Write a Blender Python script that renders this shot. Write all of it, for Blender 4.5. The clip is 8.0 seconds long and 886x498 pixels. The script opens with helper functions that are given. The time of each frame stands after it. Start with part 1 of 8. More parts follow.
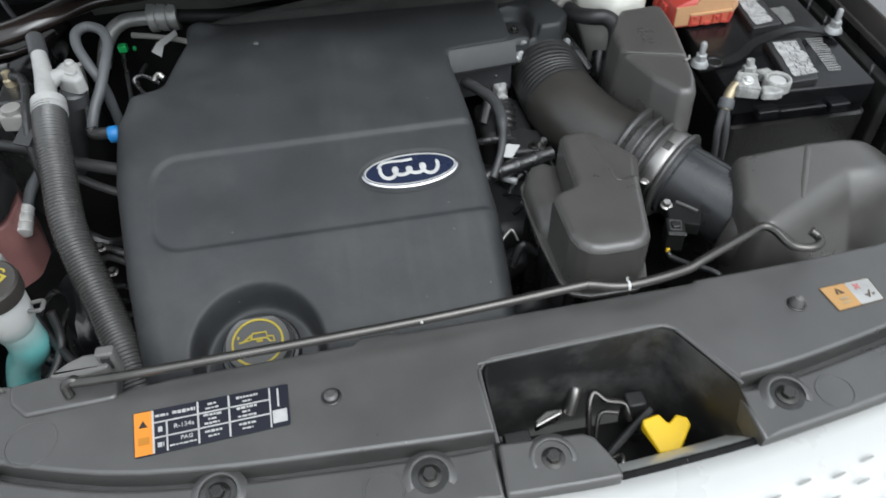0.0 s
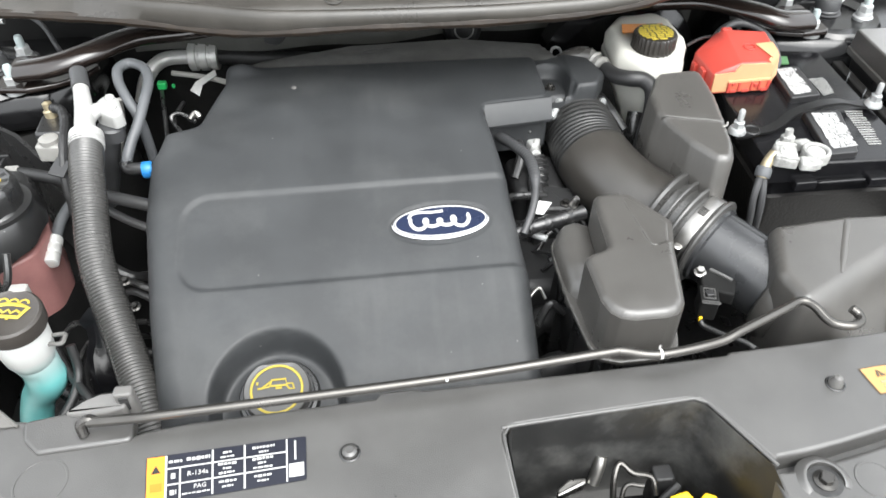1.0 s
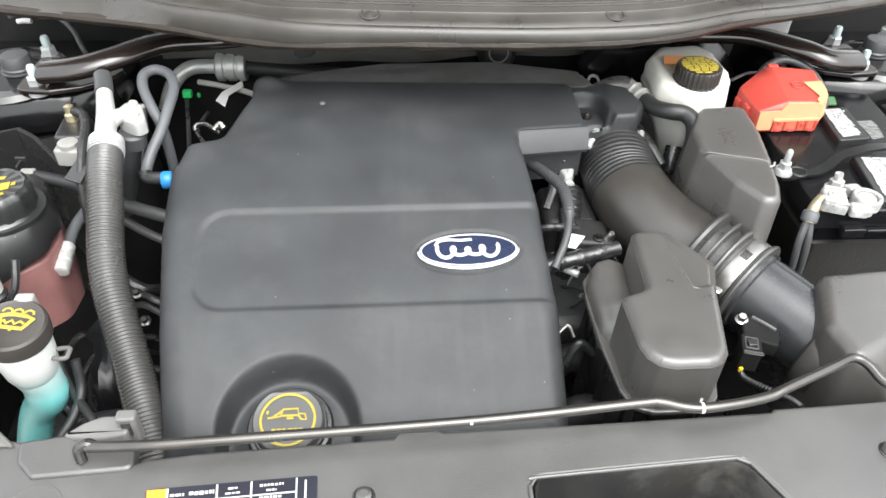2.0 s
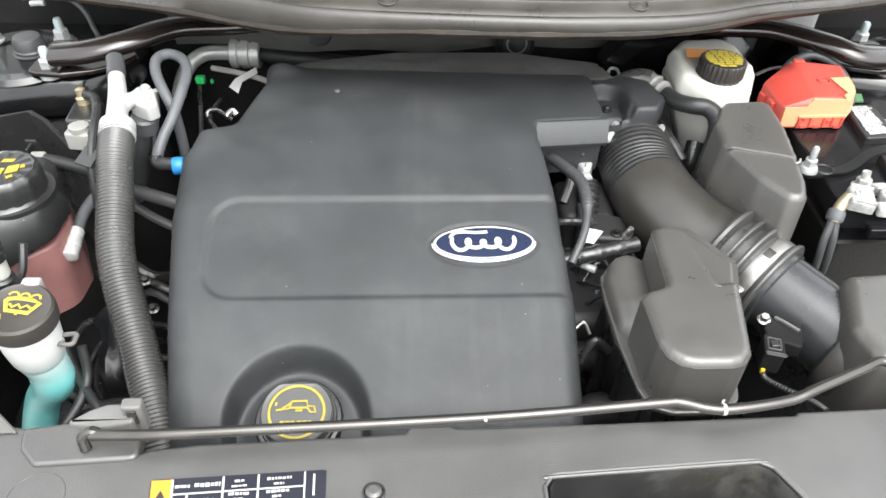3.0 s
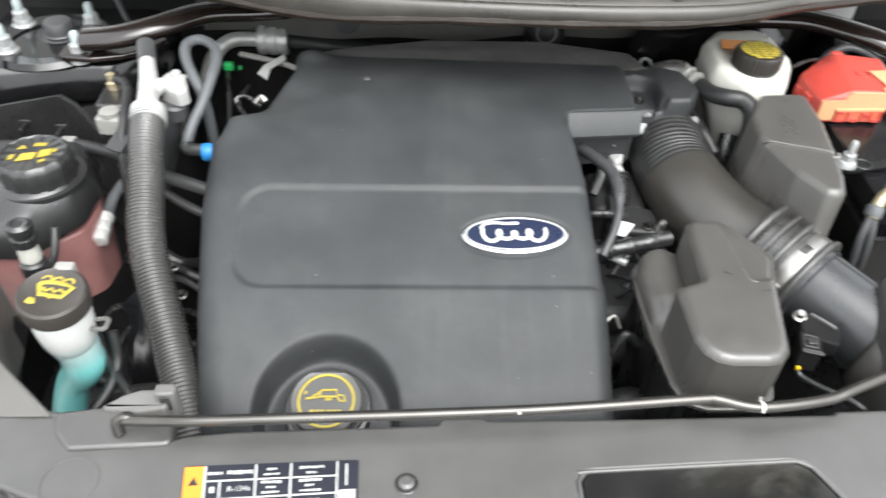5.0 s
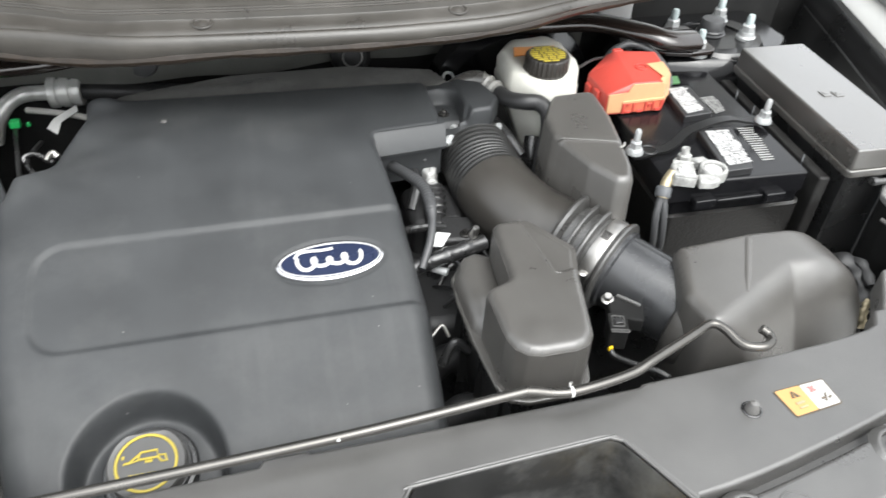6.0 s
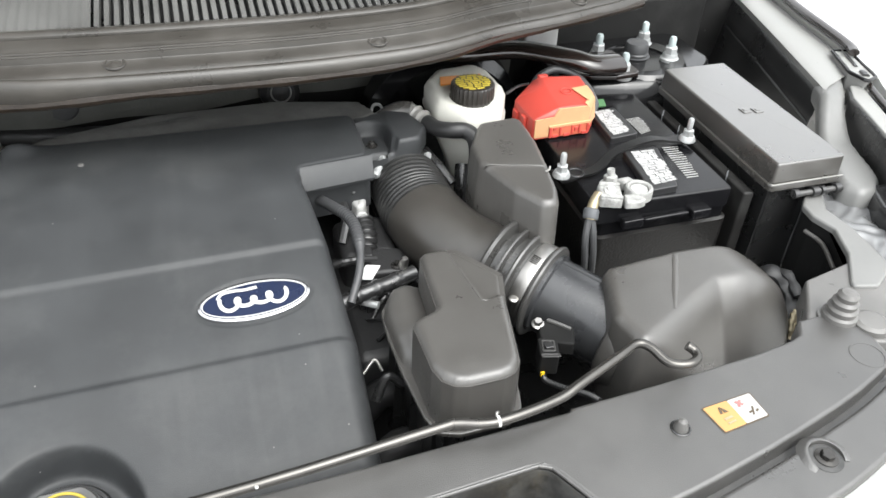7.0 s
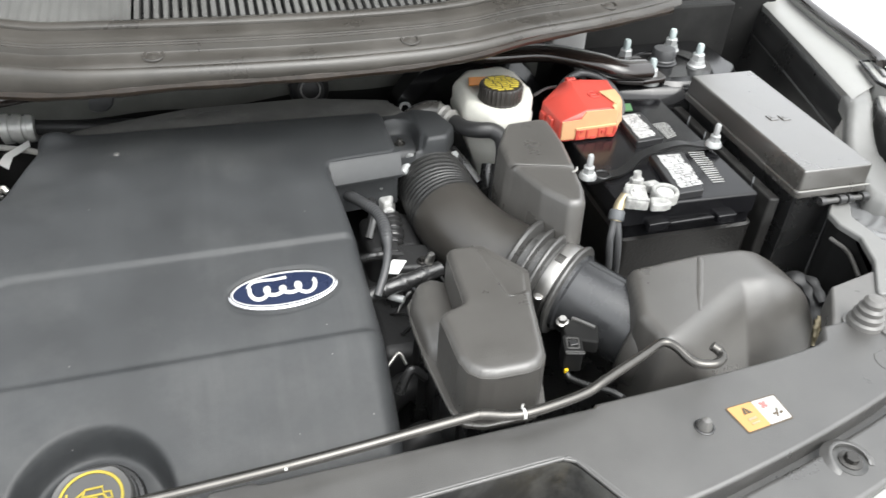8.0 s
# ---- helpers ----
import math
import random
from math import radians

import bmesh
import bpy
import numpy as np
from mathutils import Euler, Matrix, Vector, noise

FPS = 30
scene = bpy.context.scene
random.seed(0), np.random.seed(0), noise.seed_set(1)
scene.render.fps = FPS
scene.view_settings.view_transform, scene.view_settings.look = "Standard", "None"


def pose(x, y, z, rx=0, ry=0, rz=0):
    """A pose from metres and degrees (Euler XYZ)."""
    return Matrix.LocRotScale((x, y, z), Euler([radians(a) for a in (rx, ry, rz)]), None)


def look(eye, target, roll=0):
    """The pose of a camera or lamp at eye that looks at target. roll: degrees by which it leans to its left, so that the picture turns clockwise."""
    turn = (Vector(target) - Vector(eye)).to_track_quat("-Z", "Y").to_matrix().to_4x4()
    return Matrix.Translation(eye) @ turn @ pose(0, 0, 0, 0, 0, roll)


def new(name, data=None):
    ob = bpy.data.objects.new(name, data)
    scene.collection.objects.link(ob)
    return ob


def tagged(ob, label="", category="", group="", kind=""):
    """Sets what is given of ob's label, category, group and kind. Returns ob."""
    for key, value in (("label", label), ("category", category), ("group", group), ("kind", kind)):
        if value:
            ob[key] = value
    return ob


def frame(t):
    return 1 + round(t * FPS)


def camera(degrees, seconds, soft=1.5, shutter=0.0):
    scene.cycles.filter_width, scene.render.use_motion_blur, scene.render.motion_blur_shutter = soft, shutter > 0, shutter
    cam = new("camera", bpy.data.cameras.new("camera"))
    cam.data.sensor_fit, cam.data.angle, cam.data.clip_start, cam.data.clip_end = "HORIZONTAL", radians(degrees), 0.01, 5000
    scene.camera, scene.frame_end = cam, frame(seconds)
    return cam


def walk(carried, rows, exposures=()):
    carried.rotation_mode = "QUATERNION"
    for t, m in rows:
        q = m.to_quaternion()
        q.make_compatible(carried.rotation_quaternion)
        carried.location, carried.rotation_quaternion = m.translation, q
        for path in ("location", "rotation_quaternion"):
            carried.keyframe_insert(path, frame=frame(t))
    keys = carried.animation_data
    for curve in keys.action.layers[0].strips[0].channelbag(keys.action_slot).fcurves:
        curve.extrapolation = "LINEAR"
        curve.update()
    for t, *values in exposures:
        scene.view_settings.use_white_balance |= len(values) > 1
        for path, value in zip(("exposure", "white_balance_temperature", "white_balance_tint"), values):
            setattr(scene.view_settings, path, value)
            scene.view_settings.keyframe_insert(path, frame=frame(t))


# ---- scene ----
cam = camera(62.5, 8.0, shutter=0.5)
PATH = [
    (0.0, (-0.0731, -0.336, 1.5556), (0.1357, 1.1194, 0.0282), -2.3),
    (0.5, (-0.0859, -0.3244, 1.5546), (0.1018, 1.1851, 0.078), -1.1),
    (1.0, (-0.0837, -0.3201, 1.5546), (0.0943, 1.2317, 0.1214), -0.2),
    (1.5, (-0.0965, -0.3021, 1.5514), (0.07, 1.2858, 0.1554), 1.2),
    (1.7, (-0.096, -0.292, 1.542), (0.053, 1.216, 0.236), 1.6),
    (2.8, (-0.099, -0.280, 1.529), (0.027, 1.212, 0.203), 2.8),
    (3.0, (-0.1007, -0.2756, 1.5217), (0.0201, 1.3144, 0.1246), 2.6),
    (3.5, (-0.1198, -0.2671, 1.51), (-0.0318, 1.3038, 0.0896), 3.6),
    (4.0, (-0.1516, -0.265, 1.5143), (-0.2099, 1.2943, 0.079), 1.8),
    (4.2, (-0.1526, -0.2661, 1.5143), (-0.2427, 1.3102, 0.0992), 1.3),
    (5.3, (-0.094, -0.272, 1.518), (0.107, 1.201, 0.180), 3.1),
    (5.5, (-0.0806, -0.2735, 1.5143), (0.229, 1.2911, 0.1172), 3.2),
    (6.0, (-0.0562, -0.2777, 1.5185), (0.3774, 1.2921, 0.1617), 2.6),
    (6.5, (-0.0286, -0.2735, 1.5164), (0.4961, 1.3038, 0.1999), 2.4),
    (7.0, (-0.0201, -0.2798, 1.5153), (0.53, 1.3123, 0.2285), 2.0),
    (7.5, (-0.0254, -0.2904, 1.5185), (0.5364, 1.3091, 0.2465), 2.5),
    (8.0, (-0.036, -0.2894, 1.5111), (0.477, 1.3271, 0.2391), 2.7),
]
walk(cam, [(t, look(eye, target, roll)) for t, eye, target, roll in PATH], [(0.0, 0.34, 6100, 7), (0.5, 1.25, 6200, 7), (1.0, 1.55, 6400, 8), (1.5, 1.60, 6450, 8), (3.5, 1.62, 6450, 8), (4.0, 1.07, 6450, 8), (4.2, 0.91, 6420, 8), (5.3, 1.57, 6420, 8), (5.5, 1.45, 6420, 8), (6.5, 1.40, 6420, 8), (7.5, 1.29, 6450, 8), (8.0, 1.34, 6450, 8)])

# ---- world, sun ----
world = bpy.data.worlds.new("overcast_sky")
scene.world = world
world.use_nodes = True
wn = world.node_tree
wn.nodes.clear()
sky = wn.nodes.new("ShaderNodeTexSky")
sky.sky_type = 'NISHITA'
sky.sun_disc = False
sky.sun_elevation = radians(58)
sky.sun_rotation = radians(157)
sky.dust_density = 6.0
sky.air_density = 1.0
grey = wn.nodes.new("ShaderNodeHueSaturation")
grey.inputs["Saturation"].default_value = 0.2
wbg = wn.nodes.new("ShaderNodeBackground")
wbg.inputs["Strength"].default_value = 0.14
wout = wn.nodes.new("ShaderNodeOutputWorld")
wn.links.new(sky.outputs[0], grey.inputs["Color"])
cloud = wn.nodes.new("ShaderNodeMix")
cloud.data_type = 'RGBA'
cloud.inputs["Factor"].default_value = 0.45
cloud.inputs["B"].default_value = (9.0, 9.1, 9.3, 1)
wn.links.new(grey.outputs[0], cloud.inputs["A"])
wn.links.new(cloud.outputs["Result"], wbg.inputs[0])
wn.links.new(wbg.outputs[0], wout.inputs[0])
sun_data = bpy.data.lights.new("sun", 'SUN')
sun_data.energy, sun_data.angle, sun_data.color = 1.2, radians(60), (1.0, 0.99, 0.97)
sun = new("sun", sun_data)
sun.matrix_world = look((0.75, -1.55, 4.2), (0, 0.2, 1.0))

# ---- materials ----


def surf(name, col, rough=0.5, metal=0.0, var=0.18, scale=14.0, bump=0.05, bscale=900.0, rvar=0.1, spec=0.5, trans=0.0, sss=0.0, coat=0.0, dust=0.0, streak=0.0):
    """A surface with broad and fine variation of colour and gloss, fine relief and a film of dust."""
    m = bpy.data.materials.new(name)
    m.use_nodes = True
    nt = m.node_tree
    b = nt.nodes["Principled BSDF"]
    tc = nt.nodes.new("ShaderNodeTexCoord")
    n1 = nt.nodes.new("ShaderNodeTexNoise")
    n1.inputs["Scale"].default_value, n1.inputs["Detail"].default_value, n1.inputs["Roughness"].default_value = scale, 6, 0.6
    n2 = nt.nodes.new("ShaderNodeTexNoise")
    n2.inputs["Scale"].default_value, n2.inputs["Detail"].default_value = bscale, 2
    for n in (n1, n2):
        nt.links.new(tc.outputs["Object"], n.inputs["Vector"])
    ramp = nt.nodes.new("ShaderNodeMapRange")
    ramp.inputs["From Min"].default_value, ramp.inputs["From Max"].default_value = 0.3, 0.7
    nt.links.new(n1.outputs["Fac"], ramp.inputs["Value"])
    mix = nt.nodes.new("ShaderNodeMix")
    mix.data_type = 'RGBA'
    mix.inputs["A"].default_value = (*[c * (1 - var) for c in col], 1)
    mix.inputs["B"].default_value = (*[min(1, c * (1 + var)) for c in col], 1)
    nt.links.new(ramp.outputs[0], mix.inputs["Factor"])
    out = mix.outputs["Result"]
    if dust > 0:
        n3 = nt.nodes.new("ShaderNodeTexNoise")
        n3.inputs["Scale"].default_value, n3.inputs["Detail"].default_value, n3.inputs["Roughness"].default_value = 9.0, 9, 0.7
        nt.links.new(tc.outputs["Object"], n3.inputs["Vector"])
        r3 = nt.nodes.new("ShaderNodeMapRange")
        r3.inputs["From Min"].default_value, r3.inputs["From Max"].default_value, r3.inputs["To Max"].default_value = 0.48, 0.78, dust
        nt.links.new(n3.outputs["Fac"], r3.inputs["Value"])
        m3 = nt.nodes.new("ShaderNodeMix")
        m3.data_type = 'RGBA'
        m3.inputs["B"].default_value = (0.17, 0.17, 0.165, 1)
        nt.links.new(r3.outputs[0], m3.inputs["Factor"])
        nt.links.new(out, m3.inputs["A"])
        # sparse pale specks of grit
        vo = nt.nodes.new("ShaderNodeTexVoronoi")
        vo.inputs["Scale"].default_value = 75.0
        nt.links.new(tc.outputs["Object"], vo.inputs["Vector"])
        near = nt.nodes.new("ShaderNodeMath")
        near.operation = 'LESS_THAN'
        near.inputs[1].default_value = 0.055
        nt.links.new(vo.outputs["Distance"], near.inputs[0])
        sep = nt.nodes.new("ShaderNodeSeparateColor")
        nt.links.new(vo.outputs["Color"], sep.inputs[0])
        few = nt.nodes.new("ShaderNodeMath")
        few.operation = 'GREATER_THAN'
        few.inputs[1].default_value = 0.93
        nt.links.new(sep.outputs[0], few.inputs[0])
        both = nt.nodes.new("ShaderNodeMath")
        both.operation = 'MULTIPLY'
        nt.links.new(near.outputs[0], both.inputs[0])
        nt.links.new(few.outputs[0], both.inputs[1])
        m4 = nt.nodes.new("ShaderNodeMix")
        m4.data_type = 'RGBA'
        m4.inputs["B"].default_value = (0.17, 0.168, 0.16, 1)
        nt.links.new(both.outputs[0], m4.inputs["Factor"])
        nt.links.new(m3.outputs["Result"], m4.inputs["A"])
        out = m4.outputs["Result"]
    if streak > 0:
        # faint dried runs and wipe marks along the length
        mp = nt.nodes.new("ShaderNodeMapping")
        mp.inputs["Scale"].default_value = (70.0, 5.0, 5.0)
        nt.links.new(tc.outputs["Object"], mp.inputs["Vector"])
        n5 = nt.nodes.new("ShaderNodeTexNoise")
        n5.inputs["Scale"].default_value, n5.inputs["Detail"].default_value = 1.0, 5
        nt.links.new(mp.outputs[0], n5.inputs["Vector"])
        n6 = nt.nodes.new("ShaderNodeTexNoise")
        n6.inputs["Scale"].default_value, n6.inputs["Detail"].default_value = 5.0, 3
        nt.links.new(tc.outputs["Object"], n6.inputs["Vector"])
        r5 = nt.nodes.new("ShaderNodeMapRange")
        r5.inputs["From Min"].default_value, r5.inputs["From Max"].default_value = 0.50, 0.72
        nt.links.new(n5.outputs["Fac"], r5.inputs["Value"])
        r6 = nt.nodes.new("ShaderNodeMapRange")
        r6.inputs["From Min"].default_value, r6.inputs["From Max"].default_value, r6.inputs["To Max"].default_value = 0.48, 0.66, streak
        nt.links.new(n6.outputs["Fac"], r6.inputs["Value"])
        pr = nt.nodes.new("ShaderNodeMath")
        pr.operation = 'MULTIPLY'
        nt.links.new(r5.outputs[0], pr.inputs[0])
        nt.links.new(r6.outputs[0], pr.inputs[1])
        m5 = nt.nodes.new("ShaderNodeMix")
        m5.data_type = 'RGBA'
        m5.inputs["B"].default_value = (0.12, 0.12, 0.118, 1)
        nt.links.new(pr.outputs[0], m5.inputs["Factor"])
        nt.links.new(out, m5.inputs["A"])
        out = m5.outputs["Result"]
    nt.links.new(out, b.inputs["Base Color"])
    rr = nt.nodes.new("ShaderNodeMapRange")
    rr.inputs["From Min"].default_value, rr.inputs["From Max"].default_value = 0.3, 0.7
    rr.inputs["To Min"].default_value, rr.inputs["To Max"].default_value = max(0.02, rough - rvar), min(1, rough + rvar)
    nt.links.new(n1.outputs["Fac"], rr.inputs["Value"])
    nt.links.new(rr.outputs[0], b.inputs["Roughness"])
    b.inputs["Metallic"].default_value = metal
    b.inputs["Specular IOR Level"].default_value = spec
    b.inputs["Transmission Weight"].default_value = trans
    b.inputs["Coat Weight"].default_value = coat
    b.inputs["Coat Roughness"].default_value = rough * 0.8
    b.inputs["Subsurface Weight"].default_value = sss
    b.inputs["Subsurface Radius"].default_value = (0.02, 0.02, 0.02)
    if bump > 0:
        bp = nt.nodes.new("ShaderNodeBump")
        bp.inputs["Strength"].default_value, bp.inputs["Distance"].default_value = bump, 0.001
        nt.links.new(n2.outputs["Fac"], bp.inputs["Height"])
        nt.links.new(bp.outputs["Normal"], b.inputs["Normal"])
    return m


COVER = surf("moulded_cover_plastic", (0.0290, 0.0308, 0.0325), 0.50, bump=0.25, bscale=1500, dust=0.15, spec=0.45, var=0.22, scale=12, rvar=0.08, streak=0.13)
COVERR = surf("dusty_cover_plastic", (0.085, 0.084, 0.079), 0.55, bump=0.3, bscale=1500, dust=0.8, spec=0.4, var=0.4, scale=22)
SHROUD = surf("shroud_plastic", (0.060, 0.0585, 0.056), 0.36, bump=0.3, bscale=1200, dust=0.12, spec=1.0)
TUBEP = surf("intake_tube_plastic", (0.036, 0.033, 0.029), 0.38, bump=0.25, bscale=1100, dust=0.08, spec=0.8)
BELLOWS = surf("bellows_rubber", (0.020, 0.020, 0.0195), 0.36, bump=0.2, dust=0.10, spec=0.7)
DUCT = surf("duct_plastic", (0.063, 0.0600, 0.0555), 0.32, bump=0.25, bscale=1100, dust=0.10, spec=1.0)
BLACK = surf("black_plastic", (0.019, 0.019, 0.0192), 0.30, bump=0.15, dust=0.05, spec=0.8)
RUBBER = surf("black_rubber", (0.018, 0.018, 0.0185), 0.46, bump=0.2, dust=0.08)
GREYRUB = surf("grey_rubber_hose", (0.095, 0.100, 0.106), 0.5, bump=0.15)
CORR = surf("corrugated_plastic", (0.050, 0.049, 0.047), 0.24, bump=0.05, spec=0.9)
GLOSSBLK = surf("black_body_paint", (0.006, 0.006, 0.0064), 0.16, bump=0.0, rvar=0.05, spec=0.6, coat=0.0)
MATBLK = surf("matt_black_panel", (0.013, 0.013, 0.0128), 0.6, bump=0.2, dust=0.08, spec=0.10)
ENGINE = surf("dark_engine_metal", (0.022, 0.022, 0.0225), 0.5, metal=0.1, bump=0.3, bscale=300)
STEEL = surf("bare_steel", (0.45, 0.44, 0.42), 0.34, metal=1.0, bump=0.1, bscale=600)
DARKSTEEL = surf("dark_steel", (0.085, 0.082, 0.078), 0.24, metal=0.85, bump=0.05)
RODSTEEL = surf("oiled_rod_steel", (0.10, 0.096, 0.09), 0.2, metal=0.8, bump=0.0)
# dust film, thickened to stand in for sky reflected in the opening's wall
POCKET = surf("pocket_black_plastic", (0.016, 0.016, 0.016), 0.48, bump=0.15, dust=0.75, spec=0.6)
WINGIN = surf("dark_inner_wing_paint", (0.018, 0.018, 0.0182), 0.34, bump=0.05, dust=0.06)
SLEEVE = surf("grey_loom_sleeve", (0.055, 0.056, 0.058), 0.42, bump=0.15)
FIN = surf("grey_cuff_plastic", (0.055, 0.054, 0.052), 0.34, bump=0.1, spec=0.8)
ZINC = surf("zinc_plated_steel", (0.40, 0.41, 0.41), 0.46, metal=0.4, bump=0.2, var=0.25, scale=60)
TEAL = surf("blue_thread_coating", (0.40, 0.46, 0.46), 0.5, metal=0.2)
ALU = surf("cast_aluminium", (0.72, 0.72, 0.70), 0.42, metal=0.5, bump=0.4, bscale=500)
WHITE = surf("white_plastic", (0.50, 0.50, 0.49), 0.45, var=0.12, bump=0.05)
WORNWHITE = surf("aged_white_plastic", (0.36, 0.36, 0.35), 0.45, var=0.2, scale=30, bump=0.1)
MILKY = surf("milky_polyethylene", (0.52, 0.515, 0.47), 0.42, var=0.12, sss=0.25, bump=0.05)
PINK = surf("coolant_pink_plastic", (0.30, 0.145, 0.136), 0.38, var=0.25, sss=0.15, bump=0.03)
RED = surf("red_plastic", (0.42, 0.052, 0.038), 0.42, var=0.10, bump=0.08)
REDPALE = surf("worn_orange_red_plastic", (0.50, 0.29, 0.15), 0.45, var=0.12, bump=0.08)
LABYEL = surf("sticker_yellow", (0.44, 0.25, 0.09), 0.4, var=0.06, bump=0.0)
YELLOW = surf("yellow_plastic", (0.80, 0.52, 0.01), 0.45, var=0.06, bump=0.05)
YPRINT = surf("yellow_print", (0.36, 0.285, 0.035), 0.5, var=0.2, scale=60, bump=0.0)
WPRINT = surf("white_print", (0.44, 0.44, 0.43), 0.5, var=0.15, scale=80, bump=0.0)
GPRINT = surf("grey_print", (0.27, 0.27, 0.262), 0.5, var=0.2, scale=80, bump=0.0)
BPRINT = surf("worn_white_print", (0.36, 0.36, 0.355), 0.5, var=0.35, scale=160, bump=0.3, bscale=500)
ORANGE = surf("orange_label", (0.70, 0.25, 0.03), 0.4, var=0.06, bump=0.0)
NAVY = surf("navy_label", (0.012, 0.0135, 0.022), 0.35, var=0.1, bump=0.0)
BLUEBLK = surf("dark_sensor_tube_plastic", (0.030, 0.031, 0.033), 0.26, bump=0.1, dust=0.08, spec=0.8)
BADGE = surf("blue_enamel", (0.004, 0.010, 0.036), 0.3, var=0.1, bump=0.0, coat=0.1, spec=0.3)
CHROME = surf("bright_chrome", (0.60, 0.60, 0.61), 0.18, metal=1.0, bump=0.0)
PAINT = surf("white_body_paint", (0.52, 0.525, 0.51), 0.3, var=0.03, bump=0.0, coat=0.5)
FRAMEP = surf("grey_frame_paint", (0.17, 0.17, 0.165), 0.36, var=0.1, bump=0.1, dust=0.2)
INPAINT = surf("grey_paint_and_dent_shade", (0.27, 0.27, 0.26), 0.4, var=0.08, bump=0.1, dust=0.15)
LAMP = surf("grey_lamp_housing", (0.27, 0.265, 0.25), 0.36, var=0.15, bump=0.1, dust=0.2)
BRACEP = surf("brown_black_paint", (0.014, 0.010, 0.0085), 0.18, bump=0.0, dust=0.03, rvar=0.04, spec=0.9)
WINGB = surf("wing_brace_plastic", (0.112, 0.108, 0.101), 0.36, var=0.12, scale=8, bump=0.15, dust=0.10)
BRKT = surf("grey_bracket_plastic", (0.125, 0.122, 0.117), 0.34, var=0.25, bump=0.1, dust=0.15)
SEALB = surf("brown_foam_seal", (0.016, 0.0105, 0.0065), 0.38, var=0.35, scale=45, bump=0.6, bscale=220)
COWL = surf("cowl_grey_plastic", (0.041, 0.0377, 0.0330), 0.33, var=0.3, bump=0.15, dust=0.12, spec=0.6)
GRILLE = surf("pale_grille_plastic", (0.095, 0.095, 0.091), 0.5, var=0.2, bump=0.1)
PADGREY = surf("battery_pad_plastic", (0.022, 0.022, 0.023), 0.35, bump=0.05)
BATT = surf("battery_case_plastic", (0.007, 0.007, 0.008), 0.2, bump=0.05, dust=0.04, spec=0.32)
JACKET = surf("battery_jacket_felt", (0.0125, 0.0120, 0.0115), 0.42, bump=0.5, bscale=300, var=0.3)
FUSE = surf("fuse_box_plastic", (0.066, 0.063, 0.058), 0.30, var=0.15, rvar=0.07, bump=0.12, spec=1.0, coat=1.0, dust=0.06)
BLUEFIT = surf("blue_quick_connector", (0.02, 0.17, 0.44), 0.35, bump=0.0)
GREEN = surf("green_clip_plastic", (0.02, 0.40, 0.10), 0.4, bump=0.0)
BRASS = surf("tarnished_brass", (0.42, 0.36, 0.24), 0.45, metal=0.7, bump=0.2)
CONCRETE = surf("light_concrete", (0.42, 0.41, 0.39), 0.8, var=0.12, scale=3.0, bump=0.5, bscale=150)
GLASSDARK = surf("dark_glass", (0.01, 0.011, 0.012), 0.05, bump=0.0)
HOODIN = surf("dark_hood_lining", (0.05, 0.05, 0.05), 0.9, bump=0.4, bscale=250)

# the filler neck: milky above, tinted by the fluid below
NECK = surf("filler_neck_plastic", (0.22, 0.64, 0.63), 0.38, var=0.10, sss=0.3, bump=0.03)
nt = NECK.node_tree
bs = nt.nodes["Principled BSDF"]
tint = bs.inputs["Base Color"].links[0].from_socket
nc = nt.nodes.new("ShaderNodeTexCoord")
nx = nt.nodes.new("ShaderNodeSeparateXYZ")
nr = nt.nodes.new("ShaderNodeMapRange")
nr.inputs["From Min"].default_value, nr.inputs["From Max"].default_value = 0.128, 0.172
nm = nt.nodes.new("ShaderNodeMix")
nm.data_type = 'RGBA'
nm.inputs["B"].default_value = (0.70, 0.71, 0.69, 1)
nt.links.new(nc.outputs["Object"], nx.inputs[0])
nt.links.new(nx.outputs["Z"], nr.inputs["Value"])
nt.links.new(nr.outputs[0], nm.inputs["Factor"])
nt.links.new(tint, nm.inputs["A"])
nt.links.new(nm.outputs["Result"], bs.inputs["Base Color"])

# ---- mesh tools ----
BASE = {}


def finish(bm, sharp=32.0):
    bmesh.ops.remove_doubles(bm, verts=bm.verts, dist=1e-6)
    bmesh.ops.recalc_face_normals(bm, faces=bm.faces)
    for f in bm.faces:
        f.smooth = len(f.verts) <= 6
    lim = radians(sharp)
    for e in bm.edges:
        if len(e.link_faces) == 2 and e.calc_face_angle(0) > lim:
            e.smooth = False


def thing(name, at, label, category, group="", kind=""):
    ob = new(name)
    ob.empty_display_size = 0.02
    ob.location = at
    BASE[ob.name] = Vector(at)
    return tagged(ob, label, category, group, kind)


def part(name, bm, material, parent, label="", sharp=32.0):
    """One mesh object under a thing or a part; the mesh is given in the place's own coordinates."""
    base = BASE[parent.name]
    finish(bm, sharp)
    bmesh.ops.translate(bm, verts=bm.verts, vec=-base)
    me = bpy.data.meshes.new(name)
    bm.to_mesh(me)
    bm.free()
    me.materials.append(material)
    ob = new(name, me)
    ob.parent = parent
    BASE[ob.name] = base
    return tagged(ob, label)


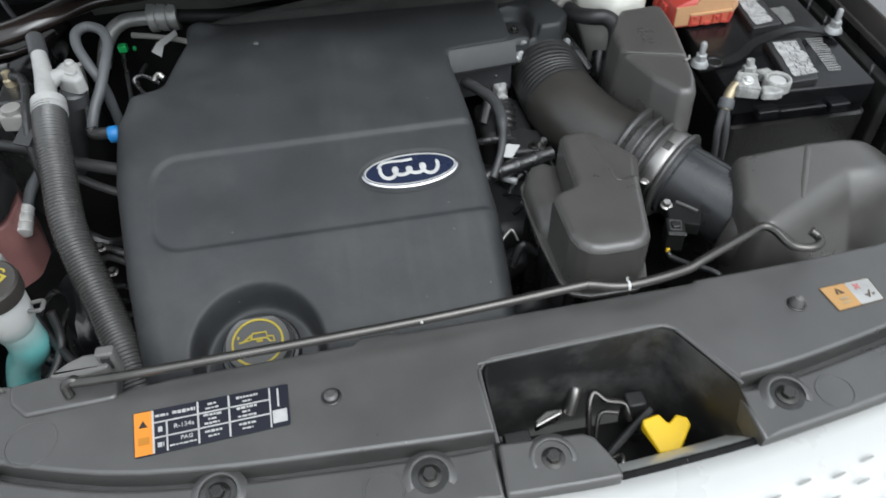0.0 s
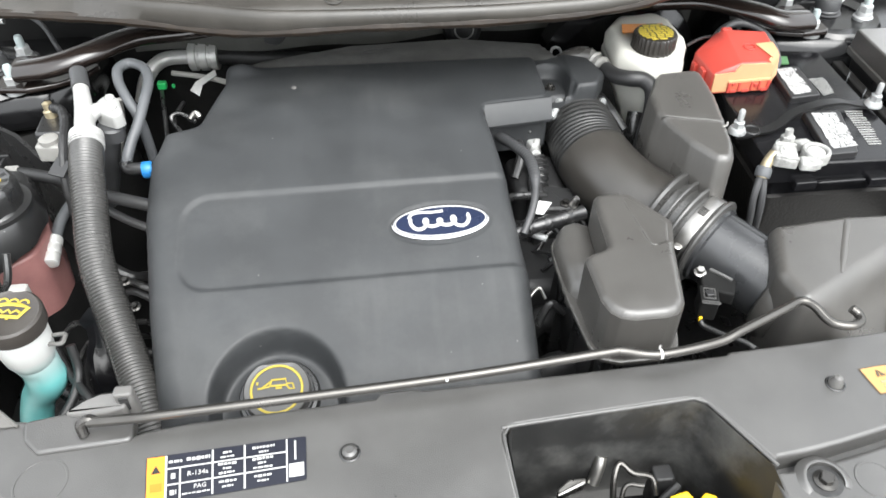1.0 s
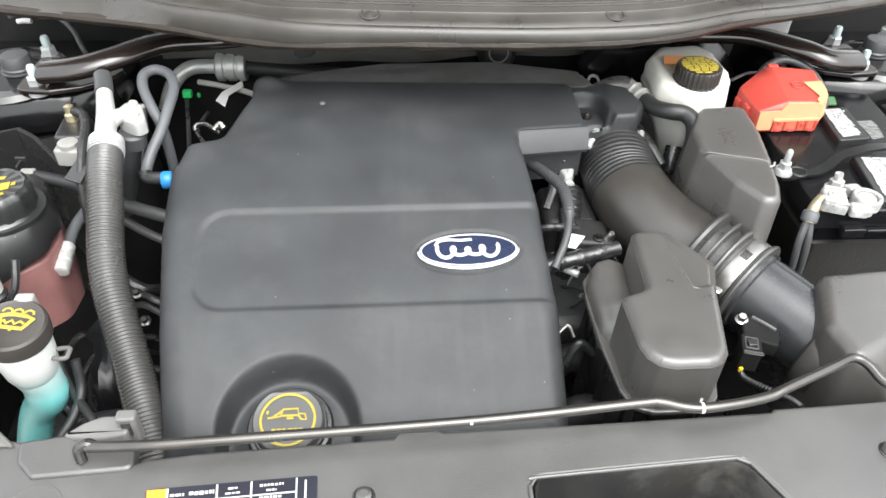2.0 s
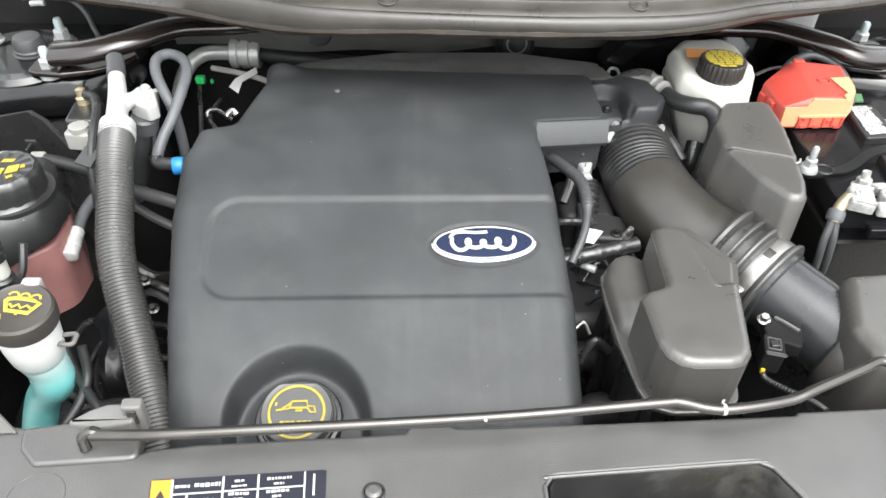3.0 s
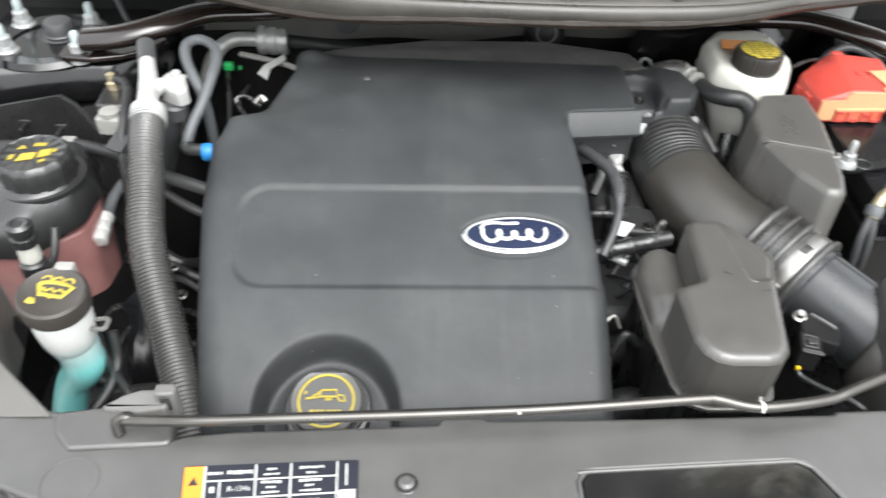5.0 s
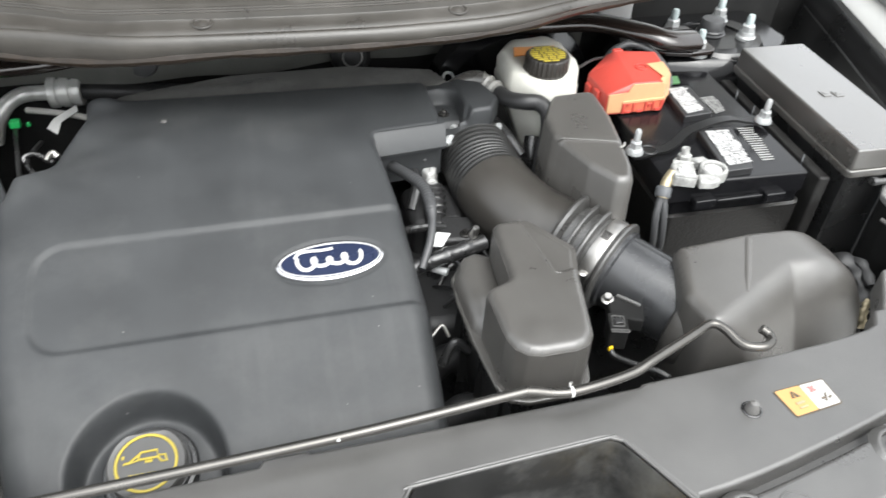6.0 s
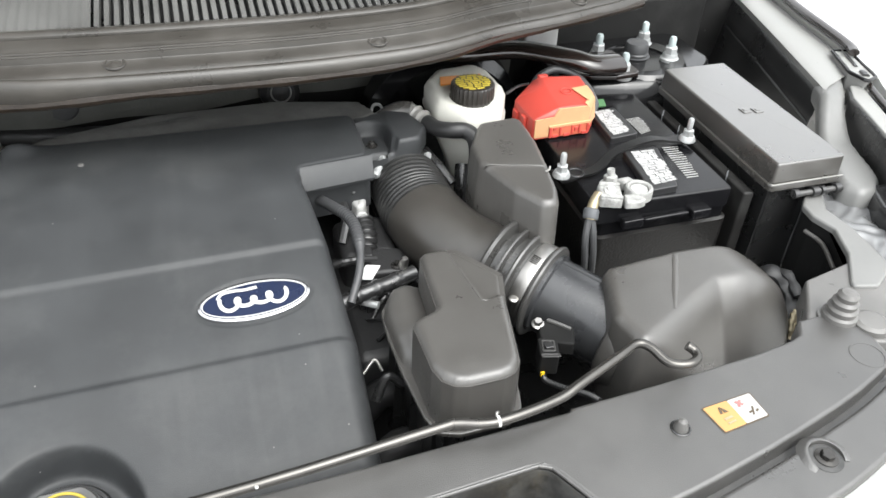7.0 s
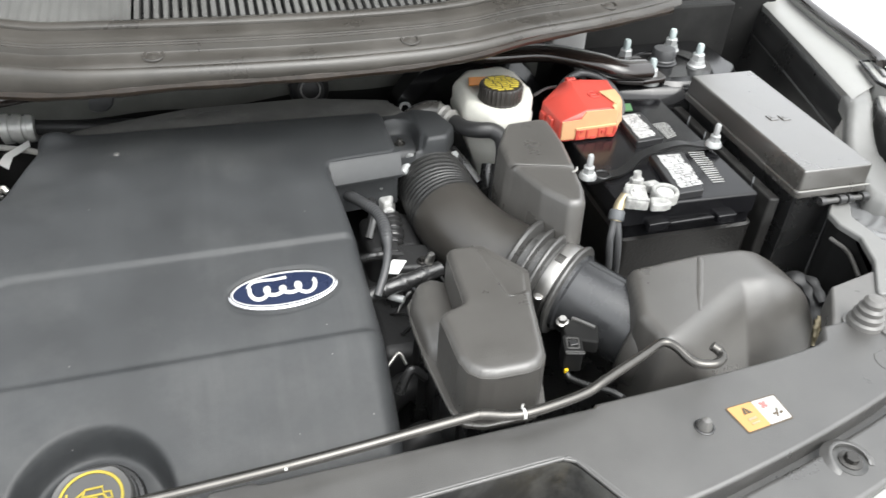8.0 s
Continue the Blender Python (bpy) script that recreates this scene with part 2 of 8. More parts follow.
def solo(name, bm, material, label, category, group="", kind="", sharp=32.0):
    """A thing that is one mesh."""
    finish(bm, sharp)
    vs = [v.co for v in bm.verts]
    base = Vector(((min(v.x for v in vs) + max(v.x for v in vs)) / 2, (min(v.y for v in vs) + max(v.y for v in vs)) / 2, min(v.z for v in vs)))
    bmesh.ops.translate(bm, verts=bm.verts, vec=-base)
    me = bpy.data.meshes.new(name)
    bm.to_mesh(me)
    bm.free()
    me.materials.append(material)
    ob = new(name, me)
    ob.location = base
    BASE[ob.name] = base
    return tagged(ob, label, category, group, kind)


def loft(bm, rings, cap0=True, cap1=True, closed=True):
    vs = [[bm.verts.new(p) for p in ring] for ring in rings]
    n = len(vs[0])
    for a, b in zip(vs, vs[1:]):
        for i in range(n if closed else n - 1):
            j = (i + 1) % n
            bm.faces.new((a[i], a[j], b[j], b[i]))
    if cap0:
        bm.faces.new(list(reversed(vs[0])))
    if cap1:
        bm.faces.new(vs[-1])
    return bm


def area2(p):
    return sum(a[0] * b[1] - b[0] * a[1] for a, b in zip(p, p[1:] + p[:1])) / 2


def rounded(pts, r=0.01, n=5):
    """A plan polygon, anticlockwise, with rounded corners."""
    pts = [Vector(p[:2]) for p in pts]
    if area2([tuple(p) for p in pts]) < 0:
        pts.reverse()
    out = []
    for i, p in enumerate(pts):
        a, b = pts[i - 1] - p, pts[(i + 1) % len(pts)] - p
        la, lb = a.length, b.length
        a.normalize(), b.normalize()
        ang = math.acos(max(-1, min(1, a.dot(b))))
        cut = min(r / max(0.05, math.tan(ang / 2)), 0.45 * la, 0.45 * lb)
        p0, p1 = p + a * cut, p + b * cut
        for k in range(n + 1):
            t = k / n
            q = p0 * (1 - t) ** 2 + p * 2 * t * (1 - t) + p1 * t * t
            out.append((q.x, q.y))
    return out


def offset(p, d):
    """The polygon moved inwards by d."""
    res, n = [], len(p)
    for i in range(n):
        a, b, c = Vector(p[i - 1]), Vector(p[i]), Vector(p[(i + 1) % n])
        t = (c - a)
        if t.length < 1e-9:
            t = c - b
        t.normalize()
        res.append((b.x - t.y * d, b.y + t.x * d))
    return res


def prism(bm, poly, z0, z1, edge=0.003, draft=0.0, steps=4, top=None, low=0.0):
    """A block on a plan polygon with a rounded upper edge; top(x, y) adds to the height, draft widens the foot."""
    rings = []
    base = offset(poly, -draft)
    if low > 0:
        rings.append([(x, y, z0) for x, y in offset(base, low)])
        rings.append([(x, y, z0 + low) for x, y in base])
    else:
        rings.append([(x, y, z0) for x, y in base])
    for k in range(steps + 1):
        a = math.pi / 2 * k / steps
        q = offset(poly, edge * (1 - math.cos(a)))
        rings.append([(x, y, z1 - edge + edge * math.sin(a) + (top(x, y) if top else 0)) for x, y in q])
    return loft(bm, rings)


def rect(x0, x1, y0, y1, r=0.004, n=4):
    return rounded([(x0, y0), (x1, y0), (x1, y1), (x0, y1)], r, n)


def box(bm, x0, x1, y0, y1, z0, z1, r=0.003, edge=0.002):
    return prism(bm, rect(x0, x1, y0, y1, r), z0, z1, edge, low=edge * 0.6)


def spline(pts, step=10):
    """A smooth line through the points (Catmull-Rom)."""
    P = [Vector(p) for p in pts]
    P = [P[0] * 2 - P[1]] + P + [P[-1] * 2 - P[-2]]
    out = []
    for i in range(1, len(P) - 2):
        a, b, c, d = P[i - 1:i + 3]
        for k in range(step):
            t = k / step
            out.append(0.5 * (2 * b + (c - a) * t + (2 * a - 5 * b + 4 * c - d) * t * t + (3 * b - a - 3 * c + d) * t ** 3))
    return out + [P[-2]]


def tube(bm, pts, r, seg=12, step=8, flat=1.0, rfun=None, smooth=True):
    line = spline(pts, step) if smooth else [Vector(p) for p in pts]
    rings = []
    up = None
    n = len(line)
    for i, p in enumerate(line):
        t = (line[min(i + 1, n - 1)] - line[max(i - 1, 0)]).normalized()
        if up is None:
            up = Vector((0, 0, 1)) if abs(t.z) < 0.9 else Vector((1, 0, 0))
        up = (up - t * up.dot(t)).normalized()
        s = t.cross(up)
        k = (rfun(i / (n - 1)) if rfun else 1.0) * r
        rings.append([p + s * math.cos(a) * k + up * math.sin(a) * k * flat for a in [2 * math.pi * j / seg for j in range(seg)]])
    return loft(bm, rings)


def frame_of(axis):
    z = Vector(axis).normalized()
    return z.to_track_quat('Z', 'Y').to_matrix()


def lathe(bm, prof, at, axis=(0, 0, 1), seg=32, lobes=0, depth=0.0):
    """A turned body: (radius, height) pairs up the axis; lobes scallop its rim."""
    m, c = frame_of(axis), Vector(at)
    rings = []
    for r, z in prof:
        ring = []
        for j in range(seg):
            a = 2 * math.pi * j / seg
            k = r * (1 + depth * (1 if math.cos(a * lobes) > 0 else -0.3)) if lobes else r
            ring.append(c + m @ Vector((k * math.cos(a), k * math.sin(a), z)))
        rings.append(ring)
    return loft(bm, rings)


def ring(bm, at, R, r, axis=(0, 0, 1), seg=36, sides=8, flat=1.0):
    m, c = frame_of(axis), Vector(at)
    rows = []
    for i in range(seg):
        a = 2 * math.pi * i / seg
        rows.append([bm.verts.new(c + m @ Vector(((R + r * math.cos(b)) * math.cos(a), (R + r * math.cos(b)) * math.sin(a), r * flat * math.sin(b)))) for b in [2 * math.pi * k / sides for k in range(sides)]])
    for i in range(seg):
        for k in range(sides):
            bm.faces.new((rows[i][k], rows[(i + 1) % seg][k], rows[(i + 1) % seg][(k + 1) % sides], rows[i][(k + 1) % sides]))
    return bm


def nearest(poly, x, y):
    """The nearest point of a polygon's outline, and the distance, positive inside."""
    P = np.array(poly)
    Q = np.roll(P, -1, axis=0)
    d = Q - P
    w = np.array((x, y)) - P
    t = np.clip((w * d).sum(1) / np.maximum((d * d).sum(1), 1e-12), 0, 1)
    c = P + d * t[:, None]
    r = np.hypot(c[:, 0] - x, c[:, 1] - y)
    i = int(r.argmin())
    cross = ((P[:, 1] > y) != (Q[:, 1] > y)) & (x < (Q[:, 0] - P[:, 0]) * (y - P[:, 1]) / np.where(np.abs(Q[:, 1] - P[:, 1]) < 1e-12, 1e-12, Q[:, 1] - P[:, 1]) + P[:, 0])
    return c[i], float(r[i]) * (1 if cross.sum() % 2 else -1)


def shell(bm, poly, height, roll=0.01, skirt=0.05, cell=0.004, flare=0.0, power=2.0, wide=None):
    """A moulded shell over a plan outline: height(x, y), rims rolled over, and a skirt below them; wide(x, y) gives the roll where it varies."""
    xs, ys = [p[0] for p in poly], [p[1] for p in poly]
    nx, ny = int((max(xs) - min(xs)) / cell) + 3, int((max(ys) - min(ys)) / cell) + 3
    x0, y0 = min(xs) - cell, min(ys) - cell
    grid = {}
    for i in range(nx):
        for j in range(ny):
            x, y = x0 + i * cell, y0 + j * cell
            c, d = nearest(poly, x, y)
            if d < -0.5 * cell:
                continue
            if d < 0.5 * cell:
                x, y, d = float(c[0]), float(c[1]), 0.0
            w = wide(float(c[0]), float(c[1])) if wide else roll
            k = max(0.0, 1 - d / w)
            grid[i, j] = bm.verts.new((x, y, height(x, y) - w * (1 - math.sqrt(max(0.0, 1 - k ** power)))))
    for (i, j), v in list(grid.items()):
        q = [grid.get(k) for k in ((i, j), (i + 1, j), (i + 1, j + 1), (i, j + 1))]
        if all(q):
            try:
                bm.faces.new(q)
            except ValueError:
                pass
    for v in [v for v in bm.verts if not v.link_faces]:
        bm.verts.remove(v)
    rim = [e for e in bm.edges if len(e.link_faces) == 1]
    for v in {v for e in rim for v in e.verts}:
        c, d = nearest(poly, v.co.x, v.co.y)
        v.co.x, v.co.y, v.co.z = float(c[0]), float(c[1]), height(float(c[0]), float(c[1])) - (wide(float(c[0]), float(c[1])) if wide else roll)
    new_edges = bmesh.ops.extrude_edge_only(bm, edges=rim)["geom"]
    for v in [g for g in new_edges if isinstance(g, bmesh.types.BMVert)]:
        c, d = nearest(poly, v.co.x, v.co.y)
        v.co.z -= skirt
        if flare:
            mx, my = sum(xs) / len(xs), sum(ys) / len(ys)
            w = Vector((v.co.x - mx, v.co.y - my))
            w.normalize()
            v.co.x += w.x * flare
            v.co.y += w.y * flare
    return bm


def smoothstep(a, b, x):
    t = max(0.0, min(1.0, (x - a) / (b - a)))
    return t * t * (3 - 2 * t)


def curve(table):
    xs, ys = [a for a, b in table], [b for a, b in table]
    return lambda v: float(np.interp(v, xs, ys))


def hexbolt(bm, at, r=0.006, axis=(0, 0, 1), washer=1.7, h=0.006):
    lathe(bm, [(r * washer, 0), (r * washer, 0.0012), (r * 1.05, 0.002)], at, axis, 24)
    lathe(bm, [(r, 0.001), (r, h - 0.001), (r * 0.85, h)], at, axis, 6)
    return bm


def panel(bm, corners, t=0.0006):
    """A thin sheet on four or more corners, in order."""
    P = [Vector(c) for c in corners]
    n = (P[1] - P[0]).cross(P[2] - P[0]).normalized()
    if n.z < 0:
        n = -n
    return loft(bm, [[p for p in P], [p + n * t for p in P]])


def flatshape(bm, pts, to_world, t=0.0004):
    """A printed shape: plan points laid by to_world(u, v) with a film's thickness."""
    P = [Vector(to_world(u, v)) for u, v in pts]
    n = (P[1] - P[0]).cross(P[-1] - P[0]).normalized()
    if n.z < 0:
        n = -n
    return loft(bm, [P, [p + n * t for p in P]])


def writing(name, body, size, m, material, parent, extrude=0.0003):
    cu = bpy.data.curves.new(name, 'FONT')
    cu.body, cu.size, cu.extrude, cu.resolution_u = body, size, extrude, 2
    cu.align_x, cu.align_y = 'CENTER', 'CENTER'
    tmp = bpy.data.objects.new(name, cu)
    me = bpy.data.meshes.new_from_object(tmp)
    bpy.data.objects.remove(tmp)
    me.transform(Matrix.Translation(-BASE[parent.name]) @ m)
    me.materials.append(material)
    ob = new(name, me)
    ob.parent = parent
    BASE[ob.name] = BASE[parent.name]
    return ob

# ---- the setting: ground, bay walls and floor ----
bm = bmesh.new()
loft(bm, [[(-300, -300, -0.2), (300, -300, -0.2), (300, 300, -0.2), (-300, 300, -0.2)], [(-300, -300, 0), (300, -300, 0), (300, 300, 0), (-300, 300, 0)]])
solo("ground", bm, CONCRETE, "pale sunlit concrete ground under the car", "ground", kind="structure")

car = thing("car", (0, 0.4, 0.0), "white car front with its bonnet open over the engine bay", "car")
# bay tray: a dark trough with floor, front wall, firewall and aprons
bm = bmesh.new()
box(bm, -0.80, 0.80, 0.03, 0.74, 0.52, 0.56, 0.02, 0.01)
part("undertray", bm, BLACK, car)
bm = bmesh.new()
box(bm, -0.52, 0.52, 0.022, 0.045, 0.56, 1.030, 0.01, 0.004)
part("radiator_support", bm, BLACK, car)
bm = bmesh.new()
box(bm, -0.78, 0.78, 0.735, 0.765, 0.55, 1.13, 0.01, 0.004)
part("firewall", bm, MATBLK, car)

# front fascia: white paint falling away ahead of the cover panel
front_y = curve([(-0.56, 0.06), (-0.479, -0.002), (-0.404, -0.045), (-0.3, -0.075), (-0.2, -0.092), (-0.05, -0.104), (0.087, -0.107), (0.2, -0.098), (0.314, -0.080), (0.403, -0.062), (0.48, -0.035), (0.56, 0.01)])
groove_y = curve([(-0.56, 0.10), (-0.5, 0.045), (-0.43, 0.008), (-0.375, -0.015), (-0.29, -0.040), (-0.2, -0.050), (0, -0.058), (0.15, -0.052), (0.26, -0.040), (0.36, -0.020), (0.466, 0.007), (0.56, 0.045)])


def smooth_of(f, x, w=0.03):
    return sum(f(x + w * k / 4) for k in range(-4, 5)) / 9


bm = bmesh.new()
rows = []
for d, z in ((0.035, 0.99), (0.014, 1.022), (-0.002, 1.034), (-0.012, 1.036), (-0.04, 1.030), (-0.08, 1.014), (-0.13, 0.985), (-0.17, 0.94), (-0.19, 0.86), (-0.19, 0.60)):
    rows.append([(x, smooth_of(front_y, x) + d, z - 0.25 * max(0, abs(x) - 0.35) ** 2) for x in np.linspace(-0.72, 0.72, 49)])
loft(bm, rows, False, False, False)
bumper = part("front_fascia", bm, PAINT, car, "white painted front fascia")
for i in range(6):
    for k in range(5):
        x = 0.195 + 0.028 * i - 0.012 * k
        y = smooth_of(front_y, x) - 0.040 - 0.0135 * k + (0.004 if i % 2 else 0)
        if x < 0.17:
            continue
        # each dent is a raised dash, its grey standing in for shade
        bm = bmesh.new()
        zt = 1.0335 - 0.25 * max(0, abs(x) - 0.35) ** 2 - 0.0012 * k - 0.0007 * k * k
        m = pose(x, y, zt, -8 - 3 * k, 0, 12)
        lathe(bm, [(0.0001, -0.001), (0.0065, -0.0005), (0.0055, 0.0012), (0.003, 0.0022), (0.0002, 0.0025)], (0, 0, 0), (0, 0, 1), 16)
        bm.transform(m @ Matrix.Diagonal((1.0, 0.13, 0.8, 1)))
        part("fascia_dimple", bm, INPAINT, bumper)

# front wheels, which the body rests on
for s in (-1, 1):
    bm = bmesh.new()
    lathe(bm, [(0.22, -0.10), (0.34, -0.11), (0.372, -0.09), (0.38, -0.05), (0.38, 0.05), (0.372, 0.09), (0.34, 0.11), (0.22, 0.10)], (s * 0.80, 0.62, 0.379), (1, 0, 0), 40)
    wheel = part("wheel", bm, RUBBER, car)
    bm = bmesh.new()
    lathe(bm, [(0.225, -0.085), (0.225, 0.085), (0.2, 0.09), (0.06, 0.07), (0.001, 0.07)], (s * 0.80, 0.62, 0.379), (1, 0, 0), 32)
    part("rim", bm, ALU, wheel)

# wings: ledges, black inner walls, white outer skins
for s in (-1, 1):
    inner = [(0.98, 1.20), (0.90, 0.86), (0.88, 0.78), (0.825, 0.61), (0.767, 0.438), (0.735, 0.392)]
    outer = [(1.03, 1.20), (0.955, 0.84), (0.93, 0.77), (0.90, 0.66), (0.868, 0.523), (0.815, 0.43)]
    zs = [1.10, 1.10, 1.10, 1.10, 1.10, 1.098]
    if s > 0:
        inner, outer = inner[:5] + [(0.760, 0.428)], outer[:5] + [(0.845, 0.470)]
    else:
        inner, outer = [(a + 0.03, b) for a, b in inner], [(a + 0.03, b) for a, b in outer]
    bm = bmesh.new()
    A = [Vector((s * p[0], p[1], z)) for p, z in zip(inner, zs)]
    B = [Vector((s * p[0], p[1], z + 0.004)) for p, z in zip(outer, zs)]
    lo = [Vector((s * (p[0] + 0.004), p[1], z - 0.02)) for p, z in zip(inner, zs)]
    hi = [Vector((s * (p[0] - 0.004), p[1], z + 0.016)) for p, z in zip(outer, zs)]
    loft(bm, [lo, A, [a.lerp(b, 0.15) + Vector((0, 0, 0.004)) for a, b in zip(A, B)], [a.lerp(b, 0.85) for a, b in zip(A, B)], B, hi], False, False, False)
    # the passenger-side ledge is coloured black in place of shade
    part("wing_ledge", bm, INPAINT if s > 0 else MATBLK, car, "pale grey wing ledge" if s > 0 else "wing ledge coloured black for shade")
    bm = bmesh.new()
    steps = ((0.008, -0.006), (0.001, -0.012), (-0.003, -0.022), (-0.004, -0.034), (-0.0055, -0.036), (-0.0065, -0.050), (-0.0085, -0.052), (-0.014, -0.09), (-0.026, -0.14), (-0.03, -0.54))
    loft(bm, [[Vector((s * (p[0] + dx), p[1], z + dz)) for p, z in zip(inner, zs)] for dx, dz in steps], False, False, False)
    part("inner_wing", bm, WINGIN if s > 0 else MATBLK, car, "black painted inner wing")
    bm = bmesh.new()
    O = [Vector((s * p[0], p[1], z)) for p, z in zip([(1.06, 1.4)] + outer[:5] + [(0.852, 0.450), (0.80, 0.335), (0.74, 0.2)], [1.14] + zs + [1.085, 1.05])]
    loft(bm, [[p + Vector((s * 0.003, -0.003, -0.03)) for p in O], [p + Vector((s * 0.006, -0.004, 0.012)) for p in O], [p + Vector((s * 0.02, -0.012, 0.017)) for p in O], [p + Vector((s * 0.06, -0.03, 0.008)) for p in O],
              [p + Vector((s * 0.10, -0.06, -0.03)) for p in O], [p + Vector((s * 0.12, -0.08, -0.12)) for p in O], [p + Vector((s * 0.12, -0.08, -0.6)) for p in O]], False, False, False)
    part("outer_wing", bm, PAINT, car, "white painted outer wing")
    if s > 0:
        bm = bmesh.new()
        tube(bm, [(p[0] + 0.004, p[1], 1.121) for p in outer[:5] + [(0.852, 0.488)]], 0.008, 12, 6, 0.7)
        part("wing_seal", bm, BRACEP, car, "dark rubber seal along the wing edge")

# bonnet, standing open above and behind the bay: white painted inside, with a black pad on its rear part


def bonnet_sheet(v0, v1, w, lift):
    b = bmesh.new()
    rr = []
    for v in np.linspace(v0, v1, 9):
        y, z = 0.93 - 0.33 * v, 1.235 + 0.95 * v
        rr.append([(x * w * (1 - 0.10 * v), y - lift * 0.94 + 0.05 * math.cos(x * 1.6), z - lift * 0.34) for x in np.linspace(-0.80, 0.80, 17)] + [(x * w * (1 - 0.10 * v), y + 0.03 + 0.05 * math.cos(x * 1.6), z + 0.018) for x in np.linspace(0.80, -0.80, 17)])
    return loft(b, rr)


bonnet = part("bonnet", bonnet_sheet(0, 1.05, 1.15, 0.0), PAINT, car, "open white bonnet")
part("lining_pad", bonnet_sheet(0.15, 0.95, 1.10, 0.02), HOODIN, bonnet, "black insulation pad")

bm = bmesh.new()
box(bm, 0.66, 0.92, 0.80, 1.0, 0.95, 1.135, 0.02, 0.01)
part("cowl_end", bm, MATBLK, car)

# windscreen, dark from the cabin behind it
bm = bmesh.new()
loft(bm, [[(-0.72, 0.97, 1.17), (0.72, 0.97, 1.17)], [(-0.66, 1.75, 1.72), (0.66, 1.75, 1.72)], [(-0.66, 1.77, 1.71), (0.66, 1.77, 1.71)], [(-0.72, 0.99, 1.155), (0.72, 0.99, 1.155)]], False, False, False)
part("windscreen", bm, GLASSDARK, car, "dark tinted windscreen")

# strut towers
TOWER = {1: ((0.596, 0.634), [(0.54, 0.655), (0.542, 0.580), (0.634, 0.682), (0.643, 0.618)]), -1: ((-0.577, 0.600), [(-0.619, 0.567), (-0.525, 0.553), (-0.536, 0.634), (-0.627, 0.639)])}
PLATE = {1: [(0.462, 0.606), (0.498, 0.582), (0.541, 0.568), (0.591, 0.562), (0.66, 0.572), (0.71, 0.62), (0.71, 0.72), (0.46, 0.72)],
         -1: [(-0.462, 0.590), (-0.499, 0.558), (-0.577, 0.546), (-0.640, 0.528), (-0.665, 0.545), (-0.665, 0.70), (-0.46, 0.70)]}
for s, (c, studs) in TOWER.items():
    bm = bmesh.new()
    lathe(bm, [(0.150, 0.60), (0.135, 0.96), (0.10, 1.02)], (c[0], c[1] + 0.03, 0), seg=48)
    part("tower_wall", bm, MATBLK, car, "matt black tower wall")
    bm = bmesh.new()
    pl = rounded(PLATE[s], 0.025, 6)
    loft(bm, [[(x, y, z) for x, y in offset(pl, -d)] for d, z in ((-0.01, 1.026), (0.0150, 1.030), (0.0180, 1.034), (0.0185, 1.040), (0.0170, 1.047), (0.0150, 1.054), (0.0126, 1.061), (0.0098, 1.0675), (0.0066, 1.073), (0.0030, 1.0765), (-0.001, 1.0783), (-0.005, 1.0786))])
    lathe(bm, [(0.076, 1.077), (0.070, 1.083), (0.050, 1.081), (0.048, 1.076), (0.002, 1.076)], (c[0], c[1], 0), seg=48)
    tower = part("strut_tower", bm, GLOSSBLK, car, "black painted strut tower")
    for dx, dz in ((-0.028, 0.0), (0.012, -0.004), (0.05, -0.002)):
        k = min(range(len(pl)), key=lambda q: abs(pl[q][0] - c[0] - dx) + (10 if pl[q][1] > c[1] else 0))
        bm = bmesh.new()
        lathe(bm, [(0.0035, -0.001), (0.0030, 0.0015), (0.0005, 0.002)], (pl[k][0], pl[k][1] - 0.0085, 1.0605 + dz), (0, -0.8, 0.5), 12)
        part("tower_pip", bm, DARKSTEEL, tower)
    bm = bmesh.new()
    lathe(bm, [(0.022, 1.07), (0.022, 1.079), (0.0185, 1.080), (0.0195, 1.083), (0.0180, 1.085), (0.0180, 1.095), (0.0160, 1.0995), (0.008, 1.101), (0.001, 1.101)], (c[0] + 0.006, c[1] + 0.014, 0))
    part("strut_top", bm, SLEEVE, tower, "grey rubber strut top")
    for x, y in studs:
        bm = bmesh.new()
        lathe(bm, [(0.0140, 1.078), (0.0140, 1.0825), (0.0118, 1.0845), (0.0105, 1.09)], (x, y, 0), seg=24)
        lathe(bm, [(0.0100, 1.088), (0.0096, 1.099), (0.0075, 1.1005)], (x, y, 0), seg=6)
        part("stud_nut", bm, ZINC, tower, "zinc plated flange nut")
        bm = bmesh.new()
        lathe(bm, [(0.0054, 1.098), (0.0054, 1.112), (0.0040, 1.115)], (x, y, 0), seg=12)
        part("stud", bm, TEAL, tower, "stud with pale blue thread coating")

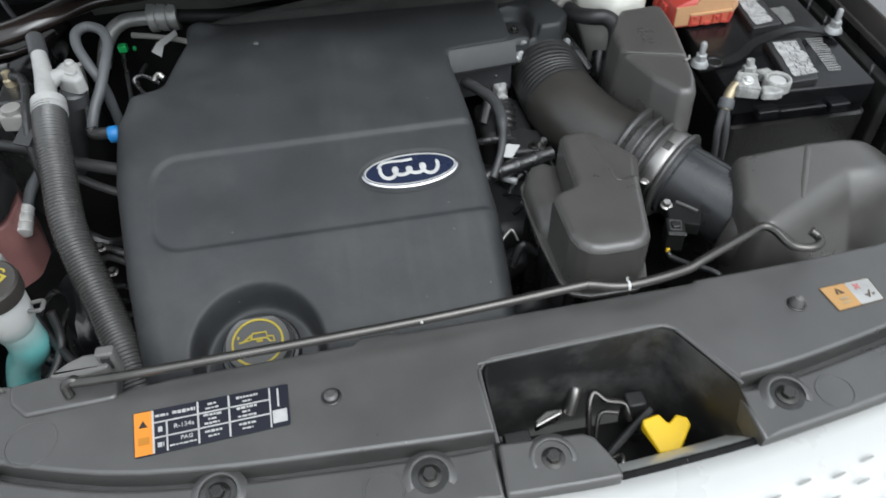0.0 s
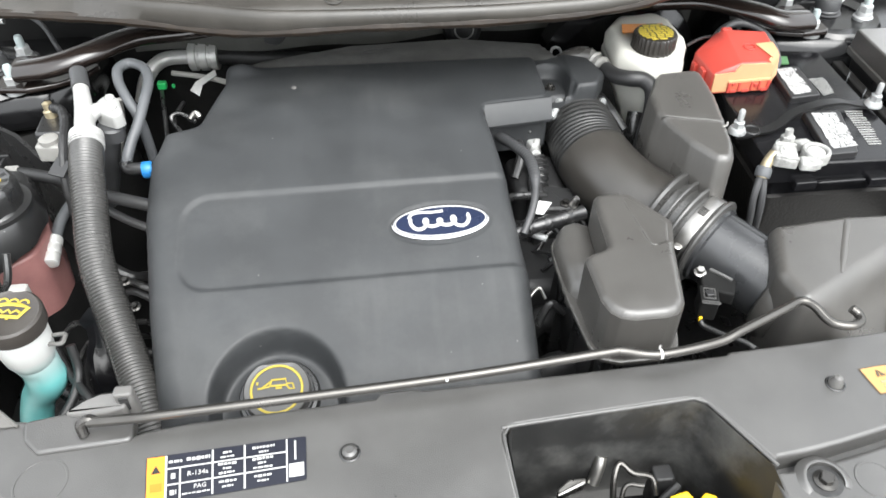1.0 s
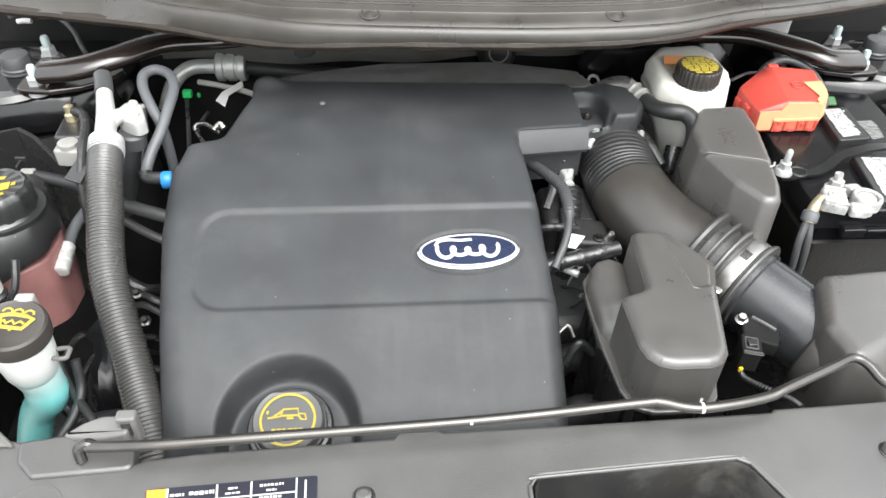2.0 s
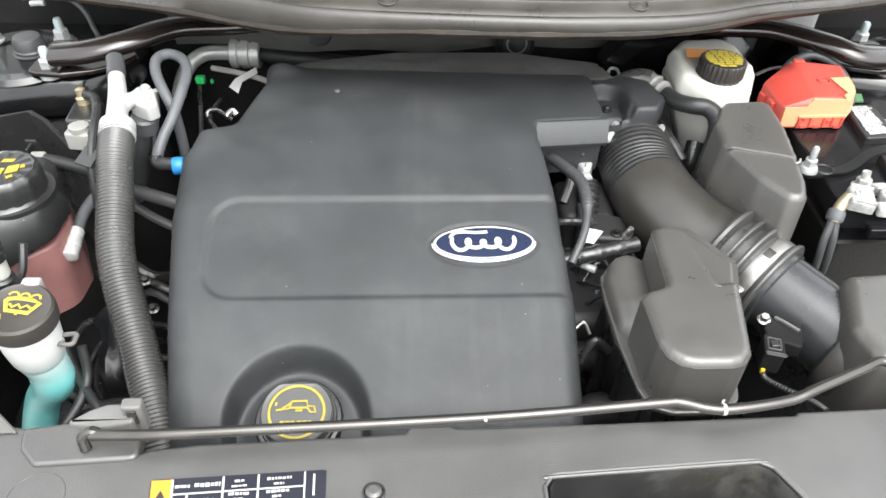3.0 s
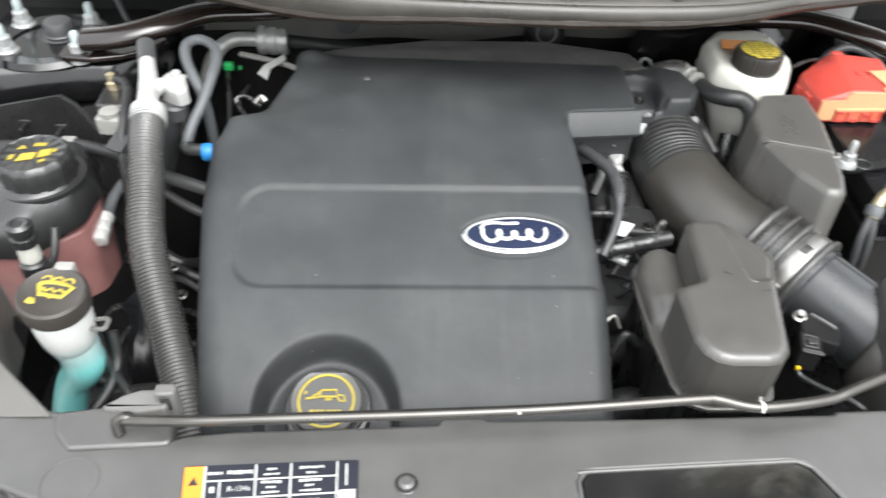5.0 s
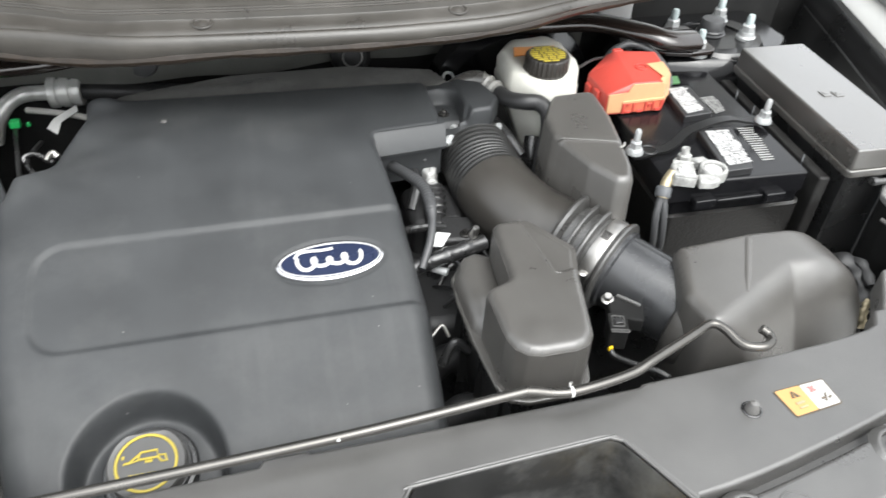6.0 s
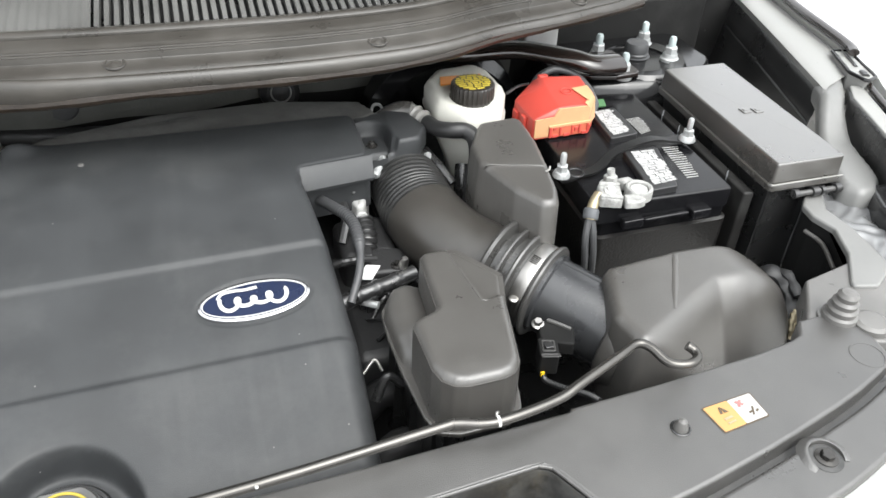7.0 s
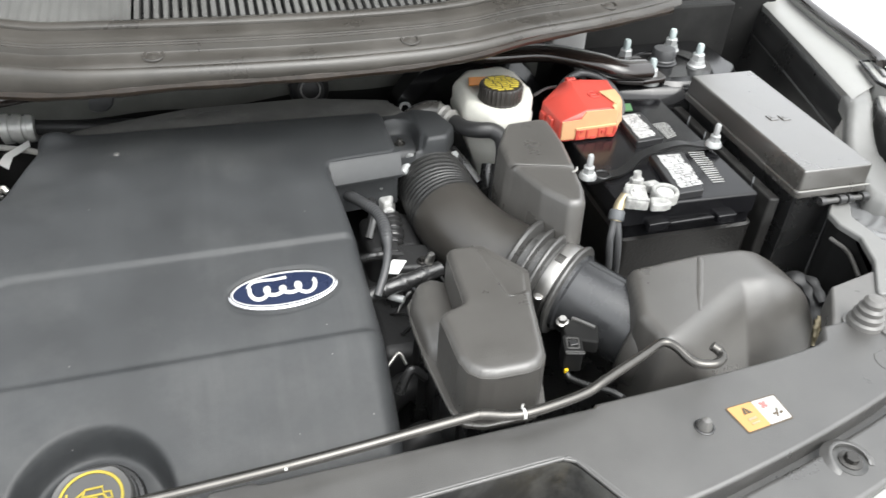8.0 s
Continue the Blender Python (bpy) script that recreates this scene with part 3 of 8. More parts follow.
# strut brace
bm = bmesh.new()
tube(bm, [(-0.512, 0.557, 1.104), (-0.47, 0.550, 1.112), (-0.43, 0.563, 1.118), (-0.38, 0.605, 1.118), (-0.30, 0.628, 1.114), (-0.18, 0.635, 1.130), (0.0, 0.635, 1.142), (0.18, 0.640, 1.132), (0.30, 0.640, 1.114), (0.39, 0.622, 1.118), (0.45, 0.578, 1.118), (0.48, 0.562, 1.112), (0.525, 0.574, 1.104)], 0.0215, 20, 10, 0.58)
brace = thing("strut_brace", (0, 0.6, 1.08), "curved black painted steel strut brace between the towers", "brace")
part("brace_bar", bm, BRACEP, brace)
for s in (-1, 1):
    bm = bmesh.new()
    c = TOWER[s][1][1]
    prism(bm, rounded([(c[0] - 0.02 * s, c[1] - 0.018), (c[0] + 0.022 * s, c[1] - 0.014), (c[0] + 0.020 * s, c[1] + 0.075), (c[0] - 0.035 * s, c[1] + 0.068), (c[0] - 0.100 * s, c[1] + 0.038), (c[0] - 0.085 * s, c[1] + 0.012), (c[0] - 0.055 * s, c[1] - 0.008), (c[0] - 0.035 * s, c[1] - 0.014)], 0.012), 1.0845, 1.0905, 0.0025)
    part("end_plate", bm, BRACEP, brace)

# cowl
lip = curve([(-0.6462, 0.5985), (-0.5255, 0.5554), (-0.3962, 0.5124), (-0.3186, 0.4882), (-0.2643, 0.4727), (-0.2393, 0.4632), (-0.2108, 0.4494), (-0.1634, 0.4417), (-0.1022, 0.4365), (-0.0083, 0.4313), (0.0719, 0.4287), (0.1676, 0.433), (0.2365, 0.4434), (0.2805, 0.4615), (0.321, 0.4761), (0.4038, 0.4925), (0.4986, 0.521), (0.5546, 0.5434), (0.6124, 0.5813)])
foot = curve([(-0.6462, 1.1612), (-0.4393, 1.1716), (-0.3358, 1.1742), (-0.2669, 1.169), (-0.1807, 1.1759), (-0.0945, 1.1811), (0.1641, 1.1828), (0.2503, 1.1862), (0.4227, 1.1905), (0.6296, 1.1905)])
CX0, CX1 = -0.5772, 0.5606


def droop(x):
    """How far the panel's end falls away."""
    return 0.093 * max(0.0, -0.31 - x) ** 1.5


cowl = thing("cowl_panel", (0, 0.45, 1.17), "grey-brown moulded plastic cowl panel below the windscreen", "cowl panel")
bm = bmesh.new()
rows = []
for d, rise in ((0.052, 0.0), (0.0293, 0.0), (0.0250, 0.002), (0.0233, 0.005)):
    rows.append([(x, smooth_of(lip, x, 0.026) + d, smooth_of(foot, x, 0.026) + rise) for x in np.linspace(CX0, CX1, 90)])
for d, z in ((0.0228, 1.1944), (0.0246, 1.1985), (0.0276, 1.2011), (0.0306, 1.2017), (0.0332, 1.2007), (0.0350, 1.1972), (0.0370, 1.1962), (0.0392, 1.1984), (0.0460, 1.2020), (0.0580, 1.2048), (0.0598, 1.2062), (0.0608, 1.2120), (0.0630, 1.2126), (0.0634, 1.2138), (0.0656, 1.2143), (0.0660, 1.2155), (0.0682, 1.2159), (0.0700, 1.2172), (0.0780, 1.2200), (0.0862, 1.2218), (0.0880, 1.2182), (0.0902, 1.2176), (0.0912, 1.2232), (0.0938, 1.2256), (0.0980, 1.2266), (0.1030, 1.2260), (0.1069, 1.2238), (0.1121, 1.2185)):
    rows.append([(x, smooth_of(lip, x, 0.026) + d + 0.026 * smoothstep(0.3186, 0.4393, -x), z - droop(x) - 0.0035 * math.exp(-((x - -0.241) / 0.043) ** 2) * (d > 0.043)) for x in np.linspace(CX0, CX1, 90)])
loft(bm, rows, False, False, False)
part("cowl_moulding", bm, COWL, cowl, sharp=34)
bm = bmesh.new()
tube(bm, [(float(x), smooth_of(lip, float(x), 0.026) + 0.0278, smooth_of(foot, float(x), 0.026) + 0.001) for x in np.linspace(CX0 + 0.02, CX1 - 0.02, 43)], 0.0060, 10, 2, 1.0, lambda v: 1 + 0.10 * math.sin(71 * v) + 0.06 * math.sin(173 * v))
part("lip_seal", bm, SEALB, cowl, "dark brown seal under the lip")
for x in (-0.3919, -0.1143, 0.1598, 0.4425):
    bm = bmesh.new()
    y = smooth_of(lip, x, 0.026) + 0.0543
    zz = 1.2043 - droop(x)
    ring(bm, (x, y, zz), 0.0099, 0.0016, (0, -0.15, 1), 28, 6)
    lathe(bm, [(0.0095, -0.0035), (0.009, -0.001), (0.005, 0.001), (0.0005, 0.0017)], (x, y, zz), (0, -0.15, 1), 20)
    part("push_pin", bm, COWL, cowl)
bm = bmesh.new()
bx = [float(x) for x in np.linspace(CX0 + 0.035, CX1 - 0.035, 24)]
loft(bm, [[(x, smooth_of(lip, x, 0.026) + 0.098, 1.2009 - droop(x)) for x in bx], [(x, smooth_of(lip, x, 0.026) + 0.30, 1.2449) for x in bx], [(x, smooth_of(lip, x, 0.026) + 0.30, 1.2362) for x in bx]], False, False, False)
part("grille_backing", bm, BLACK, cowl)
for k in range(57):
    x = -0.1295 + 0.01017 * k
    bm = bmesh.new()
    y = smooth_of(lip, x, 0.026) + 0.1103
    loft(bm, [[(x - 0.0033, y, 1.2173), (x + 0.0033, y, 1.2173), (x + 0.0026, y, 1.2242), (x - 0.0026, y, 1.2242)], [(x - 0.0033, y + 0.138, 1.2449), (x + 0.0033, y + 0.138, 1.2449), (x + 0.0026, y + 0.138, 1.2517), (x - 0.0026, y + 0.138, 1.2517)]])
    part("grille_slat", bm, GRILLE, cowl)
bm = bmesh.new()
rows = []
for v in np.linspace(0, 1, 3):
    rows.append([(x, smooth_of(lip, x, 0.026) + 0.10 + 0.155 * v, 1.2211 + 0.031 * v - droop(x) + 0.0008 * math.sin(x * 603)) for x in np.linspace(CX0 + 0.035, -0.1355, 290)])
loft(bm, rows, False, False, False)
part("ribbed_panel", bm, GRILLE, cowl, "pale ribbed plastic panel")

# ---- radiator cover panel ----
shroud = thing("radiator_cover", (0, 0, 1.03), "black grained plastic radiator cover panel with latch opening", "cover panel")


def top_outline():
    back = [(0.446, 0.078), (0.40, 0.072), (0.30, 0.066), (0.215, 0.063), (0.212, 0.060), (0.06, 0.056), (-0.060, 0.054), (-0.064, 0.057), (-0.094, 0.056), (-0.098, 0.050), (-0.25, 0.044), (-0.285, 0.040), (-0.30, 0.034), (-0.338, 0.036), (-0.352, 0.056), (-0.40, 0.064), (-0.47, 0.066), (-0.504, 0.068)]
    fr = [(x, smooth_of(groove_y, x) + 0.002) for x in np.linspace(-0.500, 0.004, 16)]
    hole = [(0.003, -0.0545), (0.0015, -0.004), (0.0025, 0.003), (0.0065, 0.0078), (0.014, 0.0098), (0.158, 0.0178), (0.167, 0.0172), (0.1738, 0.0138), (0.1785, 0.0075), (0.2065, -0.045)]
    fr2 = [(x, smooth_of(groove_y, x) + 0.002) for x in np.linspace(0.21, 0.52, 12)]
    right = [(0.53, 0.10), (0.47, 0.098), (0.458, 0.082)]
    return [tuple(map(float, p)) for p in fr[:-1] + hole + fr2 + right + back]


bm = bmesh.new()
prism(bm, top_outline(), 1.026, 1.050, 0.0034)
part("top_panel", bm, SHROUD, shroud, "flat grained top panel")


def ledge(x0, x1, name, cut=None):
    g = [(float(x), smooth_of(groove_y, float(x)) - 0.0065) for x in np.linspace(x1, x0, 20)]
    f = [(float(x), smooth_of(front_y, float(x))) for x in np.linspace(x0, x1, 20)]
    b = bmesh.new()
    prism(b, f + g, 1.015, 1.0425, 0.004)
    return part(name, b, SHROUD, shroud, "lower front ledge")


for x0, x1 in ((-0.53, 0.002), (0.207, 0.53)):
    bm = bmesh.new()
    xs_ = [float(x) for x in np.linspace(x0, x1, 24)]
    prism(bm, [(x, smooth_of(groove_y, x) - 0.012) for x in xs_] + [(x, smooth_of(groove_y, x) + 0.005) for x in reversed(xs_)], 1.015, 1.0295, 0.001)
    part("channel_floor", bm, SHROUD, shroud, "floor of the water channel")
ledge(-0.54, -0.0005, "front_ledge")
bm = bmesh.new()
poly = [(0.0, smooth_of(front_y, 0.0))] + [(x, smooth_of(front_y, x)) for x in (0.03, 0.06, 0.09)] + [(0.088, -0.092), (0.078, -0.070), (0.070, -0.065), (0.003, -0.062)]
prism(bm, rounded(poly, 0.004), 1.015, 1.0440, 0.003)
part("front_ledge", bm, SHROUD, shroud)
ledge(0.205, 0.54, "front_ledge")
bm = bmesh.new()
poly = [(float(x), smooth_of(front_y, float(x))) for x in np.linspace(0.09, 0.215, 10)] + [(float(x), smooth_of(front_y, float(x)) + 0.011) for x in np.linspace(0.215, 0.09, 10)]
prism(bm, poly, 1.008, 1.030, 0.003)
part("opening_lip", bm, MATBLK, shroud)
# raised wall of the opening's edge
bm = bmesh.new()
HOLE = [(0.003, -0.062), (0.0015, -0.004), (0.0025, 0.003), (0.0065, 0.0078), (0.014, 0.0098), (0.158, 0.0178), (0.167, 0.0172), (0.1738, 0.0138), (0.1785, 0.0075), (0.2075, -0.050), (0.212, -0.085)]
loft(bm, [[(x + 0.03 * (0.105 - x), y + 0.03 * (-0.03 - y), 1.049 if y > -0.06 else 1.036) for x, y in HOLE], [(x + 0.05 * (0.105 - x), y + 0.05 * (-0.03 - y), 1.0 if y > -0.06 else 1.0) for x, y in HOLE], [(x + 0.09 * (0.105 - x), y + 0.12 * (-0.03 - y), 0.93) for x, y in HOLE]], False, False, False)
part("opening_wall", bm, POCKET, shroud, "glossy dark wall of the latch opening")
bm = bmesh.new()
tube(bm, [(x, y, 1.0498 if y > -0.06 else 1.044) for x, y in HOLE[:-1]], 0.0016, 8, 4)
part("opening_rim", bm, SHROUD, shroud)
# bolts on the ledge, each in a scooped seat open to the front


def seat_wall(b, x, y, r0=0.0135, r1=0.0178):
    rr = []
    for k in range(25):
        a = radians(-28 + 236 * k / 24)
        h = 0.0008 + 0.0036 * math.sin(math.pi * k / 24) ** 0.6
        c, s_ = math.cos(a), math.sin(a)
        rr.append([(x + r0 * c, y + r0 * s_, 1.038), (x + (r0 + 0.0008) * c, y + (r0 + 0.0008) * s_, 1.0425 + h * 0.9), (x + (r0 + r1) / 2 * c, y + (r0 + r1) / 2 * s_, 1.0425 + h), (x + (r1 - 0.0005) * c, y + (r1 - 0.0005) * s_, 1.0425 + h * 0.8), (x + (r1 + 0.0045) * c, y + (r1 + 0.0045) * s_, 1.0415)])
    return loft(b, rr)


for x, y in ((-0.404, -0.016), (-0.210, -0.064), (-0.053, -0.079), (0.0415, -0.082), (0.241, -0.063), (0.390, -0.036)):
    bm = bmesh.new()
    seat_wall(bm, x, y)
    seat = part("bolt_seat", bm, SHROUD, shroud, sharp=50)
    # flat disc blacker than the ledge, coloured for the shade of a recess
    bm = bmesh.new()
    lathe(bm, [(0.0135, 1.040), (0.0135, 1.0430), (0.0115, 1.0432), (0.0005, 1.0431)], (x, y, 0), seg=36)
    part("seat_shade_disc", bm, POCKET, seat)
    bm = bmesh.new()
    hexbolt(bm, (x, y, 1.0431), 0.0056, (0, 0, 1), 1.65, 0.0066)
    part("hex_bolt", bm, DARKSTEEL, seat, "dark hexagon bolt")
for x, y in ((-0.121, 0.0), (0.290, 0.018)):
    bm = bmesh.new()
    lathe(bm, [(0.0085, 1.049), (0.0085, 1.0505), (0.0072, 1.0510), (0.0060, 1.0503)], (x, y, 0), seg=24)
    pin = part("push_pin", bm, BLACK, shroud)
    bm = bmesh.new()
    lathe(bm, [(0.0062, 1.050), (0.0058, 1.0535), (0.0035, 1.055 if x < 0 else 1.059), (0.0003, 1.055 if x < 0 else 1.0602)], (x, y, 0), seg=20)
    part("pin_head", bm, SHROUD if x < 0 else BRKT, pin)
for x, y, r in ((-0.355, 0.002, 0.0195), (0.281, -0.066, 0.0150), (0.500, 0.042, 0.0150), (-0.088, -0.083, 0.015)):
    bm = bmesh.new()
    z = 1.0502 if (abs(x) > 0.34) else 1.0428
    ring(bm, (x, y, z - 0.0008), r, 0.0013, (0, 0, 1), 36, 6)
    part("blank_boss", bm, SHROUD, shroud)

# label on the panel
lab = thing("service_label", (-0.215, 0.0, 1.05), "navy and orange service label stuck on the cover panel", "label")
LC = [Vector((-0.2785, 0.0135, 1.0505)), Vector((-0.2725, -0.0275, 1.0505)), Vector((-0.154, -0.0195, 1.0505)), Vector((-0.1555, 0.0190, 1.0505))]


def on_label(u, v, h=0.0):
    a, b = LC[1].lerp(LC[2], u), LC[0].lerp(LC[3], u)
    p = a.lerp(b, v)
    return (p.x, p.y, p.z + h)


def label_rect(name, u0, u1, v0, v1, material, h=0.0006, t=0.0003):
    b = bmesh.new()
    flatshape(b, [(u0, v0), (u1, v0), (u1, v1), (u0, v1)], lambda u, v: on_label(u, v, h), t)
    return part(name, b, material, lab)


bm = bmesh.new()
flatshape(bm, rounded([(0, 0), (1, 0), (1, 1), (0, 1)], 0.035, 4), on_label, 0.0005)
part("label_sheet", bm, NAVY, lab)
label_rect("orange_field", 0.006, 0.118, 0.02, 0.98, ORANGE)
for u0, u1, v0, v1 in ((0.118, 0.131, 0.02, 0.98), (0.205, 0.216, 0.02, 0.70), (0.405, 0.417, 0.02, 0.98), (0.605, 0.617, 0.02, 0.98), (0.872, 0.882, 0.02, 0.98), (0.131, 0.872, 0.335, 0.365), (0.131, 0.872, 0.675, 0.705), (0.89, 0.985, 0.10, 0.40)):
    label_rect("white_rule", u0, u1, v0, v1, WPRINT)
bm = bmesh.new()
flatshape(bm, [(0.035, 0.62), (0.09, 0.62), (0.0625, 0.78)], lambda u, v: on_label(u, v, 0.001), 0.0003)
part("warning_triangle", bm, BLACK, lab)
label_rect("manual_symbol", 0.03, 0.1, 0.24, 0.40, surf("amber_print", (0.5, 0.2, 0.02), 0.5, bump=0.0), 0.001)
rnd = random.Random(5)


def words(u0, u1, v0, v1):
    """A line of unreadable print as short bars."""
    u = u0
    while u < u1 - 0.006:
        w = min(rnd.uniform(0.012, 0.034), u1 - u)
        label_rect("print_bar", u, u + w, v0 + rnd.uniform(0, 0.012), v1 - rnd.uniform(0, 0.012), WPRINT, 0.0007)
        u += w + 0.006


for u0, u1, v0, v1 in ((0.14, 0.235, 0.80, 0.87), (0.25, 0.395, 0.80, 0.88), (0.475, 0.53, 0.85, 0.90), (0.46, 0.545, 0.75, 0.80), (0.66, 0.80, 0.85, 0.91), (0.70, 0.76, 0.75, 0.80),
                       (0.445, 0.565, 0.59, 0.655), (0.475, 0.535, 0.50, 0.55), (0.45, 0.56, 0.40, 0.45), (0.66, 0.79, 0.59, 0.655), (0.695, 0.755, 0.50, 0.55), (0.665, 0.785, 0.40, 0.45), (0.45, 0.56, 0.21, 0.27), (0.47, 0.54, 0.11, 0.16), (0.67, 0.78, 0.21, 0.27), (0.69, 0.76, 0.11, 0.16),
                       (0.225, 0.395, 0.09, 0.135), (0.15, 0.19, 0.13, 0.23), (0.155, 0.185, 0.46, 0.58), (0.925, 0.937, 0.48, 0.92)):
    words(u0, u1, v0, v1)
ang = math.degrees(math.atan2(LC[2].y - LC[1].y, LC[2].x - LC[1].x))
for body, u, v, size in (("R-134a", 0.32, 0.52, 0.0056), ("PAG", 0.335, 0.235, 0.0050)):
    p = on_label(u, v, 0.001)
    writing("label_text", body, size, pose(*p, 0, 0, ang), WPRINT, lab)

# warning sticker
stk = thing("warning_sticker", (0.345, 0.02, 1.05), "yellow and white warning sticker on the cover panel", "sticker")
SC = [(0.3185, 0.0300), (0.3225, 0.0040), (0.3670, 0.0090), (0.3665, 0.0335)]


def on_sticker(u, v, h=0.0006):
    a, b = Vector(SC[1]).lerp(Vector(SC[2]), u), Vector(SC[0]).lerp(Vector(SC[3]), u)
    p = a.lerp(b, v)
    return (p.x, p.y, 1.0502 + h)


INK = surf("faded_dark_ink", (0.085, 0.062, 0.040), 0.5, var=0.2, scale=300, bump=0.0)
PINKINK = surf("faded_red_ink", (0.42, 0.15, 0.14), 0.5, var=0.2, scale=300, bump=0.0)
for name, pts, mt, h in (("sticker_edge", rounded([(-0.025, -0.045), (1.025, -0.045), (1.025, 1.045), (-0.025, 1.045)], 0.06), INK, 0.0), ("yellow_half", rounded([(0, 0), (0.5, 0), (0.5, 1), (0, 1)], 0.05), LABYEL, 0.0003), ("white_half", rounded([(0.5, 0), (1, 0), (1, 1), (0.5, 1)], 0.05), WORNWHITE, 0.0003),
                         ("warning_triangle", [(0.19, 0.60), (0.25, 0.60), (0.27, 0.84), (0.25, 0.86)], INK, 0.0008), ("warning_triangle", [(0.28, 0.60), (0.37, 0.60), (0.28, 0.86)], INK, 0.0008),
                         ("manual_symbol", [(0.18, 0.18), (0.36, 0.20), (0.36, 0.26), (0.18, 0.24)], BRASS, 0.0008), ("manual_symbol", [(0.18, 0.34), (0.36, 0.36), (0.36, 0.44), (0.18, 0.42)], BRASS, 0.0008),
                         ("red_symbol", [(0.60, 0.66), (0.64, 0.62), (0.74, 0.84), (0.70, 0.88)], PINKINK, 0.0008), ("red_symbol", [(0.60, 0.84), (0.64, 0.88), (0.74, 0.68), (0.70, 0.64)], PINKINK, 0.0009),
                         ("fan_blade", [(0.74, 0.20), (0.77, 0.18), (0.86, 0.48), (0.83, 0.50)], INK, 0.0008), ("fan_blade", [(0.70, 0.34), (0.71, 0.28), (0.78, 0.30), (0.77, 0.36)], INK, 0.0009), ("fan_blade", [(0.84, 0.30), (0.86, 0.24), (0.92, 0.30), (0.90, 0.36)], INK, 0.0009)):
    bm = bmesh.new()
    flatshape(bm, pts, lambda u, v: on_sticker(u, v, h), 0.0003)
    part(name, bm, mt, stk)

# bonnet latch in the opening
latch = thing("bonnet_latch", (0.1, -0.02, 0.93), "steel bonnet latch with yellow release lever", "latch")
bm = bmesh.new()
box(bm, 0.012, 0.198, -0.075, 0.0, 0.915, 0.932, 0.004)
part("latch_base", bm, MATBLK, latch)
bm = bmesh.new()
box(bm, 0.020, 0.045, -0.030, -0.012, 0.93, 0.968, 0.003)
lathe(bm, [(0.008, 0.93), (0.008, 0.955), (0.004, 0.96)], (0.026, -0.04, 0), seg=16)
part("latch_side", bm, BLACK, latch)
bm = bmesh.new()
prism(bm, rounded([(0.050, -0.014), (0.078, -0.004), (0.080, 0.002), (0.064, 0.002), (0.052, -0.006)], 0.004), 0.962, 0.970, 0.002)
part("latch_plate", bm, STEEL, latch, "bright worn steel plate")
bm = bmesh.new()
tube(bm, [(0.085, -0.002, 0.965), (0.091, 0.006, 0.978), (0.094, 0.012, 0.985)], 0.0055, 12, 5)
part("striker_tip", bm, STEEL, latch)
bm = bmesh.new()
tube(bm, [(0.100, -0.022, 0.95), (0.103, -0.004, 0.972), (0.110, 0.006, 0.980), (0.120, -0.002, 0.976), (0.136, -0.006, 0.972), (0.138, -0.018, 0.962)], 0.003, 10, 6)
tube(bm, [(0.104, -0.028, 0.95), (0.112, -0.010, 0.968), (0.128, -0.012, 0.97)], 0.0022, 10, 6)
part("spring", bm, DARKSTEEL, latch)
bm = bmesh.new()
box(bm, 0.138, 0.156, -0.012, 0.004, 0.93, 0.975, 0.004)
tube(bm, [(0.10, -0.05, 0.945), (0.13, -0.03, 0.955), (0.16, -0.012, 0.965)], 0.004, 10, 6)
box(bm, 0.070, 0.10, -0.055, -0.030, 0.93, 0.960, 0.004)
part("latch_catch", bm, ENGINE, latch)
bm = bmesh.new()
tube(bm, [(0.098, -0.078, 0.985), (0.109, -0.070, 0.990), (0.112, -0.060, 0.985), (0.104, -0.055, 0.972)], 0.0013, 8, 6)
part("wire_clip", bm, STEEL, latch)
bm = bmesh.new()
prism(bm, rounded([(0.147, -0.062), (0.164, -0.064), (0.182, -0.043), (0.181, -0.036), (0.172, -0.032), (0.163, -0.039), (0.157, -0.029), (0.141, -0.032), (0.140, -0.037)], 0.003), 0.976, 0.982, 0.002, top=lambda x, y: 0.22 * (y + 0.05))
part("release_lever", bm, YELLOW, latch, "yellow plastic release lever")
bm = bmesh.new()
tube(bm, [(0.158, -0.045, 0.976), (0.15, -0.03, 0.96), (0.145, -0.02, 0.94)], 0.006, 10, 5)
part("lever_arm", bm, BLACK, latch)

# ---- engine cover ----
ecov = thing("engine_cover", (-0.13, 0.33, 0.93), "charcoal grained plastic engine cover with recessed band", "engine cover")
prof = curve([(0.05, 0.92), (0.075, 0.952), (0.09, 0.970), (0.12, 0.992), (0.2226, 1.032), (0.332, 1.066), (0.42, 1.087), (0.5, 1.0905), (0.6, 1.087)])


def band(x, y):
    """Distance inside the recessed band."""
    cx, cy, hx, hy, r = 0.0, 0.272 + 0.004 * x, 0.291, 0.0545, 0.030
    qx, qy = abs(x - cx) - hx + r, abs(y - cy) - hy + r
    return -(math.hypot(max(qx, 0), max(qy, 0)) + min(max(qx, qy), 0) - r)


def badge_d(x, y):
    return 1 - math.hypot((x + 0.018) / 0.056, (y - 0.274 - 0.03 * (x + 0.018)) / 0.0245)


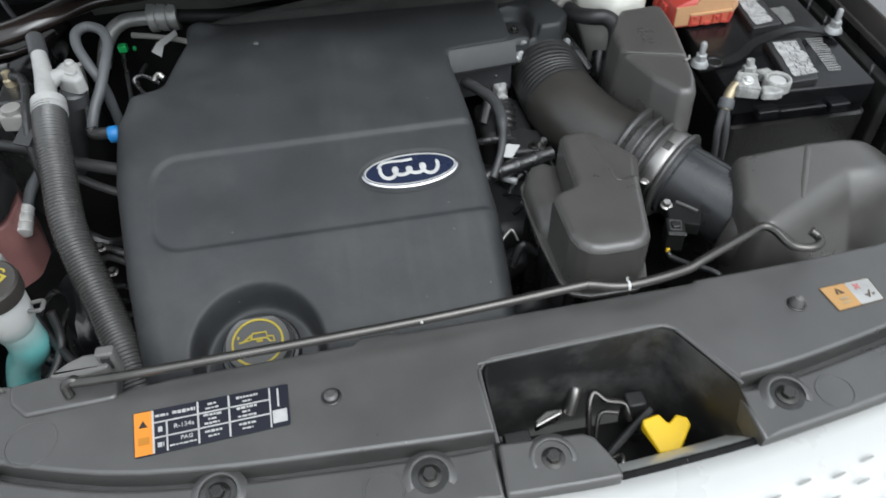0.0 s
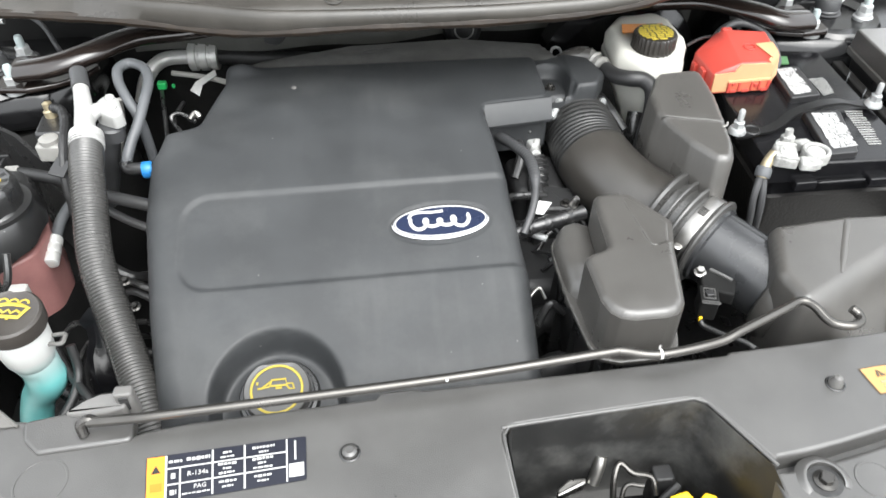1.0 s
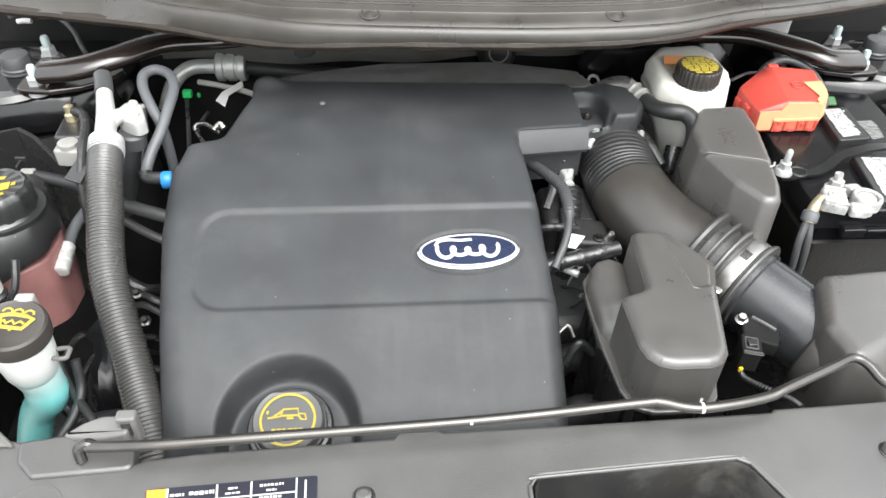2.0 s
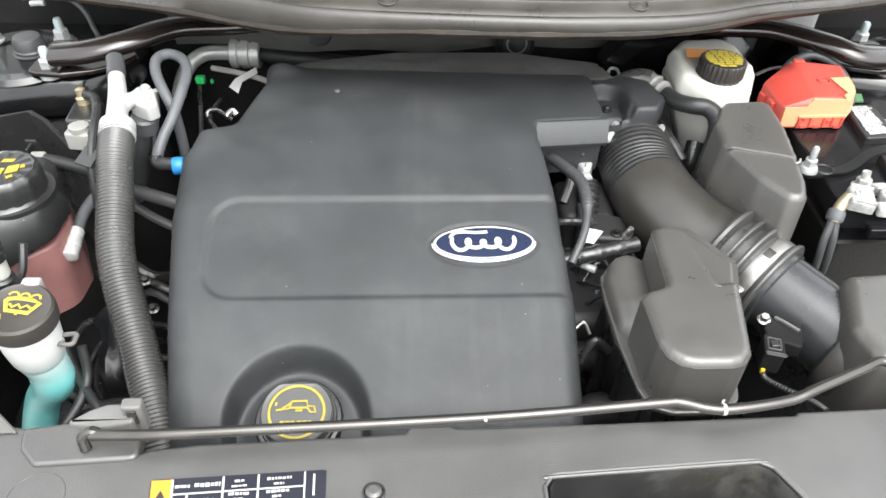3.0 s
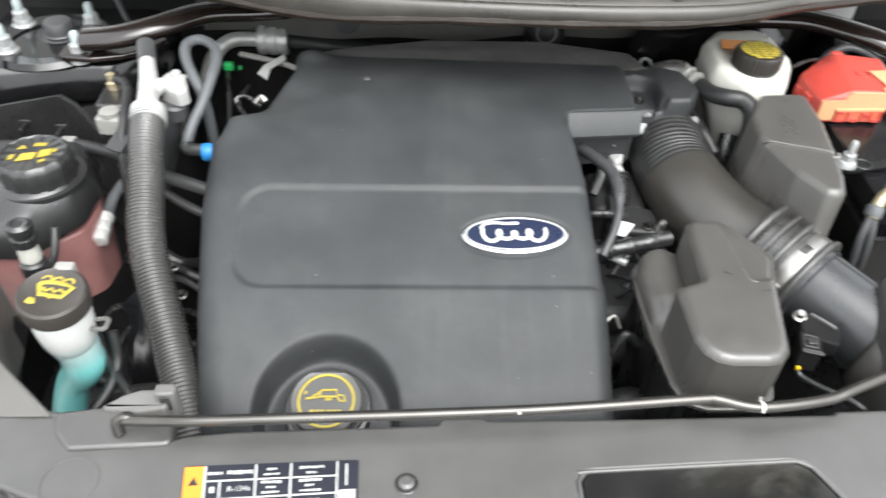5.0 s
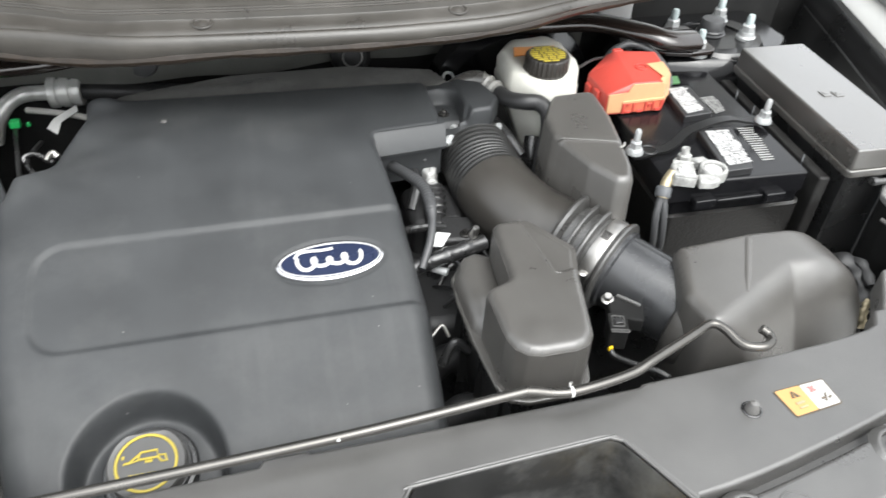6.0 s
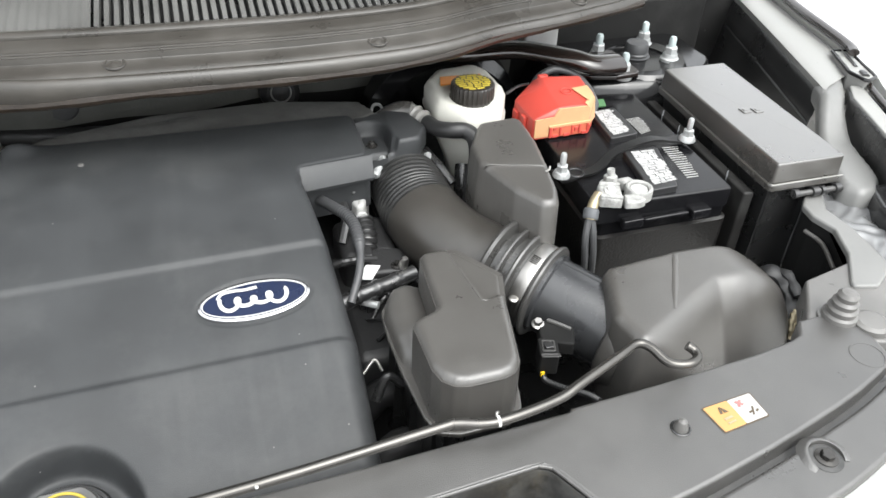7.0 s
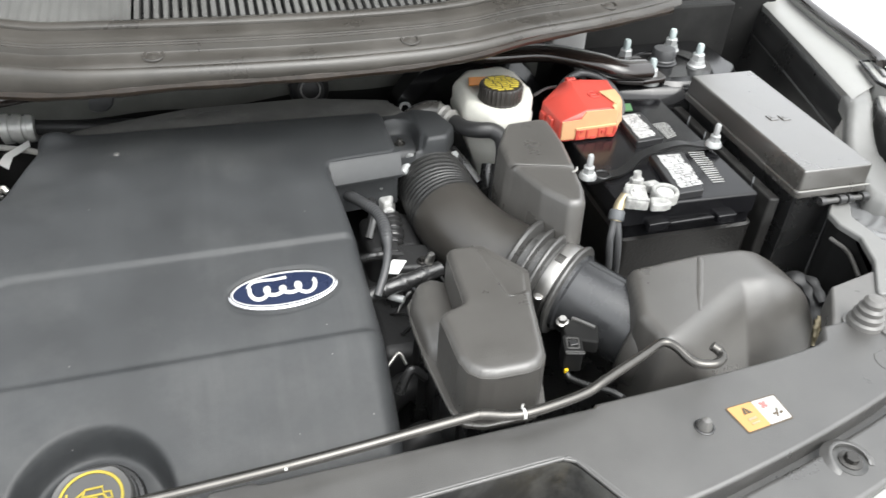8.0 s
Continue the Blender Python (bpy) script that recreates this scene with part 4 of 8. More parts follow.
def cover_z(x, y):
    z = smooth_of(prof, y, 0.02)
    z -= 0.0026 * smoothstep(-0.0026, 0.0026, band(x, y))
    r = math.hypot(x + 0.193, (y - 0.108))
    z -= 0.028 * (1 - smoothstep(0.0560, 0.0660, r)) + 0.0012 * (1 - smoothstep(0.060, 0.080, r)) - 0.008 * (1 - smoothstep(0.030, 0.056, r))
    z -= 0.0014 * smoothstep(-0.02, 0.06, badge_d(x, y))
    z += 0.0012 * math.exp(-((x + 0.175) ** 2 + (y - 0.497) ** 2) / 0.00005)
    z += 0.010 * math.exp(-(((x + 0.245) / 0.02) ** 2 + ((y - 0.55) / 0.012) ** 2))
    return z


def cover_roll(x, y):
    """The sides roll over broadly, the notches tightly."""
    flank = smoothstep(-0.255, -0.30, x) * smoothstep(0.435, 0.40, y)
    near_side = smoothstep(0.045, 0.064, x) * smoothstep(0.40, 0.25, y)
    front = smoothstep(0.130, 0.085, y)
    return 0.010 + max(0.018 * flank, 0.012 * near_side * smoothstep(0.10, 0.062, x - 0.02), 0.020 * front)


outline = rounded([(-0.303, 0.080), (0.040, 0.078), (0.064, 0.094), (0.0695, 0.2226), (0.064, 0.330), (0.052, 0.434), (0.137, 0.441), (0.139, 0.552), (-0.266, 0.566), (-0.263, 0.524), (-0.285, 0.434), (-0.322, 0.426), (-0.338, 0.395), (-0.336, 0.315), (-0.322, 0.20)], 0.013, 5)
bm = bmesh.new()
shell(bm, outline, cover_z, roll=0.010, skirt=0.060, cell=0.0024, wide=cover_roll)
part("cover_shell", bm, COVER, ecov, sharp=55)
bm = bmesh.new()
rear = rounded([(-0.262, 0.545), (0.160, 0.535), (0.178, 0.552), (0.160, 0.597), (0.05, 0.632), (-0.101, 0.630), (-0.235, 0.588)], 0.02)
shell(bm, rear, lambda x, y: 1.0835 - 0.10 * max(0, y - 0.59) - 0.003 * math.exp(-(((x + 0.106) / 0.022) ** 2 + ((y - 0.600) / 0.008) ** 2)), roll=0.012, skirt=0.06, cell=0.005)
part("rear_shell", bm, COVERR, ecov, "dusty rear shell of the cover", sharp=55)
bm = bmesh.new()
tabp = rounded([(0.136, 0.466), (0.176, 0.469), (0.205, 0.472), (0.222, 0.498), (0.206, 0.553), (0.136, 0.555)], 0.010)


def tab_z(x, y):
    """A deep round-backed bowl for the bolt beside a raised block."""
    bowl = abs((x - 0.151) / 0.0235) ** 2.6 + abs((y - 0.500) / 0.033) ** 2.6
    return 1.083 + 0.003 * smoothstep(0.172, 0.180, x) - 0.013 * smoothstep(0.486, 0.474, y) * smoothstep(0.180, 0.172, x) - 0.019 * smoothstep(1.05, 0.55, bowl)


shell(bm, tabp, tab_z, roll=0.005, skirt=0.020, cell=0.0021)
tab = part("mounting_tab", bm, COVER, ecov, sharp=55)
bm = bmesh.new()
hexbolt(bm, (0.152, 0.503, 1.0640), 0.0042)
part("mounting_bolt", bm, DARKSTEEL, tab)
bm = bmesh.new()
loft(bm, [[(0.0505, 0.4480, 1.0868), (0.138, 0.4550, 1.0872)], [(0.0505, 0.4365, 1.0866), (0.138, 0.4435, 1.0870)], [(0.0500, 0.4320, 1.0838), (0.138, 0.4395, 1.0842)], [(0.0535, 0.4215, 1.0640), (0.138, 0.4295, 1.0645)], [(0.054, 0.4225, 1.0600), (0.137, 0.4305, 1.0605)], [(0.054, 0.4365, 1.0600), (0.137, 0.4435, 1.0605)]], False, False, False)
part("notch_lip", bm, COVER, ecov, "sloping lip of the corner notch")
# scuffs, and a moulding pip coloured paler than the shell for its highlight
rnd = random.Random(3)
for k in range(7):
    cx, cy = -0.095 + 0.05 * rnd.random(), 0.592 + 0.012 * rnd.random()
    bm = bmesh.new()
    flatshape(bm, [(cx + 0.006 * rnd.uniform(0.4, 1.3) * math.cos(a), cy + 0.0022 * rnd.uniform(0.4, 1.3) * math.sin(a)) for a in (0, 0.9, 1.8, 2.7, 3.6, 4.5, 5.4)], lambda u, v: (u, v, 1.0838 - 0.10 * max(0, v - 0.59)), 0.0003)
    part("scuff", bm, BLACK, ecov, "dark scuff in the shell")
bm = bmesh.new()
lathe(bm, [(0.0035, -0.001), (0.0030, 0.0010), (0.0010, 0.0016), (0.0002, 0.0016)], (-0.175, 0.497, cover_z(-0.175, 0.497)), (0, 0, 1), 14)
part("moulding_pip", bm, BRKT, ecov)
# badge: plain shapes in its colours
badge = thing("oval_badge", (-0.018, 0.274, 1.045), "blue oval badge with chrome rim and white flourish", "badge")
BN = Vector((0, -0.31, 1)).normalized()
BX = Vector((1, 0.03, 0.0)).normalized()
BY = BN.cross(BX).normalized()
BO = Vector((-0.018, 0.274, cover_z(-0.018, 0.2745) + 0.0012))


def on_badge(u, v, h=0.0):
    p = BO + BX * u + BY * v + BN * h
    return (p.x, p.y, p.z)


def ellipse(a, b, n=56):
    return [(a * math.cos(2 * math.pi * i / n), b * math.sin(2 * math.pi * i / n)) for i in range(n)]


def dome(a, b, h0, h1):
    b_ = bmesh.new()
    rr = [[on_badge(u, v, h0 - 0.003) for u, v in ellipse(a, b)]]
    for k in range(5):
        f = k / 4
        rr.append([on_badge(u, v, h0 + (h1 - h0) * math.sin(f * math.pi / 2)) for u, v in ellipse(a - 0.0025 * (1 - math.cos(f * math.pi / 2)), b - 0.0025 * (1 - math.cos(f * math.pi / 2)))])
    return loft(b_, rr)


part("badge_base", dome(0.0535, 0.0225, 0.0, 0.0022), CHROME, badge)
part("badge_field", dome(0.0502, 0.0193, 0.0021, 0.0026), BADGE, badge)
b_ = bmesh.new()
n = 64
loft(b_, [[on_badge(a * math.cos(2 * math.pi * i / n), b * math.sin(2 * math.pi * i / n), h) for i in range(n)] for a, b, h in ((0.0496, 0.0187, 0.002), (0.0494, 0.0185, 0.0034), (0.0484, 0.0175, 0.0034), (0.0482, 0.0173, 0.002))], False, False)
part("badge_rim", b_, WPRINT, badge)
FL = [([(-0.031 + 0.060 * k / 60 - 0.0048 * math.sin(2 * math.pi * 4 * k / 60), -0.0015 + 0.0075 * math.cos(2 * math.pi * 4 * k / 60) * (0.75 + 0.25 * math.cos(2 * math.pi * k / 60))) for k in range(61)], 0.0021),
      ([(-0.034, 0.006), (-0.030, 0.0115), (-0.020, 0.0130), (-0.008, 0.0120), (0.004, 0.0125)], 0.0019)]
for line, r in FL:
    b_ = bmesh.new()
    tube(b_, [on_badge(u, v, 0.0029) for u, v in line], r, 8, 3, 0.3)
    part("flourish", b_, WPRINT, badge)

# oil filler cap
oil = thing("oil_filler_cap", (-0.193, 0.114, 0.94), "black oil filler cap with yellow ring and oil can symbol", "filler cap")
OA = Vector((0, -0.24, 1)).normalized()
OO = Vector((-0.193, 0.116, 0.9890))
OX, OY = Vector((1, 0, 0)), OA.cross(Vector((1, 0, 0)))
bm = bmesh.new()
lathe(bm, [(0.0395, -0.045), (0.0395, -0.020), (0.0375, -0.0165), (0.0345, -0.016), (0.0335, -0.012)], OO, OA, 56)
part("cap_collar", bm, BLACK, oil, "black collar under the cap")
bm = bmesh.new()
top = [(0.0320 * math.cos(a), max(-0.0275, min(0.0275, 0.0320 * math.sin(a)))) for a in [2 * math.pi * k / 64 for k in range(64)]]
loft(bm, [[OO + OX * u * f + OY * v * f + OA * h for u, v in top] for f, h in ((1.0, -0.018), (1.0, -0.0035), (0.985, -0.0012), (0.95, 0.0), (0.88, -0.0004), (0.84, -0.0006))])
cap = part("cap_body", bm, FIN, oil, "grey moulded cap with two flats")
bm = bmesh.new()
ring(bm, OO + OA * 0.0, 0.0240, 0.0013, OA, 56, 8, 0.6)
part("yellow_ring", bm, YPRINT, cap)


def on_cap(u, v, h=0.0004):
    p = OO + OX * u + OY * v + OA * h
    return (p.x, p.y, p.z)


# oil can: body outline, spout, handle, foot and a drop, and a line of small print below
for pts, r in (([(-0.0065, 0.0035), (-0.0045, 0.0095), (0.0085, 0.0098), (0.0095, 0.0035), (-0.0065, 0.0035)], 0.0011), ([(-0.0180, 0.0015), (-0.0135, 0.0022), (-0.0050, 0.0085)], 0.0012), ([(-0.0150, 0.0015), (-0.0065, 0.0030)], 0.0010),
               ([(0.0095, 0.0050), (0.0150, 0.0045), (0.0165, -0.0010), (0.0120, -0.0005), (0.0095, 0.0030)], 0.0010), ([(-0.0010, 0.0010), (0.0050, 0.0010)], 0.0014), ([(-0.0185, 0.0055), (-0.0182, 0.0085)], 0.0011)):
    bm = bmesh.new()
    tube(bm, [on_cap(u, v, 0.0001) for u, v in pts], r, 8, 1, 0.35, smooth=False)
    part("oil_can_symbol", bm, YPRINT, cap)
for u0, u1 in ((-0.0135, -0.0100), (-0.0090, -0.0055), (-0.0045, -0.0012), (0.0010, 0.0048), (0.0058, 0.0095), (0.0105, 0.0135)):
    bm = bmesh.new()
    flatshape(bm, [(u0, -0.0128), (u1, -0.0128), (u1, -0.0088), (u0, -0.0088)], on_cap, 0.0004)
    part("print_bar", bm, YPRINT, cap)

# dark engine below
eng = thing("engine_block", (-0.1, 0.35, 0.56), "dark engine block and manifolds under the cover", "engine")
bm = bmesh.new()
box(bm, -0.31, 0.06, 0.10, 0.60, 0.56, 0.93, 0.03, 0.02)
part("block", bm, ENGINE, eng)
bm = bmesh.new()
box(bm, 0.07, 0.16, 0.25, 0.55, 0.70, 0.955, 0.02, 0.015)
box(bm, 0.085, 0.15, 0.37, 0.45, 0.94, 1.0, 0.015, 0.01)
part("intake_manifold", bm, ENGINE, eng)
for i in range(5):
    bm = bmesh.new()
    y = 0.16 + 0.07 * i
    tube(bm, [(0.07, y, 0.90), (0.10, y + 0.005, 0.92), (0.13, y, 0.89)], 0.016, 12, 5)
    part("runner", bm, ENGINE, eng)

# ---- prop rod along the cover panel ----
rod = thing("bonnet_prop_rod", (0, 0.05, 1.05), "bent steel bonnet prop rod lying stowed in its clip", "prop rod")
RODL = [(-0.325, 0.043, 1.064), (-0.300, 0.0405, 1.067), (-0.25, 0.0400, 1.069), (-0.039, 0.0480, 1.070), (0.095, 0.0585, 1.070), (0.112, 0.0590, 1.070), (0.130, 0.0535, 1.070), (0.146, 0.0515, 1.070), (0.175, 0.0545, 1.070), (0.203, 0.0600, 1.070), (0.222, 0.0670, 1.072), (0.268, 0.0850, 1.074), (0.284, 0.0915, 1.075), (0.292, 0.0910, 1.075), (0.298, 0.0840, 1.074), (0.303, 0.0730, 1.071), (0.309, 0.0660, 1.070), (0.322, 0.0625, 1.070), (0.332, 0.0665, 1.070), (0.3340, 0.0740, 1.071), (0.329, 0.0790, 1.074)]
bm = bmesh.new()
tube(bm, RODL, 0.0042, 14, 6)
rbar = part("rod", bm, RODSTEEL, rod)
for p, r, h in (((-0.039, 0.048, 1.070), 0.0043, 0.0013),):
    bm = bmesh.new()
    lathe(bm, [(0.0002, 0.0), (0.0014, 0.0004), (0.0010, 0.0012), (0.0002, 0.0016)], (p[0], p[1] - 0.0034, p[2] + 0.0018), (0, -0.9, 0.5), 10)
    part("paint_mark", bm, WHITE, rbar)
bm = bmesh.new()
lathe(bm, [(0.0046, -0.0012), (0.0046, 0.0012)], (0.1445, 0.0516, 1.070), (1, -0.02, 0), 14)
part("clip", bm, WHITE, rod, "white plastic retaining clip")
bm = bmesh.new()
tube(bm, [(0.1445, 0.055, 1.070), (0.1455, 0.0580, 1.0725), (0.1475, 0.0590, 1.071)], 0.0011, 8, 5)
part("clip_tail", bm, STEEL, rod)
bm = bmesh.new()
prism(bm, rounded([(-0.352, 0.060), (-0.336, 0.069), (-0.322, 0.072), (-0.300, 0.068), (-0.296, 0.050), (-0.322, 0.050), (-0.338, 0.056)], 0.004), 1.046, 1.0575, 0.003, top=lambda x, y: 0.25 * max(0.0, x + 0.345))
prism(bm, rect(-0.306, -0.291, 0.056, 0.066, 0.003), 1.05, 1.078, 0.002)
brk = part("pivot_bracket", bm, BRKT, rod, "grey plastic pivot bracket")
bm = bmesh.new()
prism(bm, rounded([(-0.383, 0.058), (-0.378, 0.040), (-0.364, 0.026), (-0.292, 0.030), (-0.296, 0.062), (-0.340, 0.064)], 0.006), 1.040, 1.0535, 0.003)
part("bracket_plate", bm, SHROUD, rod, "dark plate under the pivot")
bm = bmesh.new()
box(bm, -0.302, -0.295, 0.0545, 0.0565, 1.060, 1.075, 0.001, 0.0005)
part("bracket_window", bm, BLACK, brk)
bm = bmesh.new()
tube(bm, [(-0.330, 0.038, 1.054), (-0.331, 0.042, 1.063), (-0.325, 0.0445, 1.066), (-0.320, 0.0435, 1.064)], 0.0042, 10, 6)
part("pivot_eye", bm, DARKSTEEL, brk)

# ---- passenger-side fluids and hoses ----
# ribbed air hose
HL = spline([(-0.397, 0.392, 1.098), (-0.391, 0.355, 1.088), (-0.386, 0.322, 1.070), (-0.376, 0.262, 1.035), (-0.346, 0.187, 0.988), (-0.325, 0.137, 0.966), (-0.312, 0.095, 0.940), (-0.305, 0.06, 0.90)], 60)
dist = [0.0]
for a, b in zip(HL, HL[1:]):
    dist.append(dist[-1] + (b - a).length)
PITCH = 0.0038
n = int(dist[-1] / (PITCH / 6))
xs_, ys_, zs_ = ([p[k] for p in HL] for k in range(3))
fine = [tuple(float(np.interp(dist[-1] * i / n, dist, c)) for c in (xs_, ys_, zs_)) for i in range(n + 1)]
hose = thing("ribbed_hose", (-0.35, 0.2, 0.9), "black ribbed plastic hose with a white collar", "hose")
bm = bmesh.new()
tube(bm, fine, 0.0172, 20, 1, 1.0, lambda v: 1.0 + 0.055 * math.sin(2 * math.pi * v * dist[-1] / PITCH), smooth=False)
part("ribbed_sleeve", bm, CORR, hose, sharp=80)
bm = bmesh.new()
lathe(bm, [(0.0160, -0.002), (0.0186, -0.001), (0.0186, 0.006), (0.0174, 0.008), (0.0184, 0.010), (0.0180, 0.017), (0.0130, 0.020)], (-0.396, 0.388, 1.096), (-0.15, 0.93, 0.30), 32)
part("collar", bm, WORNWHITE, hose, "white plastic collar")
bm = bmesh.new()
tube(bm, [(-0.400, 0.404, 1.100), (-0.408, 0.445, 1.110), (-0.416, 0.477, 1.120)], 0.0105, 18, 6, 1.0, lambda v: 1.12 - 0.3 * v)
tube(bm, [(-0.404, 0.426, 1.104), (-0.398, 0.444, 1.106), (-0.391, 0.452, 1.104)], 0.0085, 12, 5)
part("branch_pipe", bm, WORNWHITE, hose, "white plastic branch pipe")
bm = bmesh.new()
tube(bm, [(-0.4155, 0.475, 1.1195), (-0.419, 0.489, 1.1235), (-0.423, 0.502, 1.127)], 0.0098, 16, 5, 1.0, lambda v: 1.04 - 0.06 * v)
part("pipe_plug", bm, SLEEVE, hose, "dark grey rubber plug")
valve = thing("vent_valve", (-0.38, 0.46, 1.05), "pale grey plastic vent valve bolted beside the hose", "valve")
bm = bmesh.new()
prism(bm, rounded([(-0.398, 0.446), (-0.374, 0.432), (-0.366, 0.442), (-0.376, 0.470), (-0.394, 0.474), (-0.400, 0.463)], 0.006), 1.088, 1.108, 0.005, top=lambda x, y: 0.10 * (y - 0.45))
vbody = part("valve_body", bm, WORNWHITE, valve)
bm = bmesh.new()
prism(bm, rounded([(-0.390, 0.448), (-0.375, 0.440), (-0.372, 0.448), (-0.386, 0.460)], 0.003), 1.107, 1.1105, 0.0015)
part("valve_rib", bm, WORNWHITE, vbody)
bm = bmesh.new()
lathe(bm, [(0.0055, 0.0), (0.0055, 0.004), (0.004, 0.006), (0.001, 0.006)], (-0.384, 0.465, 1.108), (0.1, 0.1, 1), 14)
part("valve_nipple", bm, WORNWHITE, vbody)
bm = bmesh.new()
lathe(bm, [(0.0150, 0.0), (0.0150, 0.016), (0.012, 0.018)], (-0.388, 0.446, 1.070), (0.15, -0.1, 1), 24)
part("valve_band", bm, SLEEVE, valve, "dark rubber band")
bm = bmesh.new()
tube(bm, [(-0.389, 0.447, 1.075), (-0.398, 0.452, 1.045), (-0.415, 0.468, 1.0), (-0.435, 0.478, 0.95)], 0.0105, 16, 6)
part("valve_hose", bm, SLEEVE, valve, "dusty grey hose")
bm = bmesh.new()
tube(bm, [(-0.386, 0.501, 1.088), (-0.395, 0.510, 1.05), (-0.413, 0.511, 1.0)], 0.0032, 8, 5)
part("clear_tube", bm, LAMP, valve, "thin clear tube")

# grey hose loop with blue connector
loop = thing("breather_hose", (-0.36, 0.45, 1.02), "grey rubber breather hose looped to a blue connector", "hose")
bm = bmesh.new()
tube(bm, [(-0.3735, 0.421, 1.048), (-0.371, 0.426, 1.056), (-0.366, 0.439, 1.067), (-0.358, 0.456, 1.080), (-0.352, 0.488, 1.095), (-0.351, 0.516, 1.102), (-0.360, 0.542, 1.106), (-0.379, 0.555, 1.107), (-0.391, 0.543, 1.106), (-0.388, 0.521, 1.100), (-0.375, 0.496, 1.088), (-0.366, 0.484, 1.075), (-0.362, 0.480, 1.05), (-0.362, 0.480, 1.0)], 0.0062, 16, 8)
part("hose_run", bm, GREYRUB, loop)
bm = bmesh.new()
tube(bm, [(-0.3745, 0.4195, 1.052), (-0.3735, 0.417, 1.047), (-0.368, 0.414, 1.045), (-0.340, 0.412, 1.046)], 0.0072, 12, 6)
part("elbow", bm, BLACK, loop)
bm = bmesh.new()
lathe(bm, [(0.0088, 0), (0.0100, 0.002), (0.0100, 0.010), (0.0088, 0.012)], (-0.354, 0.409, 1.045), (1, 0.1, 0), 20)
part("blue_connector", bm, BLUEFIT, loop, "blue plastic quick connector")

# air conditioning pipe
acp = thing("refrigerant_pipe", (-0.3, 0.7, 1.0), "bare aluminium refrigerant pipe crimped to a black hose", "pipe")
bm = bmesh.new()
tube(bm, [(-0.424, 0.690, 0.975), (-0.414, 0.692, 1.0), (-0.405, 0.694, 1.015), (-0.394, 0.704, 1.025), (-0.376, 0.7135, 1.03), (-0.340, 0.7145, 1.03)], 0.0105, 14, 8)
part("pipe", bm, ALU, acp)
bm = bmesh.new()
lathe(bm, [(r * 1.35, h * 1.15) for r, h in [(0.0125, 0), (0.0155, 0.002), (0.0155, 0.010), (0.0135, 0.011), (0.0135, 0.014), (0.0155, 0.015), (0.0155, 0.024), (0.0135, 0.025), (0.0135, 0.028), (0.0155, 0.029), (0.015, 0.037), (0.011, 0.038)]], (-0.345, 0.7145, 1.03), (1, -0.03, 0), 24)
part("ferrule", bm, ALU, acp, "crimped steel ferrule")
bm = bmesh.new()
tube(bm, [(-0.31, 0.7135, 1.03), (-0.25, 0.70, 1.03), (-0.15, 0.70, 1.02), (-0.05, 0.71, 1.0)], 0.0115, 14, 6)
part("rubber_hose", bm, RUBBER, acp)
wir = thing("taped_wire", (-0.31, 0.6, 1.03), "thin grey wire with a folded white tape flag", "wire")
bm = bmesh.new()
tube(bm, [(-0.352, 0.630, 1.050), (-0.32, 0.617, 1.051), (-0.285, 0.602, 1.05), (-0.26, 0.59, 1.045)], 0.0038, 10, 6)
part("wire", bm, LAMP, wir)
bm = bmesh.new()
panel(bm, [(-0.320, 0.576, 1.051), (-0.306, 0.560, 1.051), (-0.304, 0.582, 1.055), (-0.288, 0.606, 1.055), (-0.292, 0.622, 1.055), (-0.314, 0.590, 1.055)], 0.0012)
part("tape_flag", bm, WHITE, wir)
bm = bmesh.new()
box(bm, -0.374, -0.362, 0.617, 0.627, 1.032, 1.042, 0.002)
box(bm, -0.354, -0.350, 0.615, 0.620, 1.034, 1.040, 0.001)
part("green_clip", bm, GREEN, wir)
for k, pts in enumerate(([(-0.30, 0.44, 1.03), (-0.315, 0.47, 1.05), (-0.33, 0.50, 1.05), (-0.335, 0.54, 1.04), (-0.34, 0.60, 1.02)], [(-0.308, 0.516, 1.04), (-0.325, 0.521, 1.05), (-0.336, 0.515, 1.05), (-0.332, 0.508, 1.04)], [(-0.34, 0.45, 1.0), (-0.348, 0.52, 1.03), (-0.37, 0.62, 1.03)])):
    bm = bmesh.new()
    tube(bm, pts, 0.0028, 8, 6)
    part("lead", bm, BLACK, wir)
bm = bmesh.new()
tube(bm, [(-0.314, 0.514, 1.044), (-0.308, 0.524, 1.048), (-0.302, 0.520, 1.044)], 0.0038, 8, 5)
part("silver_clip", bm, STEEL, wir)

# solenoid and harness beside the tower
sol = thing("purge_solenoid", (-0.465, 0.47, 1.0), "small solenoid with brass tip and wire harness", "solenoid")
bm = bmesh.new()
prism(bm, rounded([(-0.480, 0.455), (-0.447, 0.455), (-0.447, 0.500), (-0.482, 0.500)], 0.006), 1.02, 1.075, 0.004)
part("solenoid_body", bm, BLACK, sol)
bm = bmesh.new()
lathe(bm, [(0.008, 0), (0.008, 0.008), (0.0055, 0.01), (0.0055, 0.018), (0.002, 0.02)], (-0.468, 0.494, 1.074), (-0.1, 0.1, 1), 16)
part("brass_tip", bm, BRASS, sol)
bm = bmesh.new()
prism(bm, rounded([(-0.474, 0.432), (-0.444, 0.428), (-0.442, 0.452), (-0.472, 0.456)], 0.005), 1.052, 1.072, 0.003)
lathe(bm, [(0.011, 0), (0.011, 0.006), (0.007, 0.007)], (-0.458, 0.441, 1.071), (0, 0, 1), 20)
part("connector", bm, LAMP, sol)
bm = bmesh.new()
